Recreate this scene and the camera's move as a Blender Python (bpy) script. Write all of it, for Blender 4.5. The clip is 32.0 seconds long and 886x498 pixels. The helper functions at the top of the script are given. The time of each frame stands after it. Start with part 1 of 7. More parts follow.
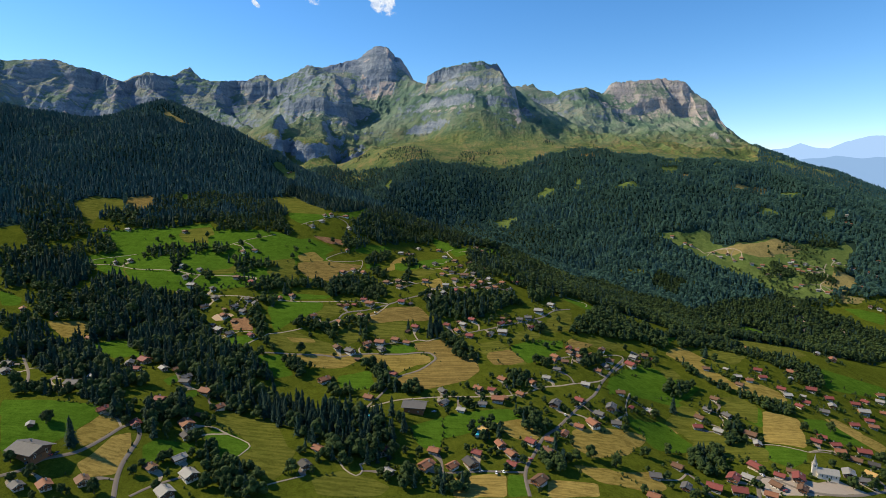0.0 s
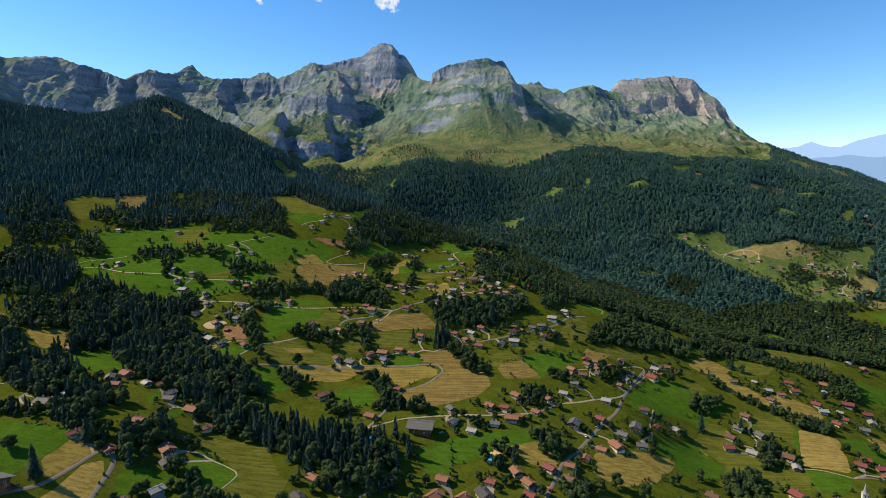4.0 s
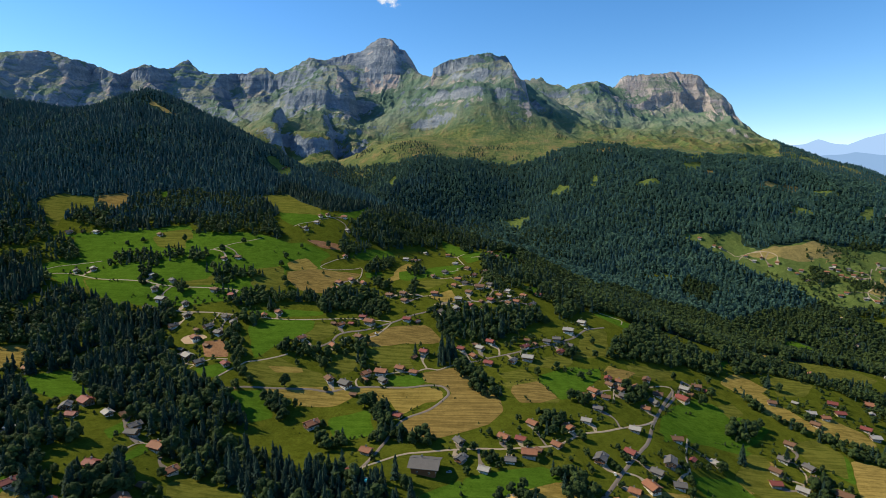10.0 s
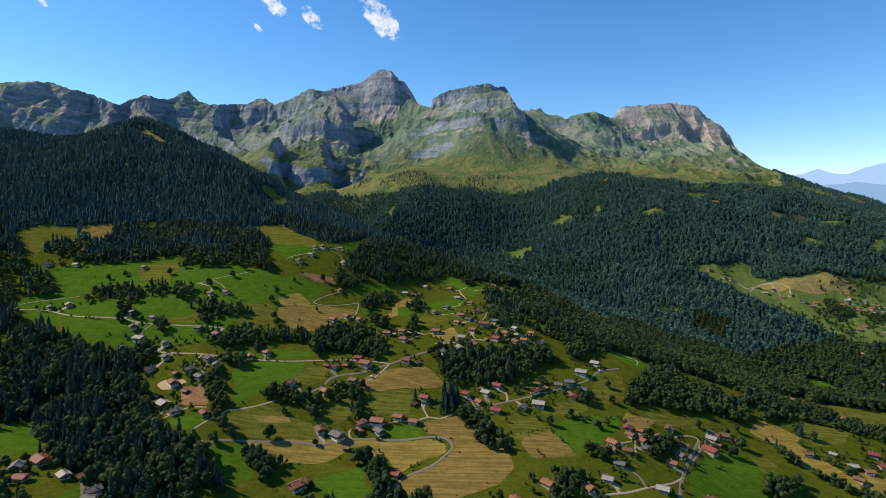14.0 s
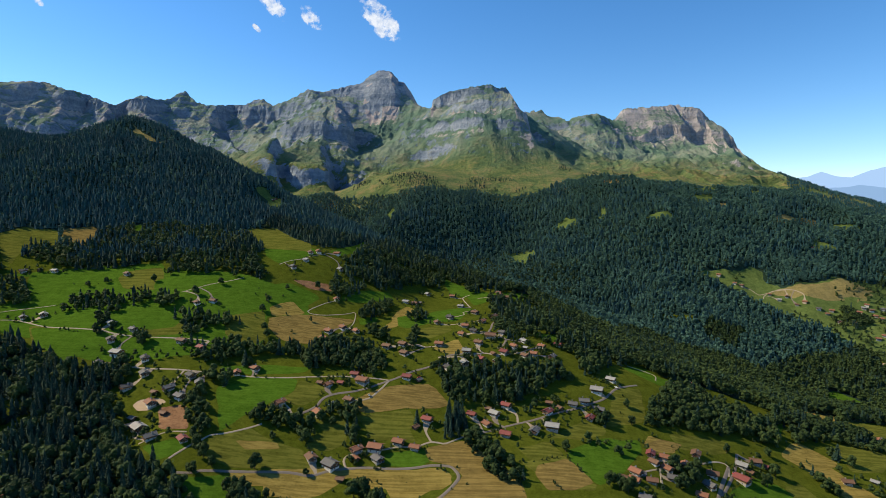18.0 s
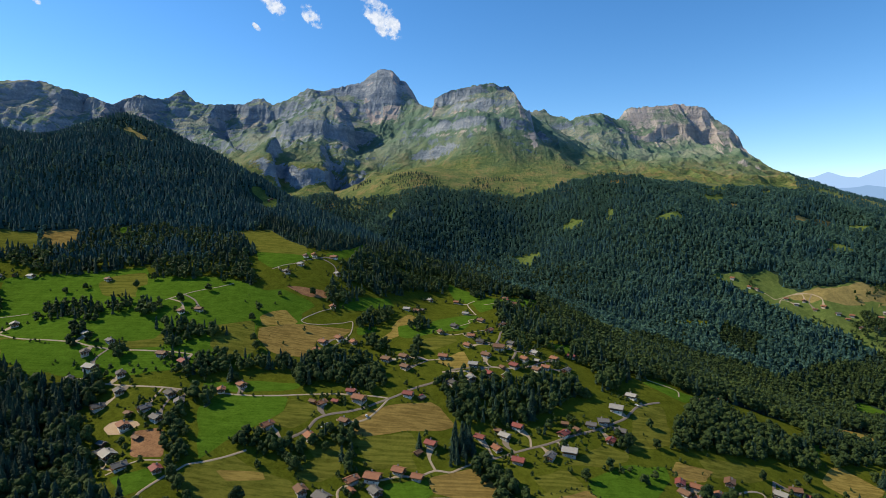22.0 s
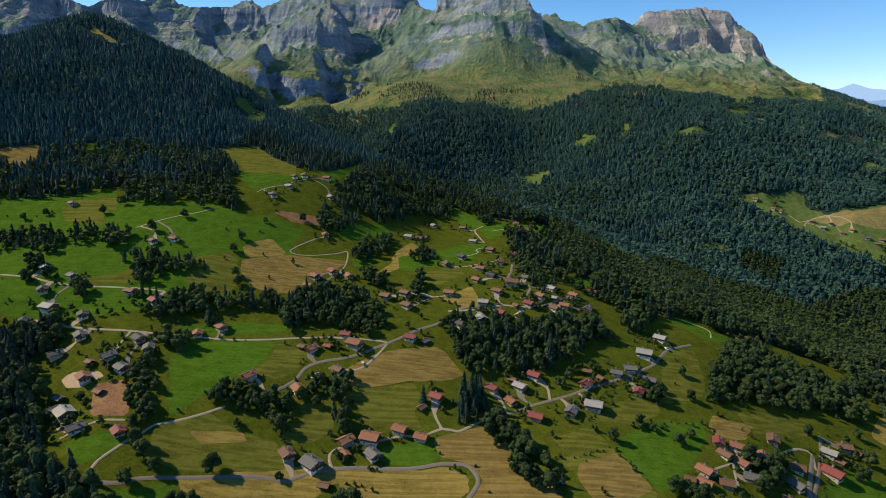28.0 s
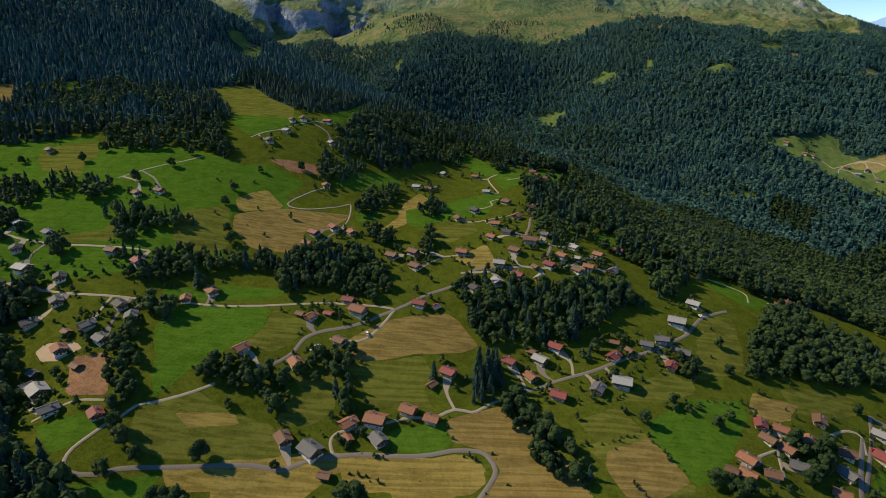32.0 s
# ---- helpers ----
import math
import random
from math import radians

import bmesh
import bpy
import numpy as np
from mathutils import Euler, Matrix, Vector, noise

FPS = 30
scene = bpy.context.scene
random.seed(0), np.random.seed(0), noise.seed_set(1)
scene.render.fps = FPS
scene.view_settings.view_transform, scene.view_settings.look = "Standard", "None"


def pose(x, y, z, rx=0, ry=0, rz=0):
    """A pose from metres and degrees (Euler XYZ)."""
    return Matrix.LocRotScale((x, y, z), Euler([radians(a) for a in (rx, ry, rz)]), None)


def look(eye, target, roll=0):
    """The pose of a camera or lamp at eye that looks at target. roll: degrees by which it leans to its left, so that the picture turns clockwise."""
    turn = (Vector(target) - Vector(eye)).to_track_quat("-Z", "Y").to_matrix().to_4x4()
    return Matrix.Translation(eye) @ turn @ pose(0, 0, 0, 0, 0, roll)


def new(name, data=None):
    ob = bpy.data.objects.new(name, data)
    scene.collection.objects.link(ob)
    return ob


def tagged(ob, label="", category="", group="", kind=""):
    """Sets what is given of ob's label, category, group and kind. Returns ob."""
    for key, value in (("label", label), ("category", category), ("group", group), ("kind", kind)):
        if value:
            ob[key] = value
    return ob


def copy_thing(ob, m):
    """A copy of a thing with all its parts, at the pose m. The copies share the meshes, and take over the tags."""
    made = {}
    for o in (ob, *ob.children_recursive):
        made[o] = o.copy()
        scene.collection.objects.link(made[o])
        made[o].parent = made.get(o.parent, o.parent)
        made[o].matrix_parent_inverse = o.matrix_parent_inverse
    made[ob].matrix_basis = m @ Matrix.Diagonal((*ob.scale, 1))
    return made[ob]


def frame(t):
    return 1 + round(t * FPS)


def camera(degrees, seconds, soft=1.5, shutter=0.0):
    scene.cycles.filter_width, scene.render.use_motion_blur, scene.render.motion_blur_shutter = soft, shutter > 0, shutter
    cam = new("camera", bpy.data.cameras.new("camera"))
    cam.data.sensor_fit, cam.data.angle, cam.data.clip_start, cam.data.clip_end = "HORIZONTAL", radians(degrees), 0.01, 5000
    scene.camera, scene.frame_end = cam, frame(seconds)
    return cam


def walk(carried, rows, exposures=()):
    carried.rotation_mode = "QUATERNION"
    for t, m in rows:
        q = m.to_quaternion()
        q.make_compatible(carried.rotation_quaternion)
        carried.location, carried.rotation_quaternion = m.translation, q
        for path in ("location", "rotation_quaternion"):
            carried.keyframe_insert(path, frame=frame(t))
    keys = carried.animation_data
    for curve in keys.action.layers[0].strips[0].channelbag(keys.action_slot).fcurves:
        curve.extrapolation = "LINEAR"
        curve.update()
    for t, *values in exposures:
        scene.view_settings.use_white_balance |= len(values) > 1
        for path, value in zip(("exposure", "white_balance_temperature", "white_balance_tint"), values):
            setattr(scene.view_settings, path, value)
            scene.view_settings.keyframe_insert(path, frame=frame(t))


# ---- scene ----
cam = camera(79.218, 32.0, soft=0.5)
PATH = [
    (0.0, look((0.00, 0.00, 280.00), (0.03, 991.95, 153.34), -0.184)),
    (1.0, look((-1.68, 11.07, 279.64), (-4.01, 1003.03, 153.07), -0.132)),
    (2.0, look((-2.99, 22.54, 279.33), (-8.09, 1014.43, 152.40), -0.113)),
    (3.0, look((-3.90, 34.53, 279.46), (-10.56, 1026.32, 151.76), -0.129)),
    (4.0, look((-4.55, 46.09, 279.29), (-11.58, 1037.79, 150.92), -0.118)),
    (5.0, look((-5.49, 57.22, 279.12), (-12.75, 1048.85, 150.22), -0.127)),
    (6.0, look((-6.54, 68.28, 279.14), (-14.70, 1059.79, 149.38), -0.112)),
    (7.0, look((-7.69, 79.43, 279.33), (-17.37, 1070.84, 148.89), -0.094)),
    (8.0, look((-8.49, 89.99, 279.46), (-17.92, 1081.26, 147.97), -0.085)),
    (9.0, look((-9.57, 100.98, 279.67), (-18.19, 1092.20, 147.72), -0.057)),
    (10.0, look((-10.67, 112.04, 279.59), (-17.97, 1103.15, 146.71), -0.061)),
    (11.0, look((-11.84, 122.88, 279.55), (-17.87, 1113.93, 146.19), -0.067)),
    (12.0, look((-12.78, 134.57, 279.90), (-19.00, 1125.54, 145.92), -0.066)),
    (12.5, look((-13.15, 140.32, 280.19), (-19.08, 1132.48, 155.39), -0.058)),
    (13.0, look((-13.75, 145.66, 280.24), (-19.46, 1140.51, 179.02), -0.076)),
    (13.5, look((-14.30, 150.82, 280.09), (-19.54, 1146.86, 191.27), -0.084)),
    (14.0, look((-14.86, 156.12, 279.79), (-19.39, 1153.02, 201.21), -0.078)),
    (14.5, look((-15.55, 161.62, 279.49), (-20.20, 1158.76, 204.09), -0.057)),
    (15.0, look((-16.15, 167.15, 279.43), (-20.79, 1164.00, 200.23), -0.051)),
    (16.0, look((-17.31, 178.38, 279.60), (-21.28, 1175.17, 199.68), -0.044)),
    (16.5, look((-17.92, 184.01, 279.80), (-21.40, 1181.22, 205.24), -0.039)),
    (17.0, look((-18.70, 189.52, 280.05), (-22.01, 1186.72, 205.44), -0.028)),
    (18.0, look((-19.84, 201.62, 280.50), (-23.17, 1198.87, 206.38), 0.046)),
    (19.0, look((-20.74, 214.11, 280.63), (-23.46, 1211.39, 206.91), 0.100)),
    (20.0, look((-21.35, 225.84, 280.93), (-24.70, 1223.13, 207.39), 0.092)),
    (21.0, look((-22.33, 237.26, 280.89), (-27.41, 1234.56, 207.60), 0.041)),
    (22.0, look((-23.21, 248.79, 280.97), (-28.96, 1246.10, 207.83), 0.045)),
    (22.5, look((-23.70, 254.53, 280.92), (-29.77, 1251.50, 203.31), 0.068)),
    (23.0, look((-24.01, 260.43, 281.11), (-30.02, 1256.22, 189.67), 0.075)),
    (23.5, look((-24.37, 266.40, 281.24), (-31.35, 1260.64, 174.27), 0.072)),
    (24.0, look((-24.65, 272.24, 281.19), (-31.77, 1264.83, 159.88), 0.068)),
    (24.5, look((-24.89, 278.34, 281.19), (-32.32, 1268.96, 144.73), 0.090)),
    (25.0, look((-25.23, 284.72, 281.20), (-32.95, 1273.17, 129.89), 0.132)),
    (25.5, look((-25.71, 290.98, 281.30), (-33.54, 1277.04, 115.15), 0.128)),
    (26.0, look((-26.08, 296.95, 281.33), (-34.23, 1280.92, 103.15), 0.123)),
    (27.0, look((-26.70, 308.67, 281.32), (-35.29, 1287.51, 76.85), 0.132)),
    (27.5, look((-27.02, 314.54, 281.32), (-35.82, 1290.90, 65.34), 0.151)),
    (28.0, look((-27.52, 320.65, 281.31), (-36.52, 1294.33, 53.56), 0.146)),
    (29.0, look((-28.28, 332.39, 281.37), (-37.40, 1299.99, 29.05), 0.113)),
    (30.0, look((-29.05, 344.16, 281.68), (-43.40, 1304.16, 2.06), 0.123)),
    (31.0, look((-30.05, 356.32, 281.97), (-48.22, 1307.76, -25.31), 0.127)),
    (32.0, look((-31.67, 368.00, 282.03), (-54.06, 1310.42, -51.65), 0.164)),
]
walk(cam, PATH, [(0.0, 0.55), (8.0, 0.52), (22.0, 0.5), (27.0, 0.45), (32.0, 0.38)])

# ---- sky and sun ----
SUN_EL, SUN_AZ = radians(41), radians(-77)  # the sun stands to the west of the view
sky_world = bpy.data.worlds.new("sky")
scene.world = sky_world
sky_world.use_nodes = True
tree = sky_world.node_tree
sky = tree.nodes.new("ShaderNodeTexSky")
sky.sky_type, sky.sun_disc = "NISHITA", False
sky.sun_elevation, sky.sun_rotation, sky.altitude, sky.air_density, sky.dust_density, sky.ozone_density = SUN_EL, SUN_AZ, 1500, 1.0, 0.2, 2.8
rich = tree.nodes.new("ShaderNodeHueSaturation")  # the deep blue of dry mountain air
rich.inputs["Saturation"].default_value, rich.inputs["Hue"].default_value = 1.27, 0.5
tree.links.new(sky.outputs[0], rich.inputs["Color"])
tree.links.new(rich.outputs[0], tree.nodes["Background"].inputs[0])
tree.nodes["Background"].inputs[1].default_value = 0.128
lamp = bpy.data.lights.new("sun", "SUN")
lamp.energy, lamp.angle, lamp.color = 4.6, radians(0.53), (1.0, 0.855, 0.6)
sun = new("sun", lamp)
TO_SUN = Vector((math.sin(SUN_AZ) * math.cos(SUN_EL), math.cos(SUN_AZ) * math.cos(SUN_EL), math.sin(SUN_EL)))
sun.matrix_world = look(TO_SUN * 100, (0, 0, 0))
scene.view_settings.exposure = 0.5


# ---- materials ----
class Mat:
    """A small builder of node materials."""

    def __init__(self, name, rough=0.85, metal=0.0, spec=0.3):
        self.m = bpy.data.materials.new(name)
        self.m.use_nodes = True
        self.t = self.m.node_tree
        self.b = self.t.nodes["Principled BSDF"]
        self.b.inputs["Roughness"].default_value = rough
        self.b.inputs["Metallic"].default_value = metal
        self.b.inputs["Specular IOR Level"].default_value = spec

    def node(self, kind):
        return self.t.nodes.new(kind)

    def link(self, a, b):
        self.t.links.new(a, b)

    def place(self, local=False):
        if local:
            return self.node("ShaderNodeTexCoord").outputs["Object"]
        return self.node("ShaderNodeNewGeometry").outputs["Position"]

    def noise(self, size, detail=4, local=False, stretch=None, rough=0.6):
        n = self.node("ShaderNodeTexNoise")
        n.inputs["Scale"].default_value, n.inputs["Detail"].default_value, n.inputs["Roughness"].default_value = 1 / size, detail, rough
        src = self.place(local)
        if stretch:
            mp = self.node("ShaderNodeMapping")
            mp.inputs["Rotation"].default_value[2] = stretch[0]
            mp.inputs["Scale"].default_value = (stretch[1], 1, 1)
            self.link(src, mp.inputs["Vector"])
            src = mp.outputs[0]
        self.link(src, n.inputs["Vector"])
        return n.outputs["Fac"]

    def ramp(self, fac, stops):
        r = self.node("ShaderNodeValToRGB")
        while len(r.color_ramp.elements) < len(stops):
            r.color_ramp.elements.new(0.5)
        for e, (at, c) in zip(r.color_ramp.elements, stops):
            e.position, e.color = at, (*c, 1) if len(c) == 3 else c
        self.link(fac, r.inputs[0])
        return r.outputs[0]

    def mix(self, fac, a, b, how="MIX"):
        n = self.node("ShaderNodeMix")
        n.data_type, n.blend_type = "RGBA", how
        for sock, v in ((n.inputs[0], fac), (n.inputs[6], a), (n.inputs[7], b)):
            if isinstance(v, (int, float)):
                sock.default_value = v
            elif isinstance(v, tuple):
                sock.default_value = (*v, 1)
            else:
                self.link(v, sock)
        return n.outputs[2]

    def math(self, op, a, b=0.0):
        n = self.node("ShaderNodeMath")
        n.operation = op
        for sock, v in zip(n.inputs, (a, b)):
            if isinstance(v, (int, float)):
                sock.default_value = v
            else:
                self.link(v, sock)
        return n.outputs[0]

    def bump(self, fac, strength, distance):
        n = self.node("ShaderNodeBump")
        n.inputs["Strength"].default_value, n.inputs["Distance"].default_value = strength, distance
        self.link(fac, n.inputs["Height"])
        self.link(n.outputs[0], self.b.inputs["Normal"])
        return self

    def color(self, sock):
        if isinstance(sock, tuple):
            self.b.inputs["Base Color"].default_value = (*sock, 1)
        else:
            self.link(sock, self.b.inputs["Base Color"])
        return self


def shade(c, k):
    return tuple(min(1, v * k) for v in c)


def plain(name, c, rough=0.8, size=2.0, spread=0.25, local=True, bump=0.02, metal=0.0):
    """Paint, plaster, tin or timber: one colour with stains and grain."""
    m = Mat(name, rough, metal)
    big, small = m.noise(size, 3, local), m.noise(size / 8, 3, local)
    col = m.mix(m.math("MULTIPLY", big, 1.0), shade(c, 1 - spread), shade(c, 1 + spread))
    col = m.mix(0.35, col, m.ramp(small, [(0.3, shade(c, 1 - spread)), (0.7, shade(c, 1 + spread))]))
    return m.color(col).bump(small, 0.3, bump).m


def roof_mat(name, c, rough=0.75, metal=0.0):
    m = Mat(name, rough, metal)
    info = m.node("ShaderNodeObjectInfo").outputs["Random"]
    big, small = m.noise(2.5, 3, True), m.noise(0.35, 3, True, (0, 4))
    col = m.mix(big, shade(c, 0.65), shade(c, 1.3))
    col = m.mix(0.4, col, m.ramp(small, [(0.35, shade(c, 0.6)), (0.65, shade(c, 1.35))]))
    col = m.mix(m.math("MULTIPLY", info, 0.45), col, shade(c, 0.5))
    return m.color(col).bump(small, 0.5, 0.04).m


def grass(name, a, b, dry=(0.2, 0.16, 0.05), patch=45.0, dryness=0.25, rows=None):
    """Meadow: two greens, dry patches, tufts; rows: the way the mower went."""
    m = Mat(name, 1.0, 0.0, 0.0)
    big, mid, tuft, blade = m.noise(patch, 4), m.noise(9, 5, rough=0.75), m.noise(2.2, 4, rough=0.75), m.noise(0.7, 2)
    col = m.mix(m.ramp(big, [(0.35, (0, 0, 0)), (0.65, (1, 1, 1))]), a, b)
    thirst = m.ramp(m.math("ADD", m.math("MULTIPLY", mid, 0.6), m.math("MULTIPLY", big, 0.4)), [(0.62 - dryness * 0.4, (0, 0, 0)), (0.8 - dryness * 0.3, (1, 1, 1))])
    col = m.mix(m.math("MULTIPLY", thirst, 0.8), col, dry)
    col = m.mix(0.58, col, m.ramp(tuft, [(0.34, shade(a, 0.4)), (0.66, shade(b, 1.5))]))
    col = m.mix(0.42, col, m.ramp(mid, [(0.4, shade(a, 0.5)), (0.62, shade(b, 1.4))]))
    col = m.mix(0.3, col, m.ramp(blade, [(0.35, shade(a, 0.4)), (0.65, shade(b, 1.5))]))
    relief = tuft
    if rows:
        line = m.noise(rows[1] * 0.55, 2, False, (rows[0], 0.04), 0.4)
        col = m.mix(rows[2] if len(rows) > 2 else 0.34, col, m.ramp(line, [(0.44, shade(a, 0.6)), (0.56, shade(b, 1.3))]))
        relief = line
    return m.color(col).bump(relief, 0.6, 0.35).m


def leaves(name, dark, light, size=3.0, through_leaf=0.3):
    """Foliage: each clump or tree its own green."""
    m = Mat(name, 0.8, 0.0, 0.2)
    rnd = m.node("ShaderNodeNewGeometry").outputs["Random Per Island"]
    own = m.node("ShaderNodeObjectInfo").outputs["Random"]
    grain, broad = m.noise(size / 6, 3), m.noise(60, 3)
    col = m.mix(m.math("ADD", m.math("MULTIPLY", rnd, 0.6), 0.2), dark, light)
    col = m.mix(m.math("MULTIPLY", own, 0.35), col, shade(light, 0.7))
    col = m.mix(0.45, col, m.ramp(grain, [(0.3, shade(dark, 0.6)), (0.7, shade(light, 1.25))]))
    col = m.mix(m.ramp(broad, [(0.35, (0.75, 0.75, 0.75)), (0.6, (0, 0, 0))]), col, shade(dark, 0.8))
    col = m.mix(m.ramp(m.noise(140, 3), [(0.52, (0, 0, 0)), (0.7, (0.35, 0.35, 0.35))]), col, shade(light, 1.1))
    m.color(col).bump(grain, 0.8, 0.5)
    # thin leaves and needles pass a part of the light on
    glow, both = m.node("ShaderNodeBsdfTranslucent"), m.node("ShaderNodeMixShader")
    m.link(col, glow.inputs[0])
    both.inputs[0].default_value = through_leaf
    m.link(m.b.outputs[0], both.inputs[1])
    m.link(glow.outputs[0], both.inputs[2])
    m.link(both.outputs[0], m.t.nodes["Material Output"].inputs[0])
    return m.m


M = {
    "grass": grass("meadow_grass", (0.044, 0.0645, 0.006), (0.071, 0.082, 0.01), (0.132, 0.096, 0.018), 50, 0.2),
    "lush": grass("lush_grass", (0.0368, 0.0896, 0.007), (0.0592, 0.11, 0.011), (0.104, 0.104, 0.018), 40, 0.1, (0.4, 4.0, 0.14)),
    "olive": grass("grazed_grass", (0.066, 0.081, 0.012), (0.098, 0.103, 0.018), (0.16, 0.106, 0.027), 35, 0.5, (0.9, 5.0)),
    "dry": grass("dry_hay", (0.16, 0.122, 0.027), (0.208, 0.156, 0.042), (0.228, 0.158, 0.052), 30, 0.35, (1.3, 4.0)),
    "tan": grass("cut_hay", (0.136, 0.098, 0.0292), (0.179, 0.129, 0.0396), (0.176, 0.101, 0.031), 25, 0.3, (0.3, 4.0)),
    "gold": grass("stubble", (0.198, 0.143, 0.0368), (0.258, 0.189, 0.0534), (0.175, 0.131, 0.0322), 30, 0.1, (1.2, 3.5)),
    # distant copies of the meadow grasses, greyed and blued to imitate haze
    "alp": grass("hazed_clearing_grass", (0.0595, 0.0952, 0.0238), (0.0892, 0.121, 0.034), (0.128, 0.102, 0.0425), 40, 0.3),
    "hazed_hay": grass("hazed_hay", (0.144, 0.122, 0.045), (0.198, 0.162, 0.063), (0.18, 0.135, 0.0585), 40, 0.3),
    # floor under the trees: litter darkened and blued, shade and haze in its colour
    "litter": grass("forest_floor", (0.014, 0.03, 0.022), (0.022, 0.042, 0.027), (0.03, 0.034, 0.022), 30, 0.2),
    "soil": grass("bare_soil", (0.16, 0.085, 0.045), (0.22, 0.125, 0.065), (0.13, 0.11, 0.035), 20, 0.15),
    "scree": plain("bare_scree", (0.27, 0.205, 0.155), 0.95, 6.0, 0.35, False, 1.0),
    "sand": plain("sandy_earth", (0.36, 0.26, 0.16), 0.95, 5.0, 0.3, False, 0.2),
    "asphalt": plain("worn_asphalt", (0.15, 0.125, 0.1), 0.95, 6.0, 0.2, False, 0.02),
    "paved": plain("village_paving", (0.3, 0.25, 0.2), 0.9, 3.0, 0.2, False, 0.02),
    "gravel": plain("pale_gravel", (0.27, 0.22, 0.155), 0.95, 5.0, 0.25, False, 0.05),
    "tile": roof_mat("terracotta_tiles", (0.225, 0.098, 0.052)),
    "red": roof_mat("red_sheet_roof", (0.185, 0.05, 0.04), 0.7),
    "brown": roof_mat("brown_shingles", (0.14, 0.075, 0.042)),
    "slate": roof_mat("grey_slate", (0.11, 0.105, 0.1), 0.75),
    "pale": roof_mat("pale_tin", (0.27, 0.26, 0.24), 0.7, 0.0),
    "dark": roof_mat("dark_slate", (0.06, 0.056, 0.052), 0.75),
    "ochre": roof_mat("ochre_tiles", (0.42, 0.27, 0.09)),
    "plaster": plain("white_plaster", (0.55, 0.51, 0.44), 0.9, 2.0, 0.1),
    "cream": plain("cream_plaster", (0.42, 0.34, 0.25), 0.9, 2.0, 0.12),
    "timber": plain("brown_timber", (0.16, 0.075, 0.035), 0.85, 1.5, 0.35),
    "old_timber": plain("weathered_timber", (0.1, 0.06, 0.04), 0.9, 1.5, 0.35),
    "honey": plain("honey_timber", (0.3, 0.16, 0.07), 0.85, 1.5, 0.3),
    "stone": plain("grey_stone", (0.3, 0.28, 0.25), 0.95, 0.8, 0.35),
    "bark": plain("bark", (0.09, 0.065, 0.045), 0.95, 0.5, 0.4),
    "frame": plain("window_paint", (0.7, 0.67, 0.6), 0.6, 1.0, 0.1),
    "spruce": leaves("spruce_needles", (0.018, 0.046, 0.036), (0.044, 0.086, 0.052)),
    # needles of the far slopes: paler and bluer, distance haze put into the colour
    "hazed_fir": leaves("hazed_fir_needles", (0.034, 0.1, 0.108), (0.052, 0.126, 0.124), 3.0, 0.42),
    "leaf": leaves("broad_leaves", (0.022, 0.048, 0.016), (0.07, 0.105, 0.026)),
    # leaves of the far woods, blued in their base colour to imitate haze
    "hazed_leaf": leaves("hazed_leaves", (0.046, 0.115, 0.094), (0.084, 0.165, 0.118), 3.0, 0.4),
}
g = Mat("window_glass", 0.08, 0.0, 0.6)
M["glass"] = g.color((0.03, 0.04, 0.05)).m
w = Mat("pool_water", 0.05, 0.0, 0.5)
M["pool"] = w.color((0.05, 0.42, 0.5)).m


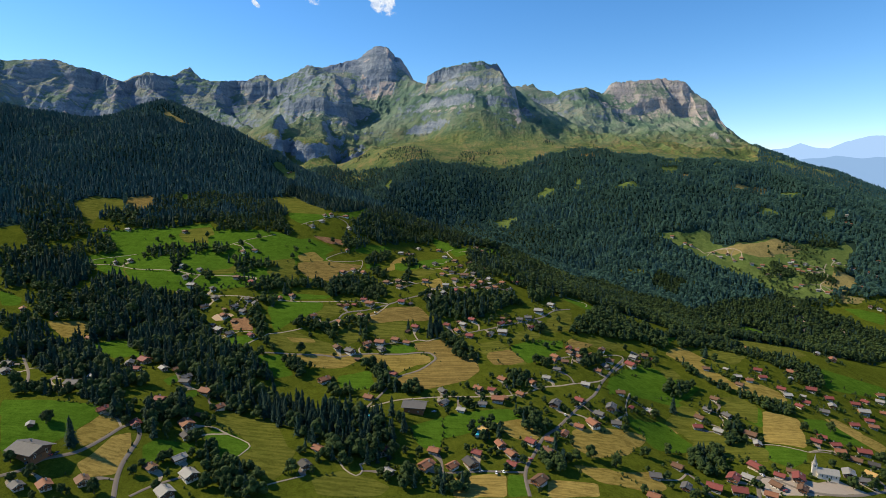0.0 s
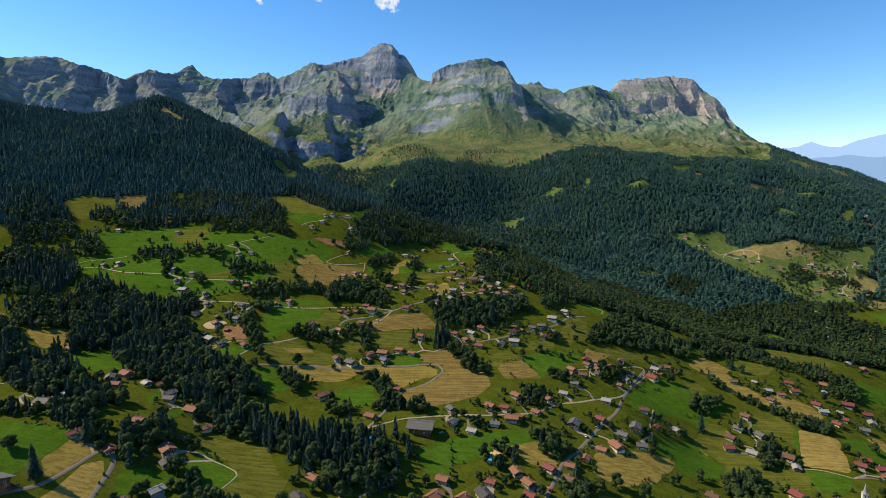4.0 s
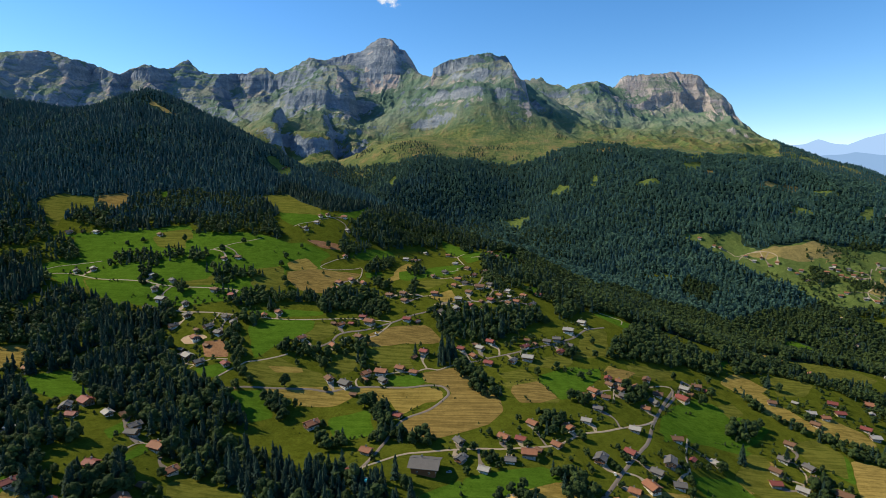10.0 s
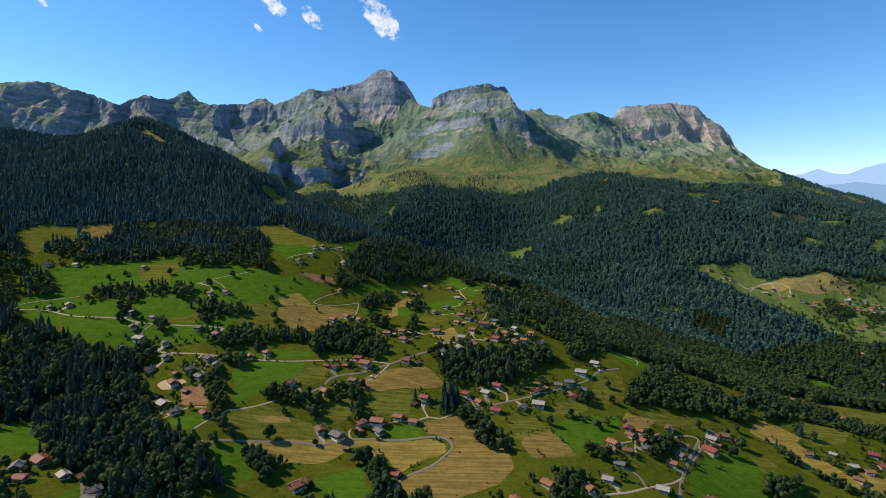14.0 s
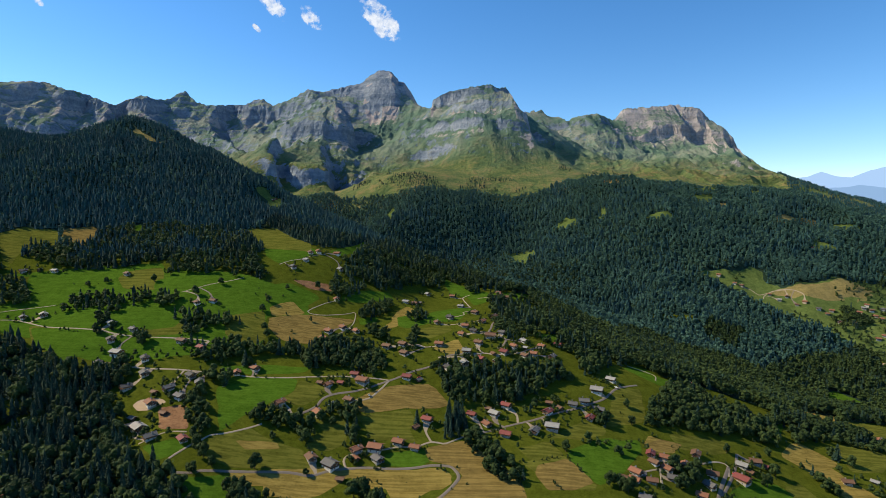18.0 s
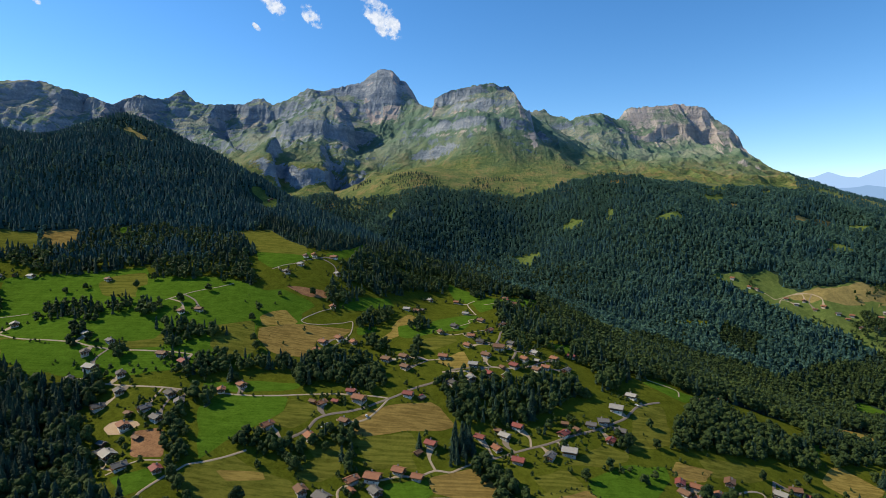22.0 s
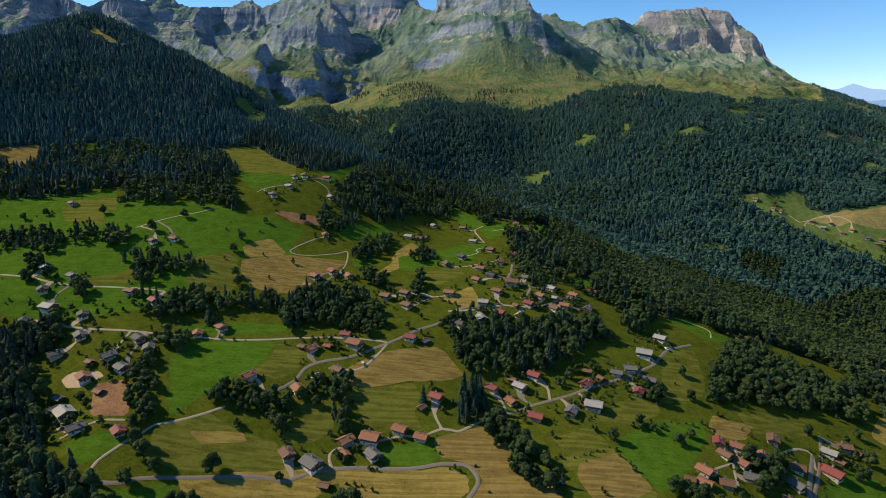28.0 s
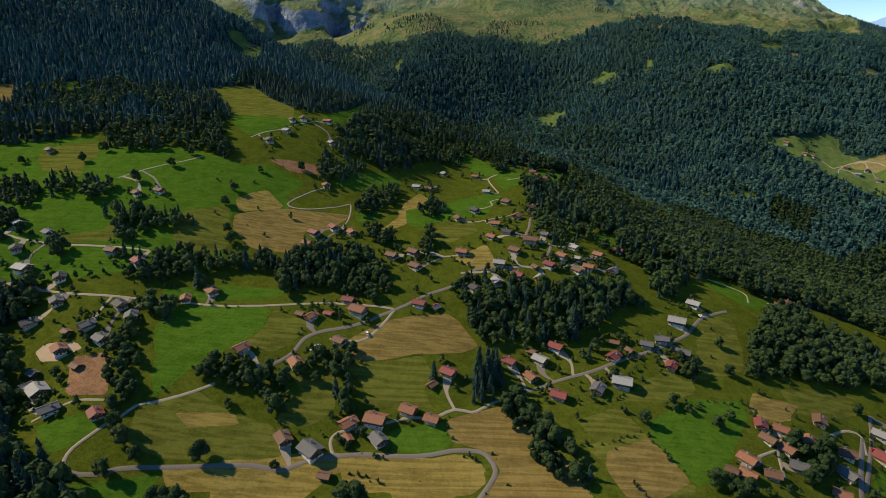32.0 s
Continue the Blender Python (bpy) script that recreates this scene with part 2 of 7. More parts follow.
def rock_mat():
    """The massif: limestone where it is steep, pinkish scree at the foot of cliffs, turf on the ledges; haze is mixed
    into the rock and turf colours.
    """
    m = Mat("hazed_limestone_and_turf", 0.95, 0.0, 0.1)
    geo = m.node("ShaderNodeNewGeometry")
    sep = m.node("ShaderNodeSeparateXYZ")
    m.link(geo.outputs["Normal"], sep.inputs[0])
    pos = m.node("ShaderNodeSeparateXYZ")
    m.link(geo.outputs["Position"], pos.inputs[0])
    big, mid, fine = m.noise(330, 4), m.noise(70, 5), m.noise(13, 4)
    # thin strata, one over another
    flat_map = m.node("ShaderNodeMapping")
    flat_map.inputs["Scale"].default_value = (0.08, 0.08, 1.0)
    flat_map.inputs["Rotation"].default_value = (0.05, 0.07, 0.0)
    m.link(m.place(), flat_map.inputs["Vector"])
    strata = m.node("ShaderNodeTexNoise")
    strata.inputs["Scale"].default_value, strata.inputs["Detail"].default_value = 1 / 34, 5
    m.link(flat_map.outputs[0], strata.inputs["Vector"])
    strata = strata.outputs["Fac"]
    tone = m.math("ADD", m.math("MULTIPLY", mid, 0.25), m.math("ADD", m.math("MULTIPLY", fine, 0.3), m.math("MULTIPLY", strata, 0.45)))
    # rock bluer than bare limestone: airy haze put into its base colour
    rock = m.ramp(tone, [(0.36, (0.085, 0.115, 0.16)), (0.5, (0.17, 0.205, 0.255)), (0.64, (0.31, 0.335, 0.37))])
    blush = m.ramp(m.math("ADD", m.math("MULTIPLY", m.math("SUBTRACT", pos.outputs[0], 1050.0), 0.004), m.math("MULTIPLY", m.math("ADD", big, -0.5), 1.0)), [(0, (0, 0, 0)), (1, (1, 1, 1))])
    rock = m.mix(blush, rock, m.ramp(tone, [(0.36, (0.2, 0.185, 0.185)), (0.5, (0.32, 0.29, 0.28)), (0.64, (0.44, 0.4, 0.385))]))
    scree = m.ramp(fine, [(0.3, (0.3, 0.255, 0.245)), (0.7, (0.41, 0.355, 0.34))])
    # alpine turf, greyed and blued for the same painted haze
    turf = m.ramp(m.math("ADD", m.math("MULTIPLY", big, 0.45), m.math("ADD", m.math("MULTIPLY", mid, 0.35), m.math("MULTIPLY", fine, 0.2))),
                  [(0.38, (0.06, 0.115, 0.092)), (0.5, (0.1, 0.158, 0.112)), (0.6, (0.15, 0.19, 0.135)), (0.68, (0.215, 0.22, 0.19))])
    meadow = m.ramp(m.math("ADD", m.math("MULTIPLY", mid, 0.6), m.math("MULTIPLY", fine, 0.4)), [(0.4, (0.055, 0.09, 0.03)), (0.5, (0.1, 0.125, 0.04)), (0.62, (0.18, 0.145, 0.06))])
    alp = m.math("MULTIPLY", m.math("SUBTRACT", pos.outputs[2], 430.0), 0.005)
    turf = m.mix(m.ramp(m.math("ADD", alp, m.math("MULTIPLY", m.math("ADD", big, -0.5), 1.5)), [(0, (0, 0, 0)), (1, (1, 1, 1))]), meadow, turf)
    lean = m.math("ADD", sep.outputs[2], m.math("MULTIPLY", m.math("ADD", mid, -0.5), 0.5))
    lean = m.math("ADD", lean, m.math("MULTIPLY", m.math("ADD", fine, -0.5), 0.5))
    high = m.math("MULTIPLY", m.math("SUBTRACT", pos.outputs[2], 500.0), 0.00022)
    lean = m.math("SUBTRACT", lean, high)
    crown = m.ramp(m.math("MULTIPLY", m.math("SUBTRACT", pos.outputs[2], 980.0), 0.01), [(0, (0, 0, 0)), (1, (0.3, 0.3, 0.3))])
    lean = m.math("SUBTRACT", lean, crown)
    bare = m.ramp(m.math("MULTIPLY", m.math("ADD", pos.outputs[0], 250.0), -0.004), [(0, (0, 0, 0)), (1, (0.13, 0.13, 0.13))])
    lean = m.math("SUBTRACT", lean, m.math("MULTIPLY", m.math("MULTIPLY", blush, 0.12), m.ramp(m.math("MULTIPLY", m.math("SUBTRACT", pos.outputs[2], 700.0), 0.01), [(0, (0, 0, 0)), (1, (1, 1, 1))])))
    lean = m.math("SUBTRACT", lean, bare)  # barer to the west
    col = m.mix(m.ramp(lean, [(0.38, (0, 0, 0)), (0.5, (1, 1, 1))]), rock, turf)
    tall = m.math("MULTIPLY", m.math("SUBTRACT", pos.outputs[2], 520.0), 0.004)
    stony = m.math("MULTIPLY", m.ramp(big, [(0.45, (0, 0, 0)), (0.54, (1, 1, 1))]), m.ramp(lean, [(0.48, (0, 0, 0)), (0.55, (1, 1, 1)), (0.78, (1, 1, 1)), (0.84, (0, 0, 0))]))
    stony = m.math("MULTIPLY", stony, m.ramp(tall, [(0, (0, 0, 0)), (1, (1, 1, 1))]))
    fan = m.node("ShaderNodeAttribute")
    fan.attribute_name = "scree"
    fallen = m.math("ADD", fan.outputs["Fac"], m.math("MULTIPLY", m.math("ADD", mid, -0.5), 1.1))
    stony = m.math("MAXIMUM", m.math("MULTIPLY", stony, 0.35), m.ramp(fallen, [(0.42, (0, 0, 0)), (0.6, (0.85, 0.85, 0.85))]))
    col = m.mix(stony, col, scree)
    m.color(col).bump(m.math("ADD", m.math("ADD", mid, m.math("MULTIPLY", strata, 0.8)), m.math("MULTIPLY", fine, 0.7)), 1.0, 14.0)
    return m.m


def cloud_mat(name, dense):
    """Vapour far behind the mountains, glowing in place of sunlight: a slanting streak, torn by noise, thin at its rim.
    """
    m = Mat(name, 1.0, 0.0, 0.0)
    at = m.node("ShaderNodeSeparateXYZ")
    m.link(m.place(True), at.inputs[0])
    along = m.math("MULTIPLY", m.math("SUBTRACT", at.outputs[0], at.outputs[2]), 1.25)
    across = m.math("MULTIPLY", m.math("ADD", at.outputs[0], at.outputs[2]), 2.6)
    body = m.math("SUBTRACT", 1.0, m.math("ADD", m.math("MULTIPLY", along, along), m.math("MULTIPLY", across, across)))
    torn = m.math("ADD", m.math("MULTIPLY", m.math("SUBTRACT", m.noise(85, 8, rough=0.62), 0.5), 5.0), m.math("MULTIPLY", body, 0.85))
    thin, light, out = m.node("ShaderNodeBsdfTransparent"), m.node("ShaderNodeEmission"), m.node("ShaderNodeMixShader")
    # white and blue-grey emission imitates the cloud's lit and shaded parts
    m.link(m.ramp(m.noise(38, 5), [(0.35, (0.42, 0.49, 0.6)), (0.6, (0.68, 0.7, 0.73))]), light.inputs[0])
    m.link(m.math("MULTIPLY", m.ramp(torn, [(0.25, (0, 0, 0)), (0.95, (dense, dense, dense))]), m.ramp(body, [(0, (0, 0, 0)), (0.25, (1, 1, 1))])), out.inputs[0])
    m.link(thin.outputs[0], out.inputs[1])
    m.link(light.outputs[0], out.inputs[2])
    m.link(out.outputs[0], m.t.nodes["Material Output"].inputs[0])
    return m.m


VAPOUR = [("veil", cloud_mat("glowing_cloud_veil", 0.45)), ("billows", cloud_mat("glowing_cloud_billows", 0.9))]
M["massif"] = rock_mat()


# ---- the lie of the land: spot heights fitted to the camera's view, region by region ----
SPOTS = {
    "lower village": [(-201, 456, 80), (-64, 453, 68), (-45, 423, 57), (-100, 399, 65), (60, 535, 65), (112, 502, 53),
                      (180, 535, 48), (40, 442, 54), (231, 523, 20), (281, 456, 17), (339, 458, 16)],
    "east shelf": [(407, 652, 31), (453, 561, 2), (460, 688, 25), (570, 803, 12), (344, 707, 46), (227, 638, 52), (560, 600, -20)],
    "west fields": [(-296, 516, 99), (-308, 379, 101), (-242, 400, 90), (-198, 376, 74), (-192, 382, 78), (-379, 498, 105),
                    (-457, 622, 124), (-400, 585, 108), (-232, 424, 95)],
    "hairpin slope": [(-125, 527, 69), (-8, 601, 77), (-76, 626, 86), (-108, 604, 82), (-31, 660, 94), (31, 650, 87), (79, 667, 86),
                      (19, 666, 87), (129, 725, 97), (227, 767, 88), (264, 808, 78)],
    "upper slope": [(-100, 705, 113), (-165, 664, 109), (-250, 614, 105), (-270, 626, 100), (-274, 650, 113), (-213, 708, 123),
                    (-267, 733, 141), (-347, 725, 137), (116, 824, 121), (24, 847, 139), (62, 795, 130), (-129, 848, 150)],
    "spur": [(-46, 1021, 150), (71, 1033, 146), (-160, 879, 165), (-289, 815, 172), (-430, 880, 197), (-522, 881, 198),
             (-464, 783, 161), (-369, 752, 153), (-182, 990, 213), (-303, 1112, 244), (-538, 987, 244), (-655, 952, 243)],
    "west hill": [(-379, 1276, 303), (-700, 1435, 462), (-1150, 1441, 474), (-1000, 1450, 455), (-922, 1500, 444), (-840, 1440, 438), (-748, 1462, 494), (-640, 1445, 438),
                  (-554, 1425, 402), (-760, 1800, 330), (-1100, 1800, 330), (-1500, 1500, 480), (-950, 1000, 300), (-800, 650, 190), (-1300, 800, 330)],
    "hill spur": [(-500, 1440, 382), (-379, 1390, 322), (-280, 1320, 274), (-200, 1270, 240), (-130, 1230, 215), (-60, 1200, 188), (0, 1170, 169), (71, 1130, 150), (130, 1080, 136)],
    "ravine": [(420, 1000, 15), (728, 1129, -6), (620, 960, -22), (290, 1300, 45), (120, 1560, 80), (-30, 1780, 120), (-330, 2050, 190),
               (-380, 1640, 190), (-190, 1480, 130), (-50, 1420, 105), (60, 1330, 85), (900, 900, -50), (220, 950, 90)],
    "east hill": [(245, 1740, 140), (646, 1474, 125), (698, 1469, 113), (882, 1458, 128), (829, 1227, 25), (918, 1376, 78), (1063, 1456, 90),
                  (994, 1240, 25), (958, 1603, 175), (1012, 1754, 238), (574, 1704, 250), (458, 1793, 262), (477, 1602, 140), (480, 1990, 362)],
    "east ridge": [(785, 1841, 293), (971, 1994, 338), (1134, 1890, 295), (1380, 1921, 240), (750, 2120, 362), (1150, 2200, 330),
                   (1700, 2100, 190), (1700, 1500, 60), (-185, 1885, 240), (221, 2001, 262), (9, 2197, 375), (-241, 2152, 363)],
    "massif foot": [(120, 1950, 246), (10, 1940, 282), (-70, 1960, 296), (60, 1830, 188), (225, 1950, 228), (194, 1850, 160), (250, 2080, 300)],
    "beyond": [(1500, 900, -60), (1500, 200, -120), (900, 300, -90), (300, 150, 0), (0, 150, 45), (-400, 150, 90), (-1200, 200, 190),
               (-2000, 900, 380), (0, -700, 60), (1500, -700, -100), (-1500, -700, 200), (2300, 1600, 20), (-2200, 1800, 420)],
}
# the massif: crest and face, west to east, placed to fit the skyline in view
MASSIF = {
    "west crest": [(-3058, 3250, 1019), (-2585, 3300, 998), (-2411, 3330, 1008), (-2311, 3350, 1006), (-2248, 3400, 977), (-2179, 3500, 971), (-2156, 3600,
        946), (-2115, 3650, 934), (-2047, 3660, 968), (-1954, 3680, 1001), (-1836, 3690, 974), (-1782, 3700, 986), (-1691, 3700, 1040), (-1637,
        3720, 976)],
    "main crest": [(-1602, 3740, 957), (-1487, 3760, 954), (-1333, 3780, 961), (-1291, 3790, 992), (-1215, 3790, 1000), (-1162, 3800, 961), (-1043, 3782,
        990), (-988, 3790, 1025), (-922, 3800, 1075), (-879, 3810, 1059), (-733, 3840, 1080), (-586, 3880, 1126), (-530, 3900, 1183), (-442, 3911,
        1220), (-384, 3905, 1207), (-355, 3880, 1163), (-283, 3850, 1126), (-235, 3800, 1040), (-160, 3620, 918)],
    "second peak": [(-89, 3230, 884), (-10, 3190, 919), (59, 3180, 932), (141, 3190, 949), (237, 3215, 964), (270, 3235, 950), (317, 3250, 959), (357, 3240,
        900), (393, 3190, 819), (460, 3080, 746), (562, 2980, 651), (618, 2900, 587), (665, 2800, 519), (666, 2650, 469)],
    "mesa": [(551, 4150, 982), (634, 4150, 990), (683, 4150, 998), (717, 4150, 957), (821, 4150, 949), (869, 4180, 917), (934, 4194, 956), (1089, 4194,
        980), (1164, 4194, 956), (1221, 4200, 928), (1270, 4200, 989), (1311, 4200, 1018), (1499, 4200, 1030), (1653, 4200, 1046), (1852, 4194,
        1016), (1896, 4150, 931), (1966, 4080, 863), (1996, 4000, 776), (1977, 3900, 698), (2002, 3800, 619), (2012, 3650, 543), (1992, 3300, 448),
        (1955, 3050, 393), (1803, 2600, 329)],
    "faces": [(-1242, 3350, 697), (-1211, 3550, 782), (-871, 3000, 577), (-730, 2700, 440), (-577, 2500, 342), (-602, 3150, 685), (-526, 2750, 470),
        (-508, 3350, 761), (-408, 3650, 878), (-448, 2950, 571), (-281, 3050, 641), (-154, 3250, 730), (-137, 2850, 533), (-232, 2500, 427), (20,
        3040, 787), (171, 3070, 777), (296, 3110, 784), (157, 2850, 685), (17, 2800, 609), (122, 2484, 469), (363, 2920, 723), (357, 2680, 607),
        (401, 2480, 473), (485, 2420, 445)],
    "faces b": [(861, 3500, 654), (1015, 3800, 733), (909, 3000, 516), (1405, 3930, 729), (1444, 4040, 834), (1613, 3960, 752), (1796, 3930, 748), (1774,
        4060, 852), (1587, 4100, 911), (1398, 3450, 570), (1426, 3150, 497), (1476, 2950, 453), (1536, 2800, 402), (1302, 4100, 871), (-241, 2152,
        363), (9, 2197, 375), (601, 2404, 430), (750, 2120, 362), (1150, 2200, 330), (1700, 2100, 190), (-601, 2604, 329), (-330, 2050, 190), (-760,
        1900, 330), (-1100, 2000, 330)],
    "faces c": [(-1800, 2300, 420), (-2400, 2300, 520), (2400, 2300, 40), (2700, 3000, 60), (2900, 3900, 80), (2300, 3600, 330), (-1400, 2700, 430),
        (-2000, 2900, 560)],
    "back": [(-3302, 3510, 849), (-2495, 3618, 836), (-2328, 3888, 776), (-2110, 3974, 831), (-1826, 3996, 870), (-1730, 4039, 787), (-1394, 4093, 822),
        (-1126, 4084, 820), (-949, 4114, 889), (-572, 4212, 1013), (-383, 4190, 993), (-172, 3909, 748), (595, 4482, 812), (774, 4482, 787), (1008,
        4529, 786), (1318, 4536, 758), (1618, 4536, 860), (2047, 4482, 761), (2135, 4212, 528), (2151, 3564, 278), (-150, 3900, 700), (150, 3800,
        600), (600, 3700, 520), (850, 3300, 480)],
}


class Land:
    """A thin plate bent through spot heights, a little slack."""

    def __init__(self, spots, slack):
        p = np.array([s for group in spots.values() for s in group], float)
        self.c, n = p[:, :2] / 1000, len(p)
        a = np.zeros((n + 3, n + 3))
        a[:n, :n] = self.kernel(self.c, self.c) + slack * np.eye(n)
        a[:n, n], a[:n, n + 1:] = 1, self.c
        a[n:, :n] = a[:n, n:].T
        self.w = np.linalg.solve(a, np.r_[p[:, 2], 0, 0, 0])

    @staticmethod
    def kernel(p, q):
        r2 = ((p[:, None] - q[None]) ** 2).sum(-1)
        return r2 * np.log(r2 + 1e-9)

    def __call__(self, x, y):
        p = np.stack([np.ravel(x), np.ravel(y)], 1) / 1000
        out = np.empty(len(p))
        for k in range(0, len(p), 20000):
            q = p[k:k + 20000]
            out[k:k + 20000] = self.kernel(q, self.c) @ self.w[:-3] + self.w[-3] + q @ self.w[-2:]
        return out.reshape(np.shape(x))


def hashed(i, j, seed):
    n = (i * 374761393 + j * 668265263 + seed * 974634777) & 0x7FFFFFFF
    n = ((n ^ (n >> 13)) * 1274126177) & 0x7FFFFFFF
    return ((n ^ (n >> 16)) & 0xFFFF) / 65535.0


def value_noise(x, y, seed=0):
    """Smooth noise from -1 to 1 on unit cells."""
    i, j = np.floor(x).astype(np.int64), np.floor(y).astype(np.int64)
    u, v = x - i, y - j
    u, v = u * u * u * (u * (u * 6 - 15) + 10), v * v * v * (v * (v * 6 - 15) + 10)
    a, b = hashed(i, j, seed), hashed(i + 1, j, seed)
    c, d = hashed(i, j + 1, seed), hashed(i + 1, j + 1, seed)
    return 2 * ((a * (1 - u) + b * u) * (1 - v) + (c * (1 - u) + d * u) * v) - 1


def fractal(x, y, size, octaves=4, seed=0, ridged=False):
    total, weight = 0.0, 1.0
    for k in range(octaves):
        n = value_noise(x / size + 17.3 * k, y / size - 9.1 * k, seed + k)
        total = total + weight * (1 - 2 * np.abs(n) if ridged else n)
        size, weight = size / 2.03, weight * 0.5
    return total


def ramp(v, a, b):
    s = np.clip((v - a) / (b - a), 0, 1)
    return s * s * (3 - 2 * s)


LOW, HIGH = Land(SPOTS, 0.0006), Land(MASSIF, 0.00004)


# cliffs: centre, half-widths, height of the wall's middle, its height
WALLS_OF_ROCK = [(1600, 4010, 480, 230, 800, 60), (180, 3180, 330, 130, 885, 110), (-600, 3150, 210, 300, 700, 60),
                 (-570, 2640, 260, 280, 430, 80), (-1260, 3700, 420, 160, 890, 80), (-1640, 3660, 130, 120, 930, 70), (-780, 3880, 160, 200, 1090, 70),
                 (-2300, 3350, 600, 260, 880, 70)]
# faults: middle, half-widths, slant, drop
FAULTS = [(330, 2830, 280, 280, -0.25, 85), (-545, 3180, 280, 260, -0.3, 95), (-555, 2640, 240, 220, -0.2, 80), (-760, 2560, 180, 200, -0.3, 60), (1180, 3900, 260, 220, -0.3, 50),
          (-60, 2900, 200, 170, -0.3, 40), (880, 3300, 260, 260, -0.3, 45), (260, 3180, 120, 160, -0.4, 60), (-330, 3800, 150, 200, -0.3, 50)]
CREST = np.array(sorted(p for k, rows in MASSIF.items() if k.startswith(("west", "main", "mesa")) for p in rows), float)
KNOLL = np.array(sorted(p for k, rows in MASSIF.items() if k.startswith("second") for p in rows), float)

VIEW = (-15.0, 161.0, 279.0)  # the camera's place near 14.4 s; the rim is fitted to its skyline


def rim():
    """The massif's skyline as the camera sees it from VIEW: bearing and rise, the higher of the crest and the second
    peak.
    """
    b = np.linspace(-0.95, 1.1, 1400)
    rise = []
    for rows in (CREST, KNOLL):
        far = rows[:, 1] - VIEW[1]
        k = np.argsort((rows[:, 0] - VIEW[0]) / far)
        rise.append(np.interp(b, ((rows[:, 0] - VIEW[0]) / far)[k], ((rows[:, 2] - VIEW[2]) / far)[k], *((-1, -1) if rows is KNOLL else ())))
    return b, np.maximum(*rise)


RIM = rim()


def saw(u, lean=0.66):
    """A rib profile: a long rise, then a short steep drop."""
    f = u - np.floor(u)
    return np.where(f < lean, f / lean, (1 - f) / (1 - lean)) - 0.5


def ledges(z, step, tread=0.78, rise=0.42):
    """Terraces: sloping ledges with cliffs between them."""
    u = z / step
    f = u - np.floor(u)
    g = np.where(f < tread, rise * f / tread, rise + (1 - rise) * (f - tread) / (1 - tread))
    return step * (g - f + 0.16)


def cliff(z, at, tall):
    """Sharpens the slope at one height into a wall, and eases off above and below."""
    d = (z - at) / tall
    return tall * 0.5 * np.tanh(9 * d) * np.exp(-0.35 * d * d)


def spot(x, y, cx, cy, rx, ry):
    return np.exp(-(((x - cx) / rx) ** 2 + ((y - cy) / ry) ** 2) ** 2)


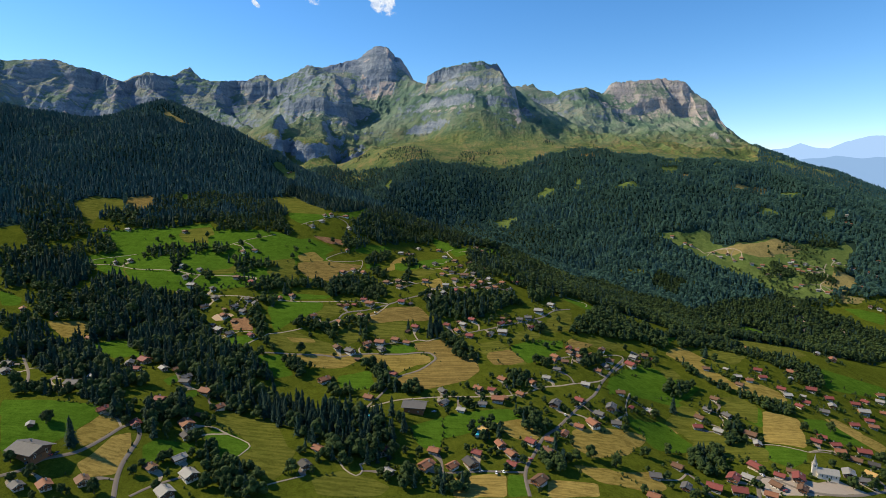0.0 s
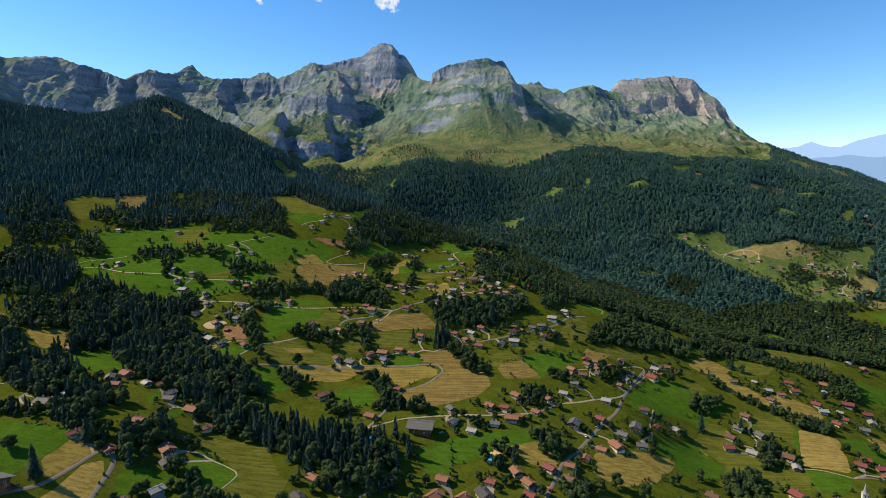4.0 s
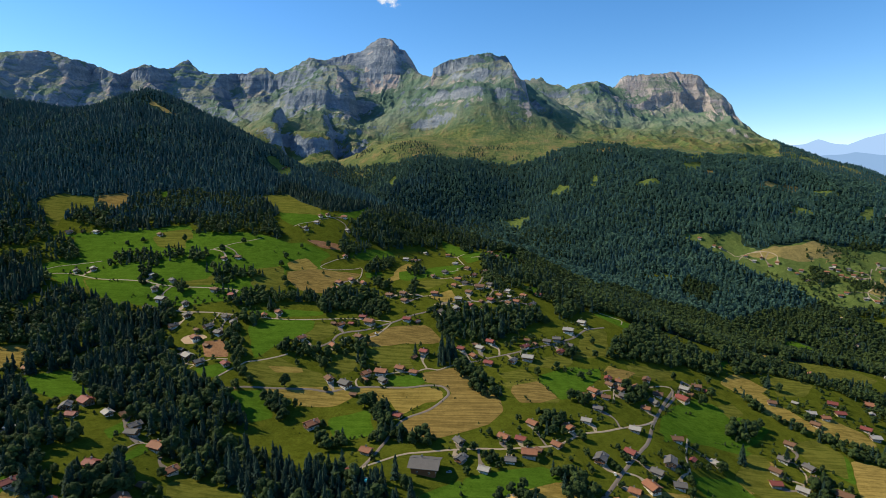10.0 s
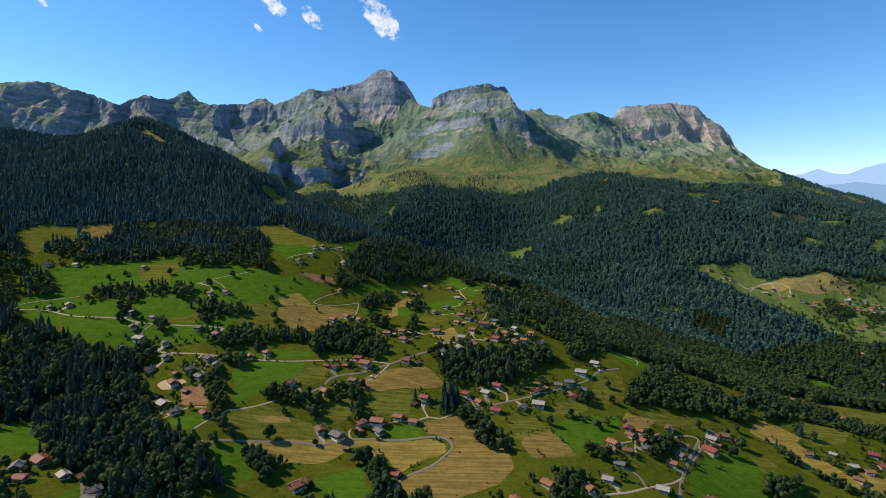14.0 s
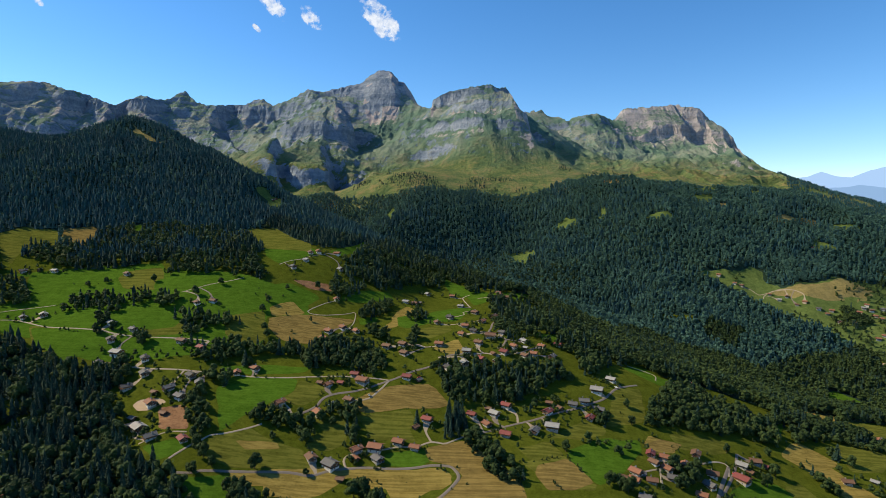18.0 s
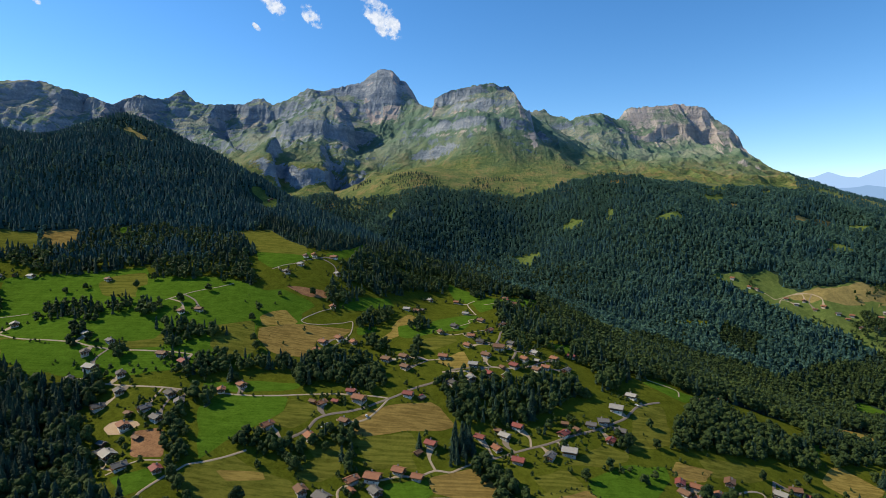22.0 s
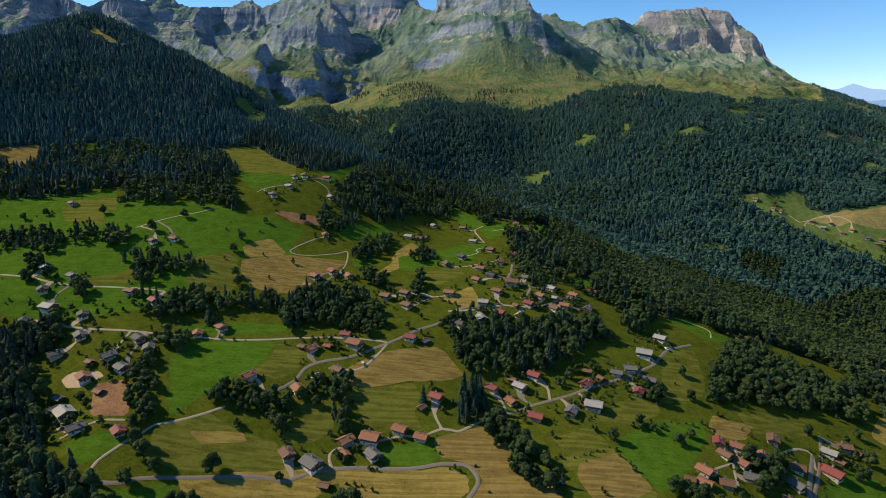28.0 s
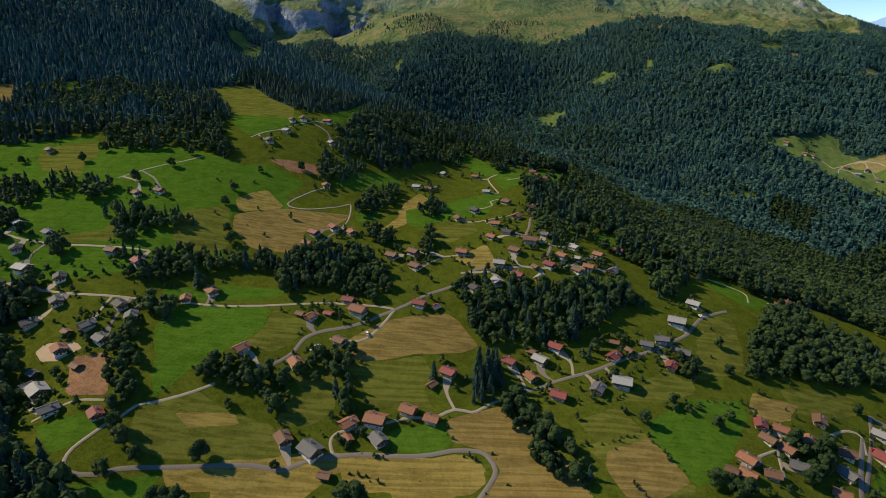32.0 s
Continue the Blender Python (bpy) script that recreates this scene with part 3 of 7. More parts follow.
def height(x, y):
    """The ground at x, y."""
    x, y = np.asarray(x, float), np.asarray(y, float)
    low = LOW(x, y) + 0.8 * fractal(x, y, 60, 3, 5)
    # gullies and spurs under the forests
    wild = ramp(y + 0.35 * x, 1330, 1560) * ramp(x, -250, 50) + 0.55 * ramp(y - 0.25 * x, 1180, 1380) * (1 - ramp(x, -250, -50))
    bend = 60 * fractal(x, y, 330, 2, 47)
    wild = wild * (1 - 0.75 * ramp(y, 1720, 1900) * (1 - ramp(x, 260, 420)))
    low = low + wild * (24 * saw((x + 0.55 * y + 1.5 * bend) / 285) + 7 * fractal(x, y, 120, 3, 48, True) - 3)
    w = ramp(y, 2020, 2320)
    if not np.any(w > 0):
        return low
    high = HIGH(x, y)
    rock = ramp(y, 2300, 2850)
    off = np.minimum(np.abs(y - np.interp(x, CREST[:, 0], CREST[:, 1])), 60 + np.abs(y - np.interp(x, KNOLL[:, 0], KNOLL[:, 1], 9e3, 9e3)))
    calm = rock * (0.3 + 0.7 * ramp(off, 20, 260))
    warp = 70 * fractal(x, y, 420, 3, 31)
    # great buttresses, gentle to the west and steep to the east
    patch = ramp(fractal(x, y, 640, 2, 63), -0.5, 0.4)
    high = high + calm * patch * 74 * saw((x + 0.45 * y + 1.6 * warp) / 330)
    high = high + calm * 11 * saw((x + 0.2 * y + warp) / 118 + 0.5 * value_noise(x / 90, y / 260, 3)) * (0.35 + 0.65 * ramp(fractal(x, y, 300, 2, 71), -0.3, 0.5))
    # faults: the ground drops eastward over them
    for cx, cy, rx, ry, lean, drop in FAULTS:
        edge = cx + lean * (y - cy) + 34 * fractal(x * 0.3, y, 110, 3, int(cy))
        high = high + spot(x, y, cx - 0.35 * rx, cy, rx, ry) * 1.5 * drop * (0.4 - 0.6 * np.tanh((x - edge) / 18))
    # walls placed to fit the view: mesa, second peak, the shoulders below them
    wavy = 16 * fractal(x, y, 120, 4, 15, True) + 30 * value_noise(x / 150, y / 400, 19)
    whole = 0.2 + 0.8 * ramp(fractal(x, y, 170, 2, 33), -0.55, 0.1)
    for cx, cy, rx, ry, at, tall in WALLS_OF_ROCK:
        high = high + spot(x, y, cx, cy, rx, ry) * whole * cliff(high + wavy, at, tall)
    high = high + 30 * np.exp(-(((x + 425) / 92) ** 2 + ((y - 3900) / 80) ** 2) ** 3) - 16 * np.exp(-(((x + 425) / 150) ** 2 + ((y - 3800) / 45) ** 2) ** 2)
    # limestone ledges, broken, dipping to the east
    dip = high + 0.07 * x + 0.5 * warp
    high = high + calm * ramp(fractal(x + 900, y, 460, 2, 64), -0.15, 0.45) * 0.5 * ledges(dip, 132)
    high = high + calm * 0.34 * ledges(dip + 31, 41, 0.7, 0.4) * ramp(fractal(x, y, 260, 2, 68), -0.3, 0.4)
    # ribs and gullies, running down the slope
    rough = calm * (0.25 + 0.75 * ramp(fractal(x, y, 240, 2, 73), -0.35, 0.35))
    high = high + rough * (3.5 * saw((x + 0.25 * y + 0.8 * warp + 26 * value_noise(x / 70, y / 190, 21)) / 58) + 0.9 * saw((x - 0.3 * y + warp + 14 * value_noise(x / 40, y / 110, 22)) / 27))
    high = high + rough * 0.4 * ledges(dip + 12, 27, 0.6, 0.3)
    high = high + calm * 2.2 * fractal(x + 0.3 * warp, y, 44, 2, 36, True)
    high = high + calm * (14 * fractal(x + 0.4 * warp, y, 110, 3, 23, True) - 9) + 3 * rock
    # broken rim
    high = high + rock * (1 - ramp(off, 0, 90)) * 7 * fractal(np.floor(x / 17) * 17, y * 0, 60, 3, 77)
    # cut off at the skyline seen from VIEW, which is a little jagged
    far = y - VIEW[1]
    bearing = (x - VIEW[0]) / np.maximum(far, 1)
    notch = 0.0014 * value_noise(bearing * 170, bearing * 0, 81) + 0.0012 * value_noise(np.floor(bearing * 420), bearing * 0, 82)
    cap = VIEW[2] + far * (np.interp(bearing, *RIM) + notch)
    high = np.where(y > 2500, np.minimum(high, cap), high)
    return low * (1 - w) + high * w


# ---- mesh helpers ----
def from_arrays(name, verts, faces, mats, smooth=False, face_mats=None):
    me = bpy.data.meshes.new(name)
    me.from_pydata(verts if isinstance(verts, list) else verts.tolist(), [], faces if isinstance(faces, list) else faces.tolist())
    for mt in mats:
        me.materials.append(mt)
    if face_mats is not None:
        me.polygons.foreach_set("material_index", face_mats)
    if smooth:
        me.polygons.foreach_set("use_smooth", [True] * len(me.polygons))
    me.update()
    return me


def triangles(name, v, f, mat, smooth=False):
    """A mesh from arrays of vertices and triangles."""
    me = bpy.data.meshes.new(name)
    me.vertices.add(len(v))
    me.vertices.foreach_set("co", np.asarray(v, np.float32).ravel())
    n = len(f)
    me.loops.add(n * 3)
    me.loops.foreach_set("vertex_index", np.asarray(f, np.int32).ravel())
    me.polygons.add(n)
    me.polygons.foreach_set("loop_start", np.arange(0, n * 3, 3, dtype=np.int32))
    me.polygons.foreach_set("loop_total", np.full(n, 3, np.int32))
    me.polygons.foreach_set("use_smooth", np.full(n, smooth))
    me.materials.append(mat)
    me.update(calc_edges=True)
    return me


def part(name, bm, mat, parent, label=""):
    """Links a bmesh as one mesh object under a thing or a part."""
    me = bpy.data.meshes.new(name)
    bm.to_mesh(me)
    bm.free()
    for mt in mat if isinstance(mat, (list, tuple)) else [mat]:
        me.materials.append(mt)
    ob = new(name, me)
    ob.parent = parent
    return tagged(ob, label)


def box(bm, x0, x1, y0, y1, z0, z1, mi=0):
    vs = [bm.verts.new((x, y, z)) for z in (z0, z1) for x, y in ((x0, y0), (x1, y0), (x1, y1), (x0, y1))]
    for q in ((3, 2, 1, 0), (4, 5, 6, 7), (0, 1, 5, 4), (1, 2, 6, 5), (2, 3, 7, 6), (3, 0, 4, 7)):
        bm.faces.new([vs[i] for i in q]).material_index = mi
    return bm


def boxes(*dims):
    bm = bmesh.new()
    for d in dims:
        box(bm, *d)
    return bm


# ---- the ground, one sheet from under the camera to the crest ----
def steps(*spans):
    """Grid lines: (start, end, step), laid end to end."""
    out = []
    for a, b, s in spans:
        out += list(np.arange(a, b - s * 0.4, s))
    return np.array(out + [spans[-1][1]], float)


GX = steps((-3300, -720, 20), (-720, 880, 8), (880, 3000, 20))
GY = steps((-1800, 120, 120), (120, 1304, 8), (1304, 2400, 15))


def sheet(name, gx, gy, mat, sink=0.0):
    xx, yy = np.meshgrid(gx, gy)
    zz = height(xx, yy)
    zz[0] -= sink
    v = np.stack([xx, yy, zz], -1).reshape(-1, 3)
    n, k = len(gx), len(gy)
    i = (np.arange(k - 1)[:, None] * n + np.arange(n - 1)).ravel()
    f = np.concatenate([np.stack([i, i + 1, i + n + 1], 1), np.stack([i, i + n + 1, i + n], 1)])
    ok = np.hypot(v[:, 0], v[:, 1]) < 4940
    f = f[ok[f].all(1)]
    me = triangles(name, v, f, mat, name == "ground")
    if name == "mountain_range":
        # scree gathers below the cliffs, where the slope eases
        gy_, gx_ = np.gradient(zz, gy, gx)
        steep = np.hypot(gx_, gy_)
        cliffs = ramp(steep, 1.3, 2.0) * ramp(zz, 560, 720)
        below = sum(np.roll(cliffs, -n, 0) * w for n, w in ((3, 0.3), (6, 0.3), (10, 0.28), (14, 0.22), (19, 0.18), (25, 0.12)))
        loose = me.attributes.new("scree", "FLOAT", "POINT")
        loose.data.foreach_set("value", np.clip(1.3 * below * (1 - ramp(steep, 1.2, 1.7)), 0, 1).ravel().astype(np.float32))
    return new(name, me)


split = int(np.argmin(np.abs(GY - 2060)))
tagged(sheet("ground", GX, GY[:split + 1], M["grass"]), "rolling green alpine meadow slopes around the village", "ground", kind="structure")
tagged(sheet("mountain_range", steps((-3200, -1400, 10), (-1400, 2060, 6.5), (2060, 2600, 12)), steps((GY[split] - 6, 2500, 8), (2500, 4330, 7)), M["massif"], 1.0), "limestone mountain range with green ledges and cliffs, blue haze in its colours", "mountain", kind="structure")

# quick look-up of the ground for the many things that stand on it
LX, LY = np.arange(-1800, 2000, 8.0), np.arange(80, 2500, 8.0)
LZ = height(*np.meshgrid(LX, LY))


def ground(x, y):
    x, y = np.asarray(x, float), np.asarray(y, float)
    i, j = np.clip((x - LX[0]) / 8, 0, len(LX) - 1.001), np.clip((y - LY[0]) / 8, 0, len(LY) - 1.001)
    a, b = i.astype(int), j.astype(int)
    u, v = i - a, j - b
    return LZ[b, a] * (1 - u) * (1 - v) + LZ[b, a + 1] * u * (1 - v) + LZ[b + 1, a] * (1 - u) * v + LZ[b + 1, a + 1] * u * v


SZ = height(*np.meshgrid(GX, GY))


def on_sheet(x, y):
    """The height of the ground's own triangles."""
    x, y = np.asarray(x, float), np.asarray(y, float)
    a, b = np.clip(np.searchsorted(GX, x) - 1, 0, len(GX) - 2), np.clip(np.searchsorted(GY, y) - 1, 0, len(GY) - 2)
    u, v = (x - GX[a]) / (GX[a + 1] - GX[a]), (y - GY[b]) / (GY[b + 1] - GY[b])
    p, q, r, s = SZ[b, a], SZ[b, a + 1], SZ[b + 1, a + 1], SZ[b + 1, a]
    return np.where(u >= v, p + (q - p) * u + (r - q) * v, p + (s - p) * v + (r - s) * u)


def inside(x, y, outline):
    """Which of the points lie inside an outline."""
    p = np.array(outline, float)
    hit = np.zeros(np.shape(x), bool)
    for (x0, y0), (x1, y1) in zip(p, np.roll(p, -1, 0)):
        if y0 != y1:
            hit ^= ((y0 > y) != (y1 > y)) & (x < (x1 - x0) * (y - y0) / (y1 - y0) + x0)
    return hit


# ---- fields ----
OPEN = []  # outlines on which no wood grows
FIELD_WORDS = {
    "lush": "freshly green mown meadow on the slope", "olive": "grazed olive-green pasture between hedges", "dry": "dry yellowed hay meadow on the slope",
    "tan": "tan cut hayfield with mown rows", "gold": "golden stubble field with curved rows", "soil": "bare reddish-brown soil patch on the slope",
    "paved": "grey paved village square beside the church", "sand": "pale sandy earth heap by a building site", "hazed_hay": "small yellowed hay meadow among the woods", "alp": "small grassy clearing in the forest", "litter": "forest floor under the trees, shade put into its dark colour", "scree": "bare pale scree on the wooded ravine side",
}


def clip(poly, axis, bound, keep_less):
    out = []
    for (a, b) in zip(poly, poly[1:] + poly[:1]):
        ina, inb = ((a[axis] <= bound) == keep_less) or a[axis] == bound, ((b[axis] <= bound) == keep_less) or b[axis] == bound
        if ina:
            out.append(a)
        if ina != inb:
            s = (bound - a[axis]) / (b[axis] - a[axis])
            out.append(tuple(p + s * (q - p) for p, q in zip(a, b)))
    return out


def ragged(outline, step=9.0, wild=1.3, seed=0):
    """An outline with softened corners and uneven edges."""
    p = np.array(outline, float)
    for _ in range(2):
        q = np.roll(p, -1, 0)
        p = np.stack([0.9 * p + 0.1 * q, 0.1 * p + 0.9 * q], 1).reshape(-1, 2)
    out = []
    for a, b in zip(p, np.roll(p, -1, 0)):
        n = max(1, int(np.hypot(*(b - a)) / step))
        for k in range(n):
            c = a + (b - a) * k / n
            out.append((c[0] + wild * value_noise(c[0] / 11 + 50, c[1] / 11, seed), c[1] + wild * value_noise(c[0] / 11, c[1] / 11 + 50, seed + 1)))
    return out


LIFT = [0.03]


def field(kind, outline, cleared=True):
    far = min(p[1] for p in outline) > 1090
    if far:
        # far parcels take the grasses with haze in their colour
        kind = {"lush": "alp", "olive": "alp", "dry": "hazed_hay", "tan": "hazed_hay", "gold": "hazed_hay"}.get(kind, kind)
    kept = 0.45 if kind == "scree" else 0.7 if min(p[1] for p in outline) > 1480 else 1.0  # the rest is overgrown from the edges
    cx, cy = np.mean(outline, 0)
    if kind != "litter" and cleared:
        OPEN.append([(cx + kept * (px - cx), cy + kept * (py - cy)) for px, py in outline])
    LIFT[0] = LIFT[0] + 0.0006
    poly = ragged(outline, 9.0, 6.0 if far else 1.3)
    xs, ys = [p[0] for p in poly], [p[1] for p in poly]
    gx = GX[(GX > min(xs) - 20) & (GX < max(xs) + 20)]
    gy = GY[(GY > min(ys) - 20) & (GY < max(ys) + 20)]
    verts, faces, index = [], [], {}
    for x0, x1 in zip(gx, gx[1:]):
        strip = clip(clip(poly, 0, x0, False), 0, x1, True)
        if len(strip) < 3:
            continue
        for y0, y1 in zip(gy, gy[1:]):
            cellful = clip(clip(strip, 1, y0, False), 1, y1, True)
            if len(cellful) < 3:
                continue
            # cut along the diagonal of the ground's own triangles
            slant = [(p[0], p[1], (p[0] - x0) / (x1 - x0) - (p[1] - y0) / (y1 - y0)) for p in cellful]
            for half in (True, False):
                ids = []
                for p in clip(slant, 2, 0.0, half):
                    key = (round(p[0], 3), round(p[1], 3))
                    if key not in index:
                        index[key] = len(verts)
                        verts.append(key)
                    if not ids or ids[-1] != index[key]:
                        ids.append(index[key])
                if len(ids) > 1 and ids[0] == ids[-1]:
                    ids.pop()
                if len(set(ids)) > 2 and len(set(ids)) == len(ids):
                    faces.append(ids)
    if not faces:
        return
    v = np.array(verts)
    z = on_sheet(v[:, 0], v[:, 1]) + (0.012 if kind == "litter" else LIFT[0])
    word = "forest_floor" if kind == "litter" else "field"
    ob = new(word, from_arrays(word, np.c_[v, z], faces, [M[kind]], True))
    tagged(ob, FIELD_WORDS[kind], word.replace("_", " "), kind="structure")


# ---- roads ----
ROADS = []


def smooth_line(pts, step=4.0):
    p = np.array(pts, float)
    p = np.vstack([2 * p[0] - p[1], p, 2 * p[-1] - p[-2]])
    out = []
    for a, b, c, d in zip(p, p[1:], p[2:], p[3:]):
        n = max(2, int(np.hypot(*(c - b)) / step))
        for k in range(n):
            t = k / n
            out.append(0.5 * (2 * b + (c - a) * t + (2 * a - 5 * b + 4 * c - d) * t * t + (3 * b - a - 3 * c + d) * t ** 3))
    return np.array(out + [p[-2]])


def road(name, width, pts):
    width = width * 0.58
    line = smooth_line(pts)
    way = np.gradient(line, axis=0)
    side = np.stack([-way[:, 1], way[:, 0]], 1)
    side /= np.linalg.norm(side, axis=1)[:, None] + 1e-9
    ROADS.append((line, width))
    rows = []
    for k in (-1, -0.5, 0, 0.5, 1):
        q = line + side * width / 2 * k
        rows.append(np.c_[q, on_sheet(q[:, 0], q[:, 1]) + 0.36 - (0.24 if abs(k) == 1 else 0)])
    v = np.stack(rows, 1).reshape(-1, 3)
    f = [(i * 5 + k, i * 5 + k + 1, i * 5 + k + 6, i * 5 + k + 5) for i in range(len(line) - 1) for k in range(4)]
    f = [q[::-1] for q in f]
    kind = "asphalt" if width >= 2.3 else "gravel"
    words = "narrow grey asphalt road winding over the slope" if width >= 2.3 else "pale gravel track across the meadow"
    tagged(new("road", from_arrays("road", v, f, [M[kind]], True)), words, "road", kind="structure")


# ---- placing data ----
CHALETS, WOODS, TREES = [], [], []
CHALETS += [(-335, 1058, "brown", 2), (-371, 1299, "pale", 0), (-205, 984, "tile", 2), (-180, 994, "tile", 2), (-215, 951, "pale", 1), (-226, 926, "slate", 2), (-167, 952, "pale", 1)]
CHALETS += [(-158, 878, "tile", 1), (-73, 924, "pale", 1), (-46, 1010, "pale", 1), (-54, 939, "slate", 0), (-8, 1014, "tile", 1), (3, 954, "pale", 1), (66, 1026, "red", 1)]
CHALETS += [(75, 1016, "brown", 2), (21, 911, "brown", 2), (-13, 872, "dark", 2), (-29, 849, "brown", 1), (27, 862, "tile", 2), (45, 899, "brown", 2), (5, 839, "tile", 1)]
CHALETS += [(14, 821, "dark", 1), (0, 811, "tile", 1), (47, 820, "slate", 1), (33, 805, "brown", 3), (18, 789, "brown", 2), (72, 888, "tile", 1), (70, 802, "pale", 1)]
CHALETS += [(57, 786, "tile", 1), (69, 786, "pale", 0), (90, 798, "tile", 1), (112, 817, "red", 1), (-26, 785, "tile", 2), (4, 771, "pale", 2), (33, 770, "brown", 0)]
CHALETS += [(45, 773, "red", 2), (18, 758, "red", 2), (1, 750, "pale", 2), (35, 757, "pale", 1), (-17, 742, "dark", 2), (67, 770, "brown", 1), (77, 776, "tile", 1)]
CHALETS += [(98, 778, "slate", 1), (573, 1050, "tile", 1), (245, 873, "brown", 1), (-151, 797, "tile", 2), (-137, 810, "tile", 2), (-121, 806, "tile", 1), (-153, 781, "tile", 1)]
CHALETS += [(-83, 775, "brown", 2), (-66, 783, "brown", 2), (-63, 763, "brown", 2), (-108, 717, "red", 1), (-138, 699, "brown", 0), (-130, 697, "tile", 1), (-119, 702, "red", 0)]
CHALETS += [(-99, 706, "tile", 3), (-57, 720, "red", 2), (-45, 718, "slate", 0), (-107, 678, "brown", 1), (-130, 656, "tile", 2), (-165, 661, "tile", 2), (-219, 704, "tile", 1)]
CHALETS += [(-205, 714, "tile", 2), (-265, 731, "red", 2), (-289, 740, "brown", 2), (-348, 757, "slate", 1), (-376, 765, "pale", 1), (-361, 739, "dark", 2), (-344, 721, "pale", 3)]
CHALETS += [(-353, 705, "dark", 2), (-312, 713, "dark", 2), (-300, 690, "slate", 2), (-306, 671, "dark", 2), (-256, 689, "dark", 2), (-244, 680, "slate", 2), (-267, 669, "slate", 2)]
CHALETS += [(-277, 664, "brown", 0), (-252, 659, "slate", 2), (-273, 650, "tile", 2), (-256, 639, "brown", 0), (-280, 635, "slate", 0), (-267, 621, "pale", 3), (-278, 627, "slate", 0)]
CHALETS += [(-249, 605, "slate", 2), (-223, 604, "red", 1), (-124, 606, "brown", 2), (-108, 601, "slate", 3), (-90, 611, "tile", 0), (-91, 620, "tile", 2), (-76, 623, "tile", 3)]
CHALETS += [(-58, 631, "tile", 2), (-44, 626, "tile", 1), (-73, 611, "slate", 2), (-98, 588, "brown", 0), (-35, 660, "red", 2), (-45, 650, "brown", 0), (5, 678, "red", 1)]
CHALETS += [(38, 693, "red", 2), (26, 682, "pale", 2), (21, 689, "brown", 0), (18, 667, "tile", 1), (33, 650, "red", 2), (59, 658, "slate", 2), (76, 665, "pale", 3)]
CHALETS += [(76, 687, "red", 2), (80, 701, "brown", 0), (89, 695, "brown", 0), (103, 702, "slate", 1), (115, 708, "slate", 2), (133, 728, "pale", 3), (127, 698, "slate", 2)]
CHALETS += [(115, 685, "red", 1), (155, 753, "pale", 2), (244, 787, "brown", 1), (263, 805, "red", 1), (156, 645, "red", 1), (133, 615, "tile", 2), (128, 604, "tile", 1)]
CHALETS += [(164, 629, "tile", 1), (143, 607, "brown", 1), (201, 658, "brown", 2), (183, 639, "tile", 1), (205, 636, "brown", 2), (195, 620, "slate", 2), (242, 658, "pale", 2)]
CHALETS += [(258, 666, "brown", 2), (232, 639, "red", 3), (181, 604, "tile", 1), (120, 606, "brown", 0), (-425, 879, "brown", 1), (-305, 810, "brown", 1), (-289, 817, "brown", 1)]
CHALETS += [(-61, 925, "brown", 1), (-215, 976, "brown", 1), (-369, 1312, "brown", 0), (-521, 884, "pale", 1), (-300, 519, "red", 3), (-309, 509, "slate", 2), (-295, 495, "red", 1)]
CHALETS += [(-274, 505, "pale", 1), (-262, 509, "brown", 1), (-247, 494, "slate", 2), (-125, 539, "tile", 3), (-54, 557, "red", 1), (-464, 786, "pale", 2), (-482, 780, "slate", 1)]
CHALETS += [(63, 549, "tile", 2), (94, 549, "tile", 2), (113, 563, "pale", 1), (129, 584, "slate", 1), (65, 1037, "brown", 1), (66, 1675, "brown", 1), (36, 528, "tile", 2)]
CHALETS += [(50, 527, "red", 1), (79, 524, "tile", 1), (155, 559, "pale", 2), (54, 508, "tile", 3), (38, 499, "slate", 1), (17, 486, "pale", 1), (112, 513, "slate", 3)]
CHALETS += [(140, 526, "red", 2), (155, 507, "slate", 2), (144, 489, "tile", 3), (129, 483, "tile", 1), (111, 467, "tile", 1), (77, 446, "red", 2), (49, 437, "tile", 2)]
CHALETS += [(95, 453, "tile", 1), (57, 426, "tile", 2), (7, 405, "tile", 2), (22, 409, "dark", 3), (56, 413, "red", 1), (35, 456, "ochre", 1), (75, 394, "brown", 3)]
CHALETS += [(-273, 320, "slate", 1), (-259, 325, "tile", 2), (-242, 336, "brown", 2), (-242, 400, "red", 1), (-272, 408, "red", 1), (-307, 378, "pale", 0), (-210, 361, "brown", 1)]
CHALETS += [(-196, 374, "pale", 2), (-181, 357, "pale", 3), (-188, 337, "pale", 3), (-207, 410, "tile", 3), (-199, 452, "tile", 2), (-219, 474, "tile", 3), (-240, 434, "red", 2)]
CHALETS += [(-243, 484, "slate", 2), (-316, 465, "pale", 1), (-320, 444, "slate", 3), (-409, 485, "slate", 2), (-396, 466, "slate", 2), (-373, 492, "slate", 1), (-456, 619, "tile", 1)]
CHALETS += [(-496, 618, "tile", 1), (-392, 577, "tile", 1), (-106, 384, "dark", 2), (-101, 406, "tile", 1), (-46, 420, "red", 1), (-8, 423, "tile", 2), (-81, 470, "red", 1)]
CHALETS += [(-73, 501, "tile", 2), (-43, 391, "pale", 1), (-14, 403, "tile", 3), (168, 644, "tile", 1), (155, 634, "brown", 1), (164, 617, "slate", 2), (265, 663, "red", 0)]
CHALETS += [(246, 652, "brown", 0), (580, 1056, "red", 0), (-202, 398, "dark", 1), (-205, 429, "brown", 0), (28, 424, "red", 1), (90, 436, "brown", 2), (-1, 520, "slate", 1)]
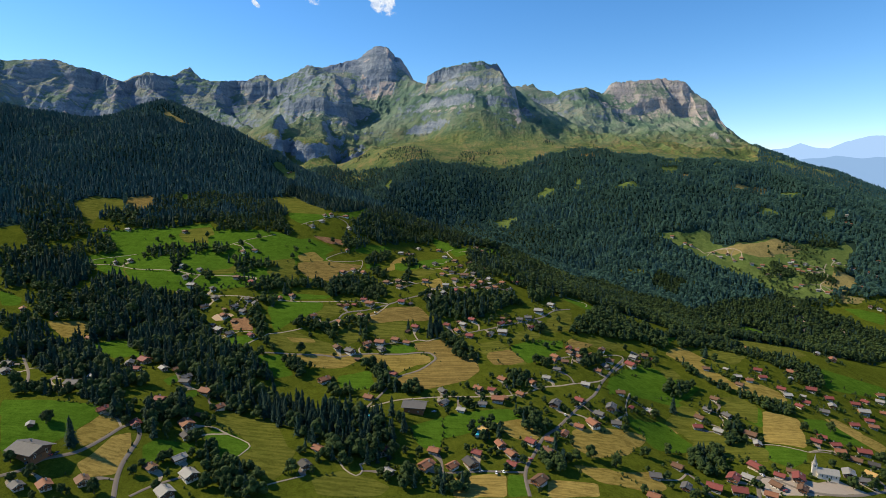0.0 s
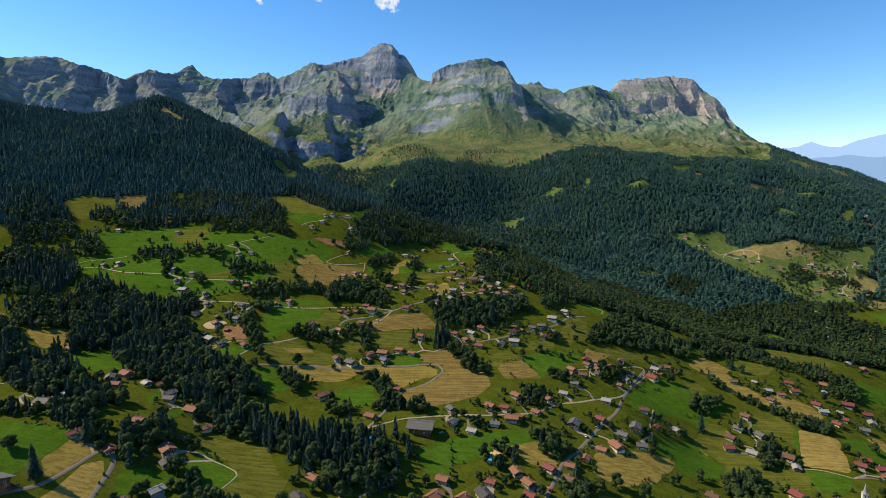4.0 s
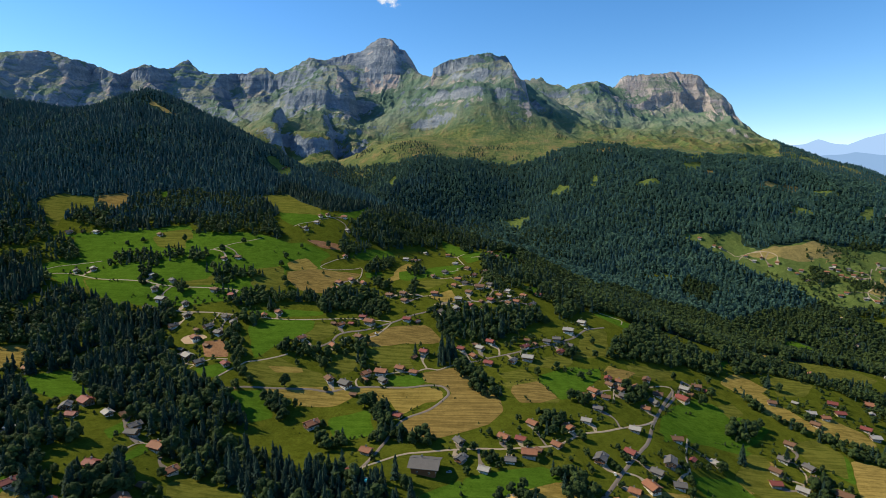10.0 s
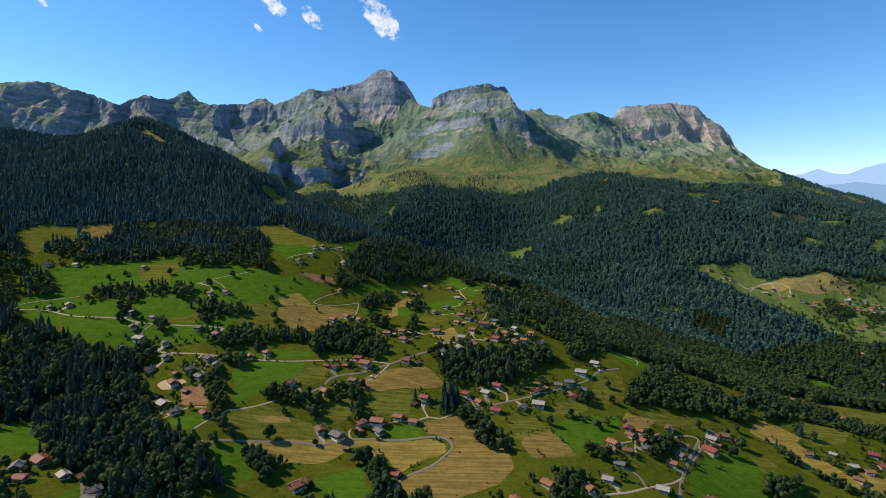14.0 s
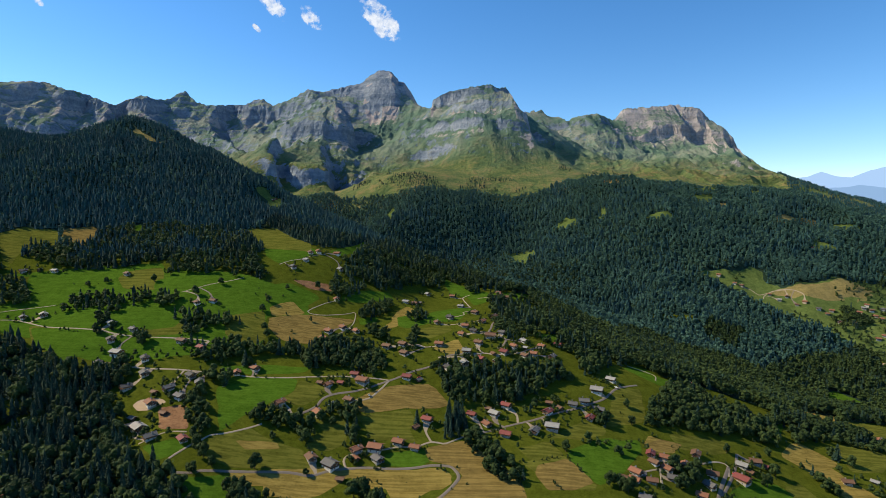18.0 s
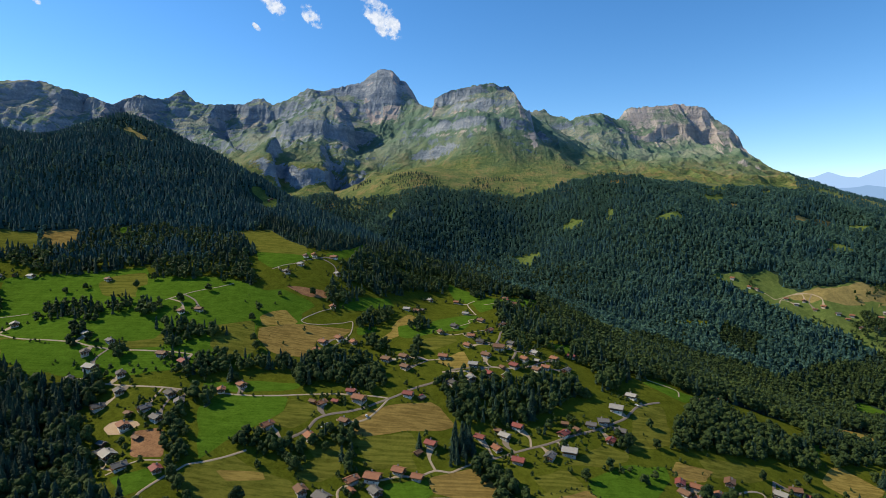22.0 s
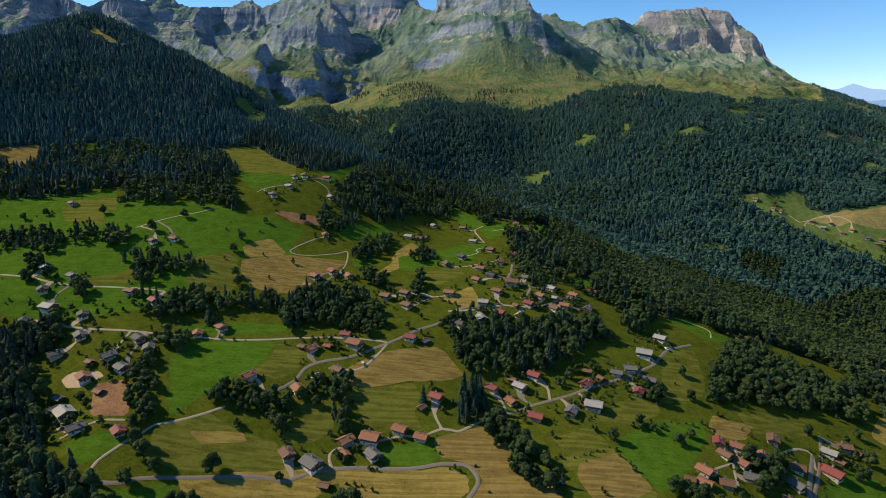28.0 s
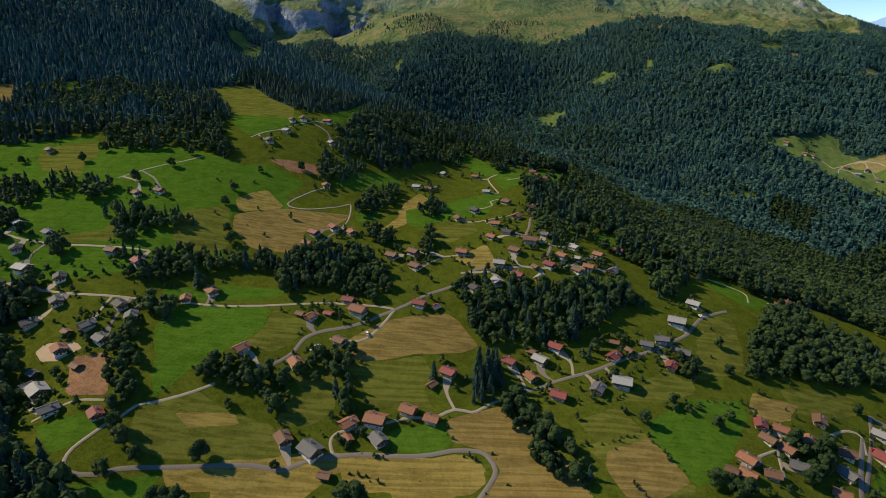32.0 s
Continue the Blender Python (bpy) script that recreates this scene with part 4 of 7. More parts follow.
CHALETS += [(0, 497, "slate", 2), (63, 515, "brown", 0), (335, 658, "brown", 1), (363, 662, "pale", 0), (368, 644, "pale", 1), (361, 626, "brown", 1), (408, 669, "red", 2)]
CHALETS += [(402, 649, "red", 2), (379, 638, "tile", 1), (462, 684, "tile", 3), (449, 665, "pale", 0), (440, 752, "tile", 2), (578, 801, "pale", 2), (588, 781, "tile", 3)]
CHALETS += [(413, 627, "red", 2), (412, 614, "pale", 2), (459, 641, "red", 3), (436, 621, "pale", 0), (430, 606, "red", 1), (414, 594, "red", 1), (473, 629, "red", 2)]
CHALETS += [(465, 611, "pale", 2), (442, 592, "slate", 2), (511, 635, "red", 2), (537, 651, "red", 1), (508, 617, "pale", 3), (498, 596, "red", 2), (464, 575, "red", 2)]
CHALETS += [(493, 583, "tile", 2), (581, 682, "tile", 2), (565, 662, "pale", 2), (546, 632, "tile", 1), (314, 592, "brown", 2), (295, 570, "slate", 2), (279, 555, "brown", 2)]
CHALETS += [(269, 539, "red", 2), (312, 561, "slate", 2), (308, 546, "brown", 1), (288, 532, "pale", 2), (317, 524, "brown", 3), (315, 508, "pale", 1), (224, 552, "pale", 1)]
CHALETS += [(198, 540, "red", 0), (194, 563, "brown", 2), (171, 521, "slate", 3), (169, 498, "slate", 2), (286, 461, "red", 3), (208, 447, "brown", 2), (179, 425, "slate", 2)]
CHALETS += [(201, 415, "slate", 2), (227, 420, "red", 3), (253, 438, "red", 3), (247, 418, "red", 3), (268, 442, "pale", 2), (299, 447, "red", 1), (312, 441, "red", 3)]
CHALETS += [(314, 453, "brown", 1), (381, 518, "red", 2), (396, 531, "red", 1), (401, 518, "red", 2), (396, 505, "tile", 2), (426, 512, "red", 3), (403, 492, "brown", 2)]
CHALETS += [(367, 455, "pale", 3), (375, 448, "slate", 2), (396, 465, "ochre", 2), (286, 430, "brown", 2), (272, 415, "tile", 2), (305, 425, "brown", 2), (418, 489, "dark", 2)]
CHALETS += [(166, 394, "tile", 2), (659, 1448, "tile", 1), (672, 1442, "brown", 2), (636, 1477, "tile", 2), (719, 1411, "tile", 1), (726, 1386, "pale", 2), (748, 1395, "tile", 2)]
CHALETS += [(752, 1365, "brown", 1), (769, 1365, "tile", 2), (782, 1340, "slate", 2), (792, 1327, "tile", 1), (806, 1334, "tile", 2), (799, 1299, "brown", 2), (823, 1289, "tile", 1)]
CHALETS += [(857, 1323, "tile", 2), (874, 1334, "pale", 2), (885, 1340, "tile", 1), (885, 1327, "brown", 2), (882, 1312, "tile", 2), (907, 1324, "slate", 1), (904, 1303, "tile", 2)]
CHALETS += [(924, 1304, "tile", 2), (906, 1291, "brown", 1), (885, 1300, "tile", 2), (1026, 1391, "tile", 2), (1026, 1372, "pale", 1), (982, 1323, "tile", 2), (1046, 1347, "brown", 2)]
CHALETS += [(1069, 1330, "tile", 1), (1076, 1314, "slate", 2), (1134, 1378, "tile", 2), (999, 1241, "tile", 1), (964, 1214, "brown", 2), (829, 1236, "tile", 2), (843, 1239, "tile", 1)]
CHALETS += [(866, 1214, "pale", 2), (878, 1199, "tile", 2), (894, 1201, "brown", 1), (933, 1143, "tile", 2), (946, 1134, "slate", 2), (963, 1649, "tile", 1), (944, 1600, "tile", 2)]
CHALETS += [(-556, 877, "dark", 1), (-541, 884, "dark", 0)]
CHALETS += [(1236, 1678, "brown", 2), (1206, 1603, "tile", 1), (1218, 1596, "tile", 2), (1228, 1628, "pale", 2)]
HOTELS = [(-286, 350), (-27, 483)]
CHURCH = (342, 447)
road("main_hairpin_road", 4.7, [(-220, 572), (-213, 571), (-204, 573), (-198, 577), (-188, 580), (-165, 585), (-138, 590), (-121, 590), (-110, 596), (-102, 599), (-93, 601), (-81, 603), (-58, 603), (-43, 605), (-31, 608), (-17, 608), (-12, 604), (-9, 597), (-12, 589), (-27, 569), (-49, 552), (-60, 519), (-67, 498), (-73, 480)])
road("farm_lane", 3.4, [(-220, 572), (-223, 577), (-223, 584), (-219, 593), (-214, 603), (-211, 606), (-207, 614), (-196, 619), (-181, 628), (-172, 635)])
road("drive", 3.0, [(-255, 599), (-247, 607), (-240, 613), (-225, 615)])
road("chalet_lane", 3.4, [(-96, 601), (-99, 608), (-98, 613), (-92, 617), (-69, 624), (-56, 628), (-44, 628), (-31, 635), (-21, 634), (-15, 637), (-3, 646)])
road("village_road", 4.7, [(-150, 649), (-140, 658), (-134, 666), (-130, 678), (-120, 686), (-105, 692), (-92, 699), (-85, 705), (-77, 711), (-66, 720), (-51, 733), (-32, 745), (-19, 762), (0, 768), (20, 770)])
road("side_lane", 3.4, [(-74, 714), (-81, 698), (-90, 684), (-100, 680), (-114, 680)])
road("upper_lane", 3.4, [(-320, 703), (-294, 699), (-274, 698), (-241, 699), (-220, 702), (-192, 702), (-165, 706), (-149, 709), (-121, 714), (-109, 714), (-86, 715), (-75, 714)])
road("meadow_track", 2.5, [(-333, 832), (-313, 852), (-290, 869), (-277, 882)])
road("west_lane", 3.0, [(-515, 771), (-484, 775), (-443, 762), (-403, 757), (-380, 754), (-365, 750), (-339, 748), (-301, 747), (-263, 745)])
road("meadow_path", 2.0, [(-522, 780), (-510, 792), (-467, 809)])
road("loop_track", 2.5, [(-158, 877), (-173, 858), (-184, 836), (-167, 834), (-141, 849), (-131, 857), (-128, 831), (-131, 814)])
road("east_road", 4.2, [(2, 650), (18, 657), (29, 663), (46, 670), (61, 676), (76, 684), (92, 692), (109, 700), (123, 709), (139, 720), (155, 738), (172, 749), (183, 755)])
road("ridge_track", 2.5, [(190, 808), (212, 800), (217, 792), (211, 776)])
road("wood_track", 2.5, [(233, 786), (238, 775), (248, 761), (244, 750)])
road("hamlet_lane", 3.4, [(167, 642), (163, 633), (158, 628), (153, 614), (151, 608)])
road("hamlet_drive", 3.0, [(142, 620), (153, 626), (158, 628)])
road("hamlet_road", 4.2, [(246, 674), (233, 653), (217, 632), (201, 612)])
road("hamlet_loop", 3.0, [(199, 647), (213, 655), (223, 658), (228, 655), (222, 641)])
road("high_street", 5.1, [(65, 377), (66, 406), (78, 433), (90, 457), (107, 478), (127, 504), (149, 530), (162, 546), (180, 582), (203, 619), (228, 654)])
road("village_lane", 4.2, [(-1, 398), (30, 403), (66, 406)])
road("slope_lane", 3.8, [(-73, 480), (-47, 500), (-25, 506), (-0, 511), (19, 514), (38, 515), (78, 525), (105, 545), (131, 554), (165, 572), (185, 589)])
road("short_lane", 3.0, [(187, 520), (194, 544), (209, 575)])
road("orchard_drive", 3.0, [(304, 571), (304, 552), (292, 538)])
road("church_road", 5.1, [(214, 442), (220, 428), (220, 408)])
road("square_road", 6.0, [(261, 413), (281, 447), (292, 443), (310, 425), (348, 424), (388, 439)])
road("field_edge_path", 2.1, [(319, 509), (335, 506), (358, 495)])
road("valley_road", 5.5, [(-289, 327), (-281, 336), (-277, 348), (-263, 361), (-256, 377), (-250, 395), (-245, 400), (-237, 396), (-233, 387), (-232, 376), (-230, 360), (-225, 345), (-217, 328)])
road("estate_road", 4.2, [(-209, 332), (-201, 345), (-188, 356), (-176, 359)])
road("field_path", 2.1, [(-163, 376), (-158, 383), (-153, 400), (-161, 407), (-175, 412)])
road("winding_drive", 2.5, [(-93, 404), (-83, 398), (-77, 389), (-67, 383), (-63, 390), (-66, 397)])
road("lower_drive", 2.5, [(-127, 359), (-111, 370), (-104, 374)])
road("garden_drive", 2.5, [(-214, 476), (-234, 474), (-235, 439)])
road("settlement_road", 4.2, [(-419, 516), (-376, 467), (-358, 438), (-357, 428)])
road("sawmill_yard_road", 7.6, [(-354, 447), (-349, 456), (-350, 471), (-354, 493)])
road("east_hamlet_road", 3.4, [(695, 1412), (745, 1422), (771, 1406)])
road("terrace_lane", 3.4, [(17, 956), (8, 1004), (10, 1016), (19, 1026)])
road("terrace_lane", 3.0, [(-3, 885), (6, 899), (5, 914), (15, 927), (24, 924)])
road("village_street", 4.2, [(46, 879), (40, 861), (36, 838), (31, 819), (33, 813), (44, 811), (50, 803), (45, 788), (38, 782)])
road("village_street", 3.8, [(-27, 760), (-8, 762), (5, 765), (22, 771), (37, 770), (63, 777)])
road("terrace_path", 2.5, [(30, 1008), (53, 1019), (63, 1024)])
road("garden_path", 2.5, [(-4, 851), (19, 866), (30, 880)])
road("court_lane", 3.0, [(-41, 781), (-28, 783), (-18, 783)])
road("hill_track", 2.5, [(-246, 929), (-236, 944), (-222, 955), (-209, 970), (-200, 979), (-191, 989)])
road("hamlet_track", 3.4, [(696, 1395), (707, 1409), (732, 1422), (760, 1415)])
road("far_lane", 3.4, [(887, 1238), (907, 1249), (931, 1276), (937, 1299), (1015, 1379)])
field("lush", [(-567, 867), (-539, 881), (-482, 903), (-399, 913), (-381, 892), (-288, 893), (-236, 877), (-193, 872), (-179, 823), (-224, 811), (-209, 742), (-252, 724), (-308, 713), (-366, 710), (-406, 726), (-439, 738), (-476, 746), (-515, 771), (-535, 788), (-522, 817), (-486, 826), (-527, 869)], False)
field("olive", [(602, 1497), (663, 1488), (750, 1493), (730, 1452), (761, 1422), (795, 1417), (977, 1462), (1141, 1475), (869, 1178), (782, 1202), (759, 1253), (746, 1299), (719, 1331), (682, 1378), (636, 1453)])
field("lush", [(42, 1027), (122, 1082), (113, 1030), (85, 1018)])
field("lush", [(91, 849), (126, 870), (116, 834), (98, 825)])
field("lush", [(-222, 1959), (-187, 2017), (-174, 1948), (-196, 1889)])
field("olive", [(-378, 1289), (-363, 1305), (-352, 1275), (-363, 1271)])
field("lush", [(682, 1489), (739, 1495), (734, 1473), (721, 1451), (667, 1454)])
field("dry", [(747, 1425), (862, 1398), (973, 1446), (927, 1379), (888, 1348), (781, 1373), (765, 1395)])
field("lush", [(778, 1367), (896, 1361), (861, 1349), (772, 1355)])
field("lush", [(679, 1404), (750, 1365), (734, 1324), (707, 1356)])
field("olive", [(746, 1333), (781, 1307), (766, 1281), (735, 1313)])
field("lush", [(770, 1281), (849, 1261), (825, 1231), (782, 1210), (769, 1250)])
field("lush", [(981, 1421), (1013, 1417), (1016, 1387), (950, 1319), (938, 1347)])
field("dry", [(941, 1281), (1033, 1325), (946, 1216), (905, 1209), (885, 1239)])
field("tan", [(894, 1182), (930, 1195), (903, 1160), (877, 1159)])
field("lush", [(587, 1050), (635, 1040), (630, 1020), (583, 1025)])
field("lush", [(-410, 732), (-386, 749), (-369, 716), (-379, 713)])
field("tan", [(-37, 627), (1, 641), (38, 592), (40, 568), (24, 546), (-25, 522), (-44, 528), (-50, 551), (-11, 587), (-6, 599), (-14, 611), (-33, 613)])
field("dry", [(-156, 589), (-105, 603), (-66, 601), (-22, 604), (-13, 597), (-54, 558), (-64, 585), (-92, 593), (-110, 571), (-149, 564)])
field("lush", [(-116, 552), (-81, 568), (-70, 530), (-99, 516)])
field("lush", [(-214, 566), (-178, 574), (-159, 546), (-174, 532)])
field("lush", [(147, 1809), (214, 1825), (259, 1811), (255, 1753), (225, 1738), (212, 1690), (170, 1750)])
field("lush", [(544, 1728), (622, 1704), (604, 1685), (547, 1705)])
field("lush", [(734, 1889), (842, 1938), (1066, 2308), (1004, 2307)])
field("olive", [(956, 1650), (1007, 1610), (1006, 1593), (950, 1600)])
field("olive", [(1158, 1644), (1264, 1719), (1169, 1599), (1135, 1614)])
field("olive", [(358, 1895), (394, 1839), (365, 1819), (343, 1855)])
field("lush", [(-0, 476), (21, 485), (63, 498), (80, 489), (48, 464), (20, 449), (-1, 443)])
field("gold", [(48, 467), (79, 482), (89, 467), (84, 449), (64, 450)])
field("gold", [(7, 395), (50, 402), (48, 373), (8, 370)])
field("lush", [(51, 402), (64, 402), (65, 377), (49, 373)])
field("dry", [(108, 424), (141, 426), (171, 402), (127, 406)])
field("gold", [(84, 399), (125, 405), (120, 386), (79, 378)])
field("olive", [(117, 475), (176, 492), (197, 488), (162, 459), (116, 443)])
field("lush", [(-33, 455), (-0, 476), (-1, 428), (-18, 428)])
field("lush", [(-391, 564), (-358, 585), (-310, 537), (-341, 536)])
field("dry", [(-458, 601), (-421, 618), (-394, 582), (-419, 570)])
field("lush", [(-556, 660), (-520, 649), (-509, 629), (-526, 622)])
field("tan", [(402, 839), (429, 836), (453, 825), (434, 802), (412, 803), (390, 808)])
field("lush", [(588, 1046), (620, 1063), (643, 1010), (622, 998), (593, 1020)])
field("dry", [(46, 470), (74, 483), (83, 483), (92, 471), (70, 448), (59, 454)])
field("dry", [(505, 2023), (676, 2298), (790, 2348), (700, 2061), (560, 1938), (503, 1978)])
field("lush", [(746, 1920), (862, 1948), (808, 1855), (748, 1869)])
field("lush", [(998, 2330), (1080, 2357), (870, 1949), (824, 1964)])
field("lush", [(1042, 2093), (1076, 2074), (1014, 1974), (992, 1989)])
field("lush", [(547, 1733), (628, 1708), (615, 1685), (542, 1703)])
field("dry", [(926, 1748), (1033, 1821), (1089, 1804), (1071, 1781), (931, 1726)])
field("dry", [(825, 1874), (855, 1867), (825, 1817), (801, 1814)])
field("lush", [(446, 1840), (472, 1852), (462, 1798), (441, 1802)])
field("lush", [(309, 1868), (361, 1878), (384, 1862), (369, 1820), (317, 1846)])
field("lush", [(1102, 1782), (1176, 1749), (1152, 1726), (1085, 1740)])
field("dry", [(-639, 1392), (-668, 1387), (-711, 1415), (-742, 1442)])
field("lush", [(-406, 1305), (-402, 1346), (-377, 1318), (-361, 1332), (-346, 1268), (-367, 1263)])
field("dry", [(293, 686), (321, 716), (334, 693), (339, 665), (357, 630), (384, 641), (408, 621), (407, 603), (387, 597), (362, 613), (339, 620), (319, 636), (308, 668)])
field("olive", [(365, 717), (413, 750), (418, 713), (384, 680), (351, 674)])
field("olive", [(450, 817), (483, 827), (547, 815), (554, 786), (500, 742), (480, 750), (440, 752)])
field("lush", [(498, 721), (534, 731), (569, 724), (617, 717), (589, 682), (525, 665), (498, 664), (499, 687)])
field("lush", [(202, 567), (246, 630), (276, 636), (308, 614), (286, 595), (267, 582), (273, 573), (258, 574), (233, 576)])
field("olive", [(268, 641), (290, 651), (293, 634), (269, 617)])
field("lush", [(194, 601), (239, 639), (247, 633), (214, 587), (177, 550)])
field("dry", [(229, 529), (269, 578), (285, 567), (270, 553), (244, 527)])
field("lush", [(184, 513), (231, 538), (253, 502), (229, 480), (198, 472), (191, 495)])
field("olive", [(247, 526), (275, 543), (294, 510), (321, 508), (311, 495), (272, 480), (256, 503)])
field("gold", [(361, 577), (397, 567), (363, 503), (325, 511), (339, 541)])
field("lush", [(343, 590), (362, 581), (339, 541), (330, 554), (326, 571)])
field("lush", [(401, 568), (430, 577), (451, 534), (415, 527), (395, 540)])
field("dry", [(431, 578), (449, 584), (476, 545), (454, 518), (451, 534)])
field("lush", [(320, 506), (358, 497), (344, 475), (319, 461), (309, 478)])
field("dry", [(121, 478), (150, 489), (179, 493), (199, 495), (181, 469), (142, 443), (119, 452)])
field("dry", [(140, 422), (178, 433), (185, 413), (171, 402), (140, 404)])
field("paved", [(281, 445), (310, 447), (328, 437), (350, 447), (357, 436), (370, 429), (306, 419), (264, 416)])
field("lush", [(670, 1491), (740, 1499), (724, 1455), (685, 1462)])
field("hazed_hay", [(718, 1422), (804, 1411), (946, 1445), (925, 1384), (864, 1359), (763, 1386)])
field("lush", [(684, 1390), (741, 1373), (736, 1334), (711, 1356)])
field("lush", [(759, 1272), (823, 1278), (852, 1248), (784, 1213)])
field("hazed_hay", [(903, 1197), (948, 1183), (924, 1156), (882, 1162)])
field("lush", [(873, 1146), (923, 1129), (946, 1119), (911, 1075), (886, 1097)])
field("scree", [(774, 1161), (789, 1164), (771, 1120), (752, 1082), (736, 1039), (722, 1009), (713, 1014), (728, 1055), (743, 1094), (713, 1068), (752, 1119)])
field("scree", [(787, 1074), (814, 1087), (811, 1058), (798, 1020), (788, 1027), (779, 1046)])
field("scree", [(718, 1006), (745, 1013), (749, 991), (723, 990)])
field("scree", [(716, 1148), (745, 1137), (733, 1113), (712, 1124)])
field("olive", [(-103, 661), (-88, 663), (-51, 673), (-43, 657), (-50, 648), (-44, 635), (-63, 636), (-80, 632), (-88, 649)])
field("tan", [(-103, 680), (-85, 698), (-70, 707), (-36, 715), (-28, 708), (-15, 688), (-28, 680), (-51, 675), (-88, 664), (-102, 668)])
field("olive", [(-134, 651), (-103, 660), (-100, 627), (-115, 617), (-128, 615), (-134, 626), (-120, 637)])
field("lush", [(-65, 621), (-38, 626), (-31, 612), (-41, 606), (-63, 605), (-68, 614)])
field("dry", [(-91, 598), (-60, 602), (-28, 605), (-16, 601), (-14, 589), (-22, 582), (-88, 580)])
field("tan", [(-3, 637), (10, 622), (20, 602), (33, 587), (36, 583), (-9, 583), (-6, 597), (-13, 608), (-31, 612), (-33, 624), (-28, 628)])
field("lush", [(-228, 680), (-221, 700), (-161, 704), (-158, 683), (-171, 664), (-193, 636), (-202, 620), (-214, 649)])
field("olive", [(-158, 704), (-131, 693), (-134, 679), (-145, 663), (-167, 664), (-158, 683)])
field("olive", [(-205, 613), (-183, 629), (-163, 621), (-131, 615), (-123, 597), (-134, 594), (-180, 586), (-200, 591)])
field("dry", [(-185, 614), (-154, 619), (-150, 613), (-176, 606)])
field("lush", [(-251, 596), (-230, 606), (-218, 606), (-218, 591), (-230, 580), (-244, 589)])
field("dry", [(-178, 582), (-127, 591), (-119, 585), (-123, 577), (-170, 570)])
field("lush", [(-213, 567), (-176, 578), (-177, 568), (-210, 561)])
field("soil", [(-264, 646), (-246, 651), (-238, 646), (-226, 619), (-249, 617)])
field("sand", [(-289, 651), (-286, 656), (-265, 658), (-260, 653), (-271, 643), (-280, 643)])
field("olive", [(39, 614), (53, 617), (77, 631), (97, 592), (92, 587), (66, 585), (55, 598)])
field("lush", [(82, 637), (124, 662), (153, 657), (137, 631), (113, 601), (98, 592), (83, 618)])
field("olive", [(153, 739), (185, 749), (167, 690), (139, 680), (120, 672), (141, 707)])
field("dry", [(164, 674), (185, 667), (182, 655), (159, 647), (156, 660)])
field("olive", [(184, 681), (247, 690), (230, 674), (190, 661)])
field("lush", [(220, 627), (251, 638), (237, 620), (205, 612)])
field("lush", [(-238, 712), (-201, 723), (-154, 726), (-156, 717), (-187, 708), (-235, 704)])
field("lush", [(180, 795), (212, 819), (221, 793), (239, 787), (211, 764), (197, 776)])
field("lush", [(-356, 412), (-332, 415), (-277, 414), (-269, 406), (-277, 382), (-286, 353), (-304, 347)])
field("dry", [(-276, 379), (-270, 410), (-255, 408), (-252, 398), (-256, 380), (-264, 367)])
field("gold", [(-256, 352), (-254, 364), (-250, 385), (-241, 392), (-234, 381), (-229, 355), (-231, 348), (-244, 341)])
field("lush", [(-227, 381), (-222, 391), (-194, 393), (-186, 384), (-205, 378), (-217, 365)])
field("lush", [(-189, 401), (-188, 419), (-168, 413), (-151, 400), (-156, 384), (-164, 376), (-179, 386)])
field("olive", [(-195, 440), (-188, 454), (-144, 440), (-126, 406), (-116, 400), (-119, 373), (-127, 360), (-140, 374), (-163, 380), (-150, 397), (-166, 414), (-186, 420)])
field("olive", [(-98, 371), (-80, 385), (-58, 384), (-40, 377), (-47, 363), (-90, 354)])
field("lush", [(-546, 869), (-516, 882), (-459, 858), (-466, 823), (-450, 794), (-482, 790)])
field("olive", [(-430, 887), (-389, 900), (-362, 851), (-369, 835), (-409, 843), (-433, 872)])
field("olive", [(-465, 766), (-430, 758), (-418, 735), (-428, 722), (-440, 735)])
field("olive", [(-335, 768), (-304, 773), (-294, 753), (-325, 749), (-348, 756)])
field("lush", [(-366, 874), (-276, 891), (-238, 878), (-221, 889), (-177, 875), (-190, 840), (-209, 850), (-228, 838), (-243, 820), (-268, 806), (-295, 828), (-325, 826), (-365, 830), (-378, 860)])
field("lush", [(-380, 767), (-379, 803), (-332, 798), (-308, 774), (-310, 763), (-367, 756)])
field("lush", [(-460, 762), (-395, 750), (-379, 742), (-380, 721), (-384, 706), (-428, 724)])
field("olive", [(-263, 794), (-230, 816), (-210, 768), (-218, 753), (-241, 750), (-255, 763)])
field("tan", [(-220, 806), (-190, 828), (-127, 838), (-138, 813), (-159, 799), (-159, 767), (-196, 767), (-216, 786)])
field("dry", [(-206, 851), (-185, 830), (-218, 810), (-227, 826)])
field("lush", [(-289, 998), (-274, 1001), (-219, 1002), (-202, 984), (-230, 946), (-248, 932), (-273, 952)])
field("olive", [(-372, 1038), (-355, 1079), (-310, 1126), (-261, 1058), (-224, 1022), (-215, 982), (-284, 979), (-328, 1044)])
field("lush", [(-194, 998), (-173, 1083), (-157, 1152), (-155, 1080), (-173, 994)])
field("soil", [(-220, 897), (-174, 909), (-161, 897), (-193, 886)])
field("lush", [(-155, 899), (-130, 921), (-97, 942), (-87, 922), (-125, 886), (-151, 880)])
field("lush", [(-125, 845), (-101, 856), (-105, 837), (-119, 826)])
field("dry", [(-83, 873), (-68, 907), (-54, 891), (-79, 827), (-99, 816), (-86, 841)])
field("lush", [(-78, 860), (-43, 884), (8, 958), (22, 944), (-3, 864), (-36, 849), (-66, 828), (-76, 835)])
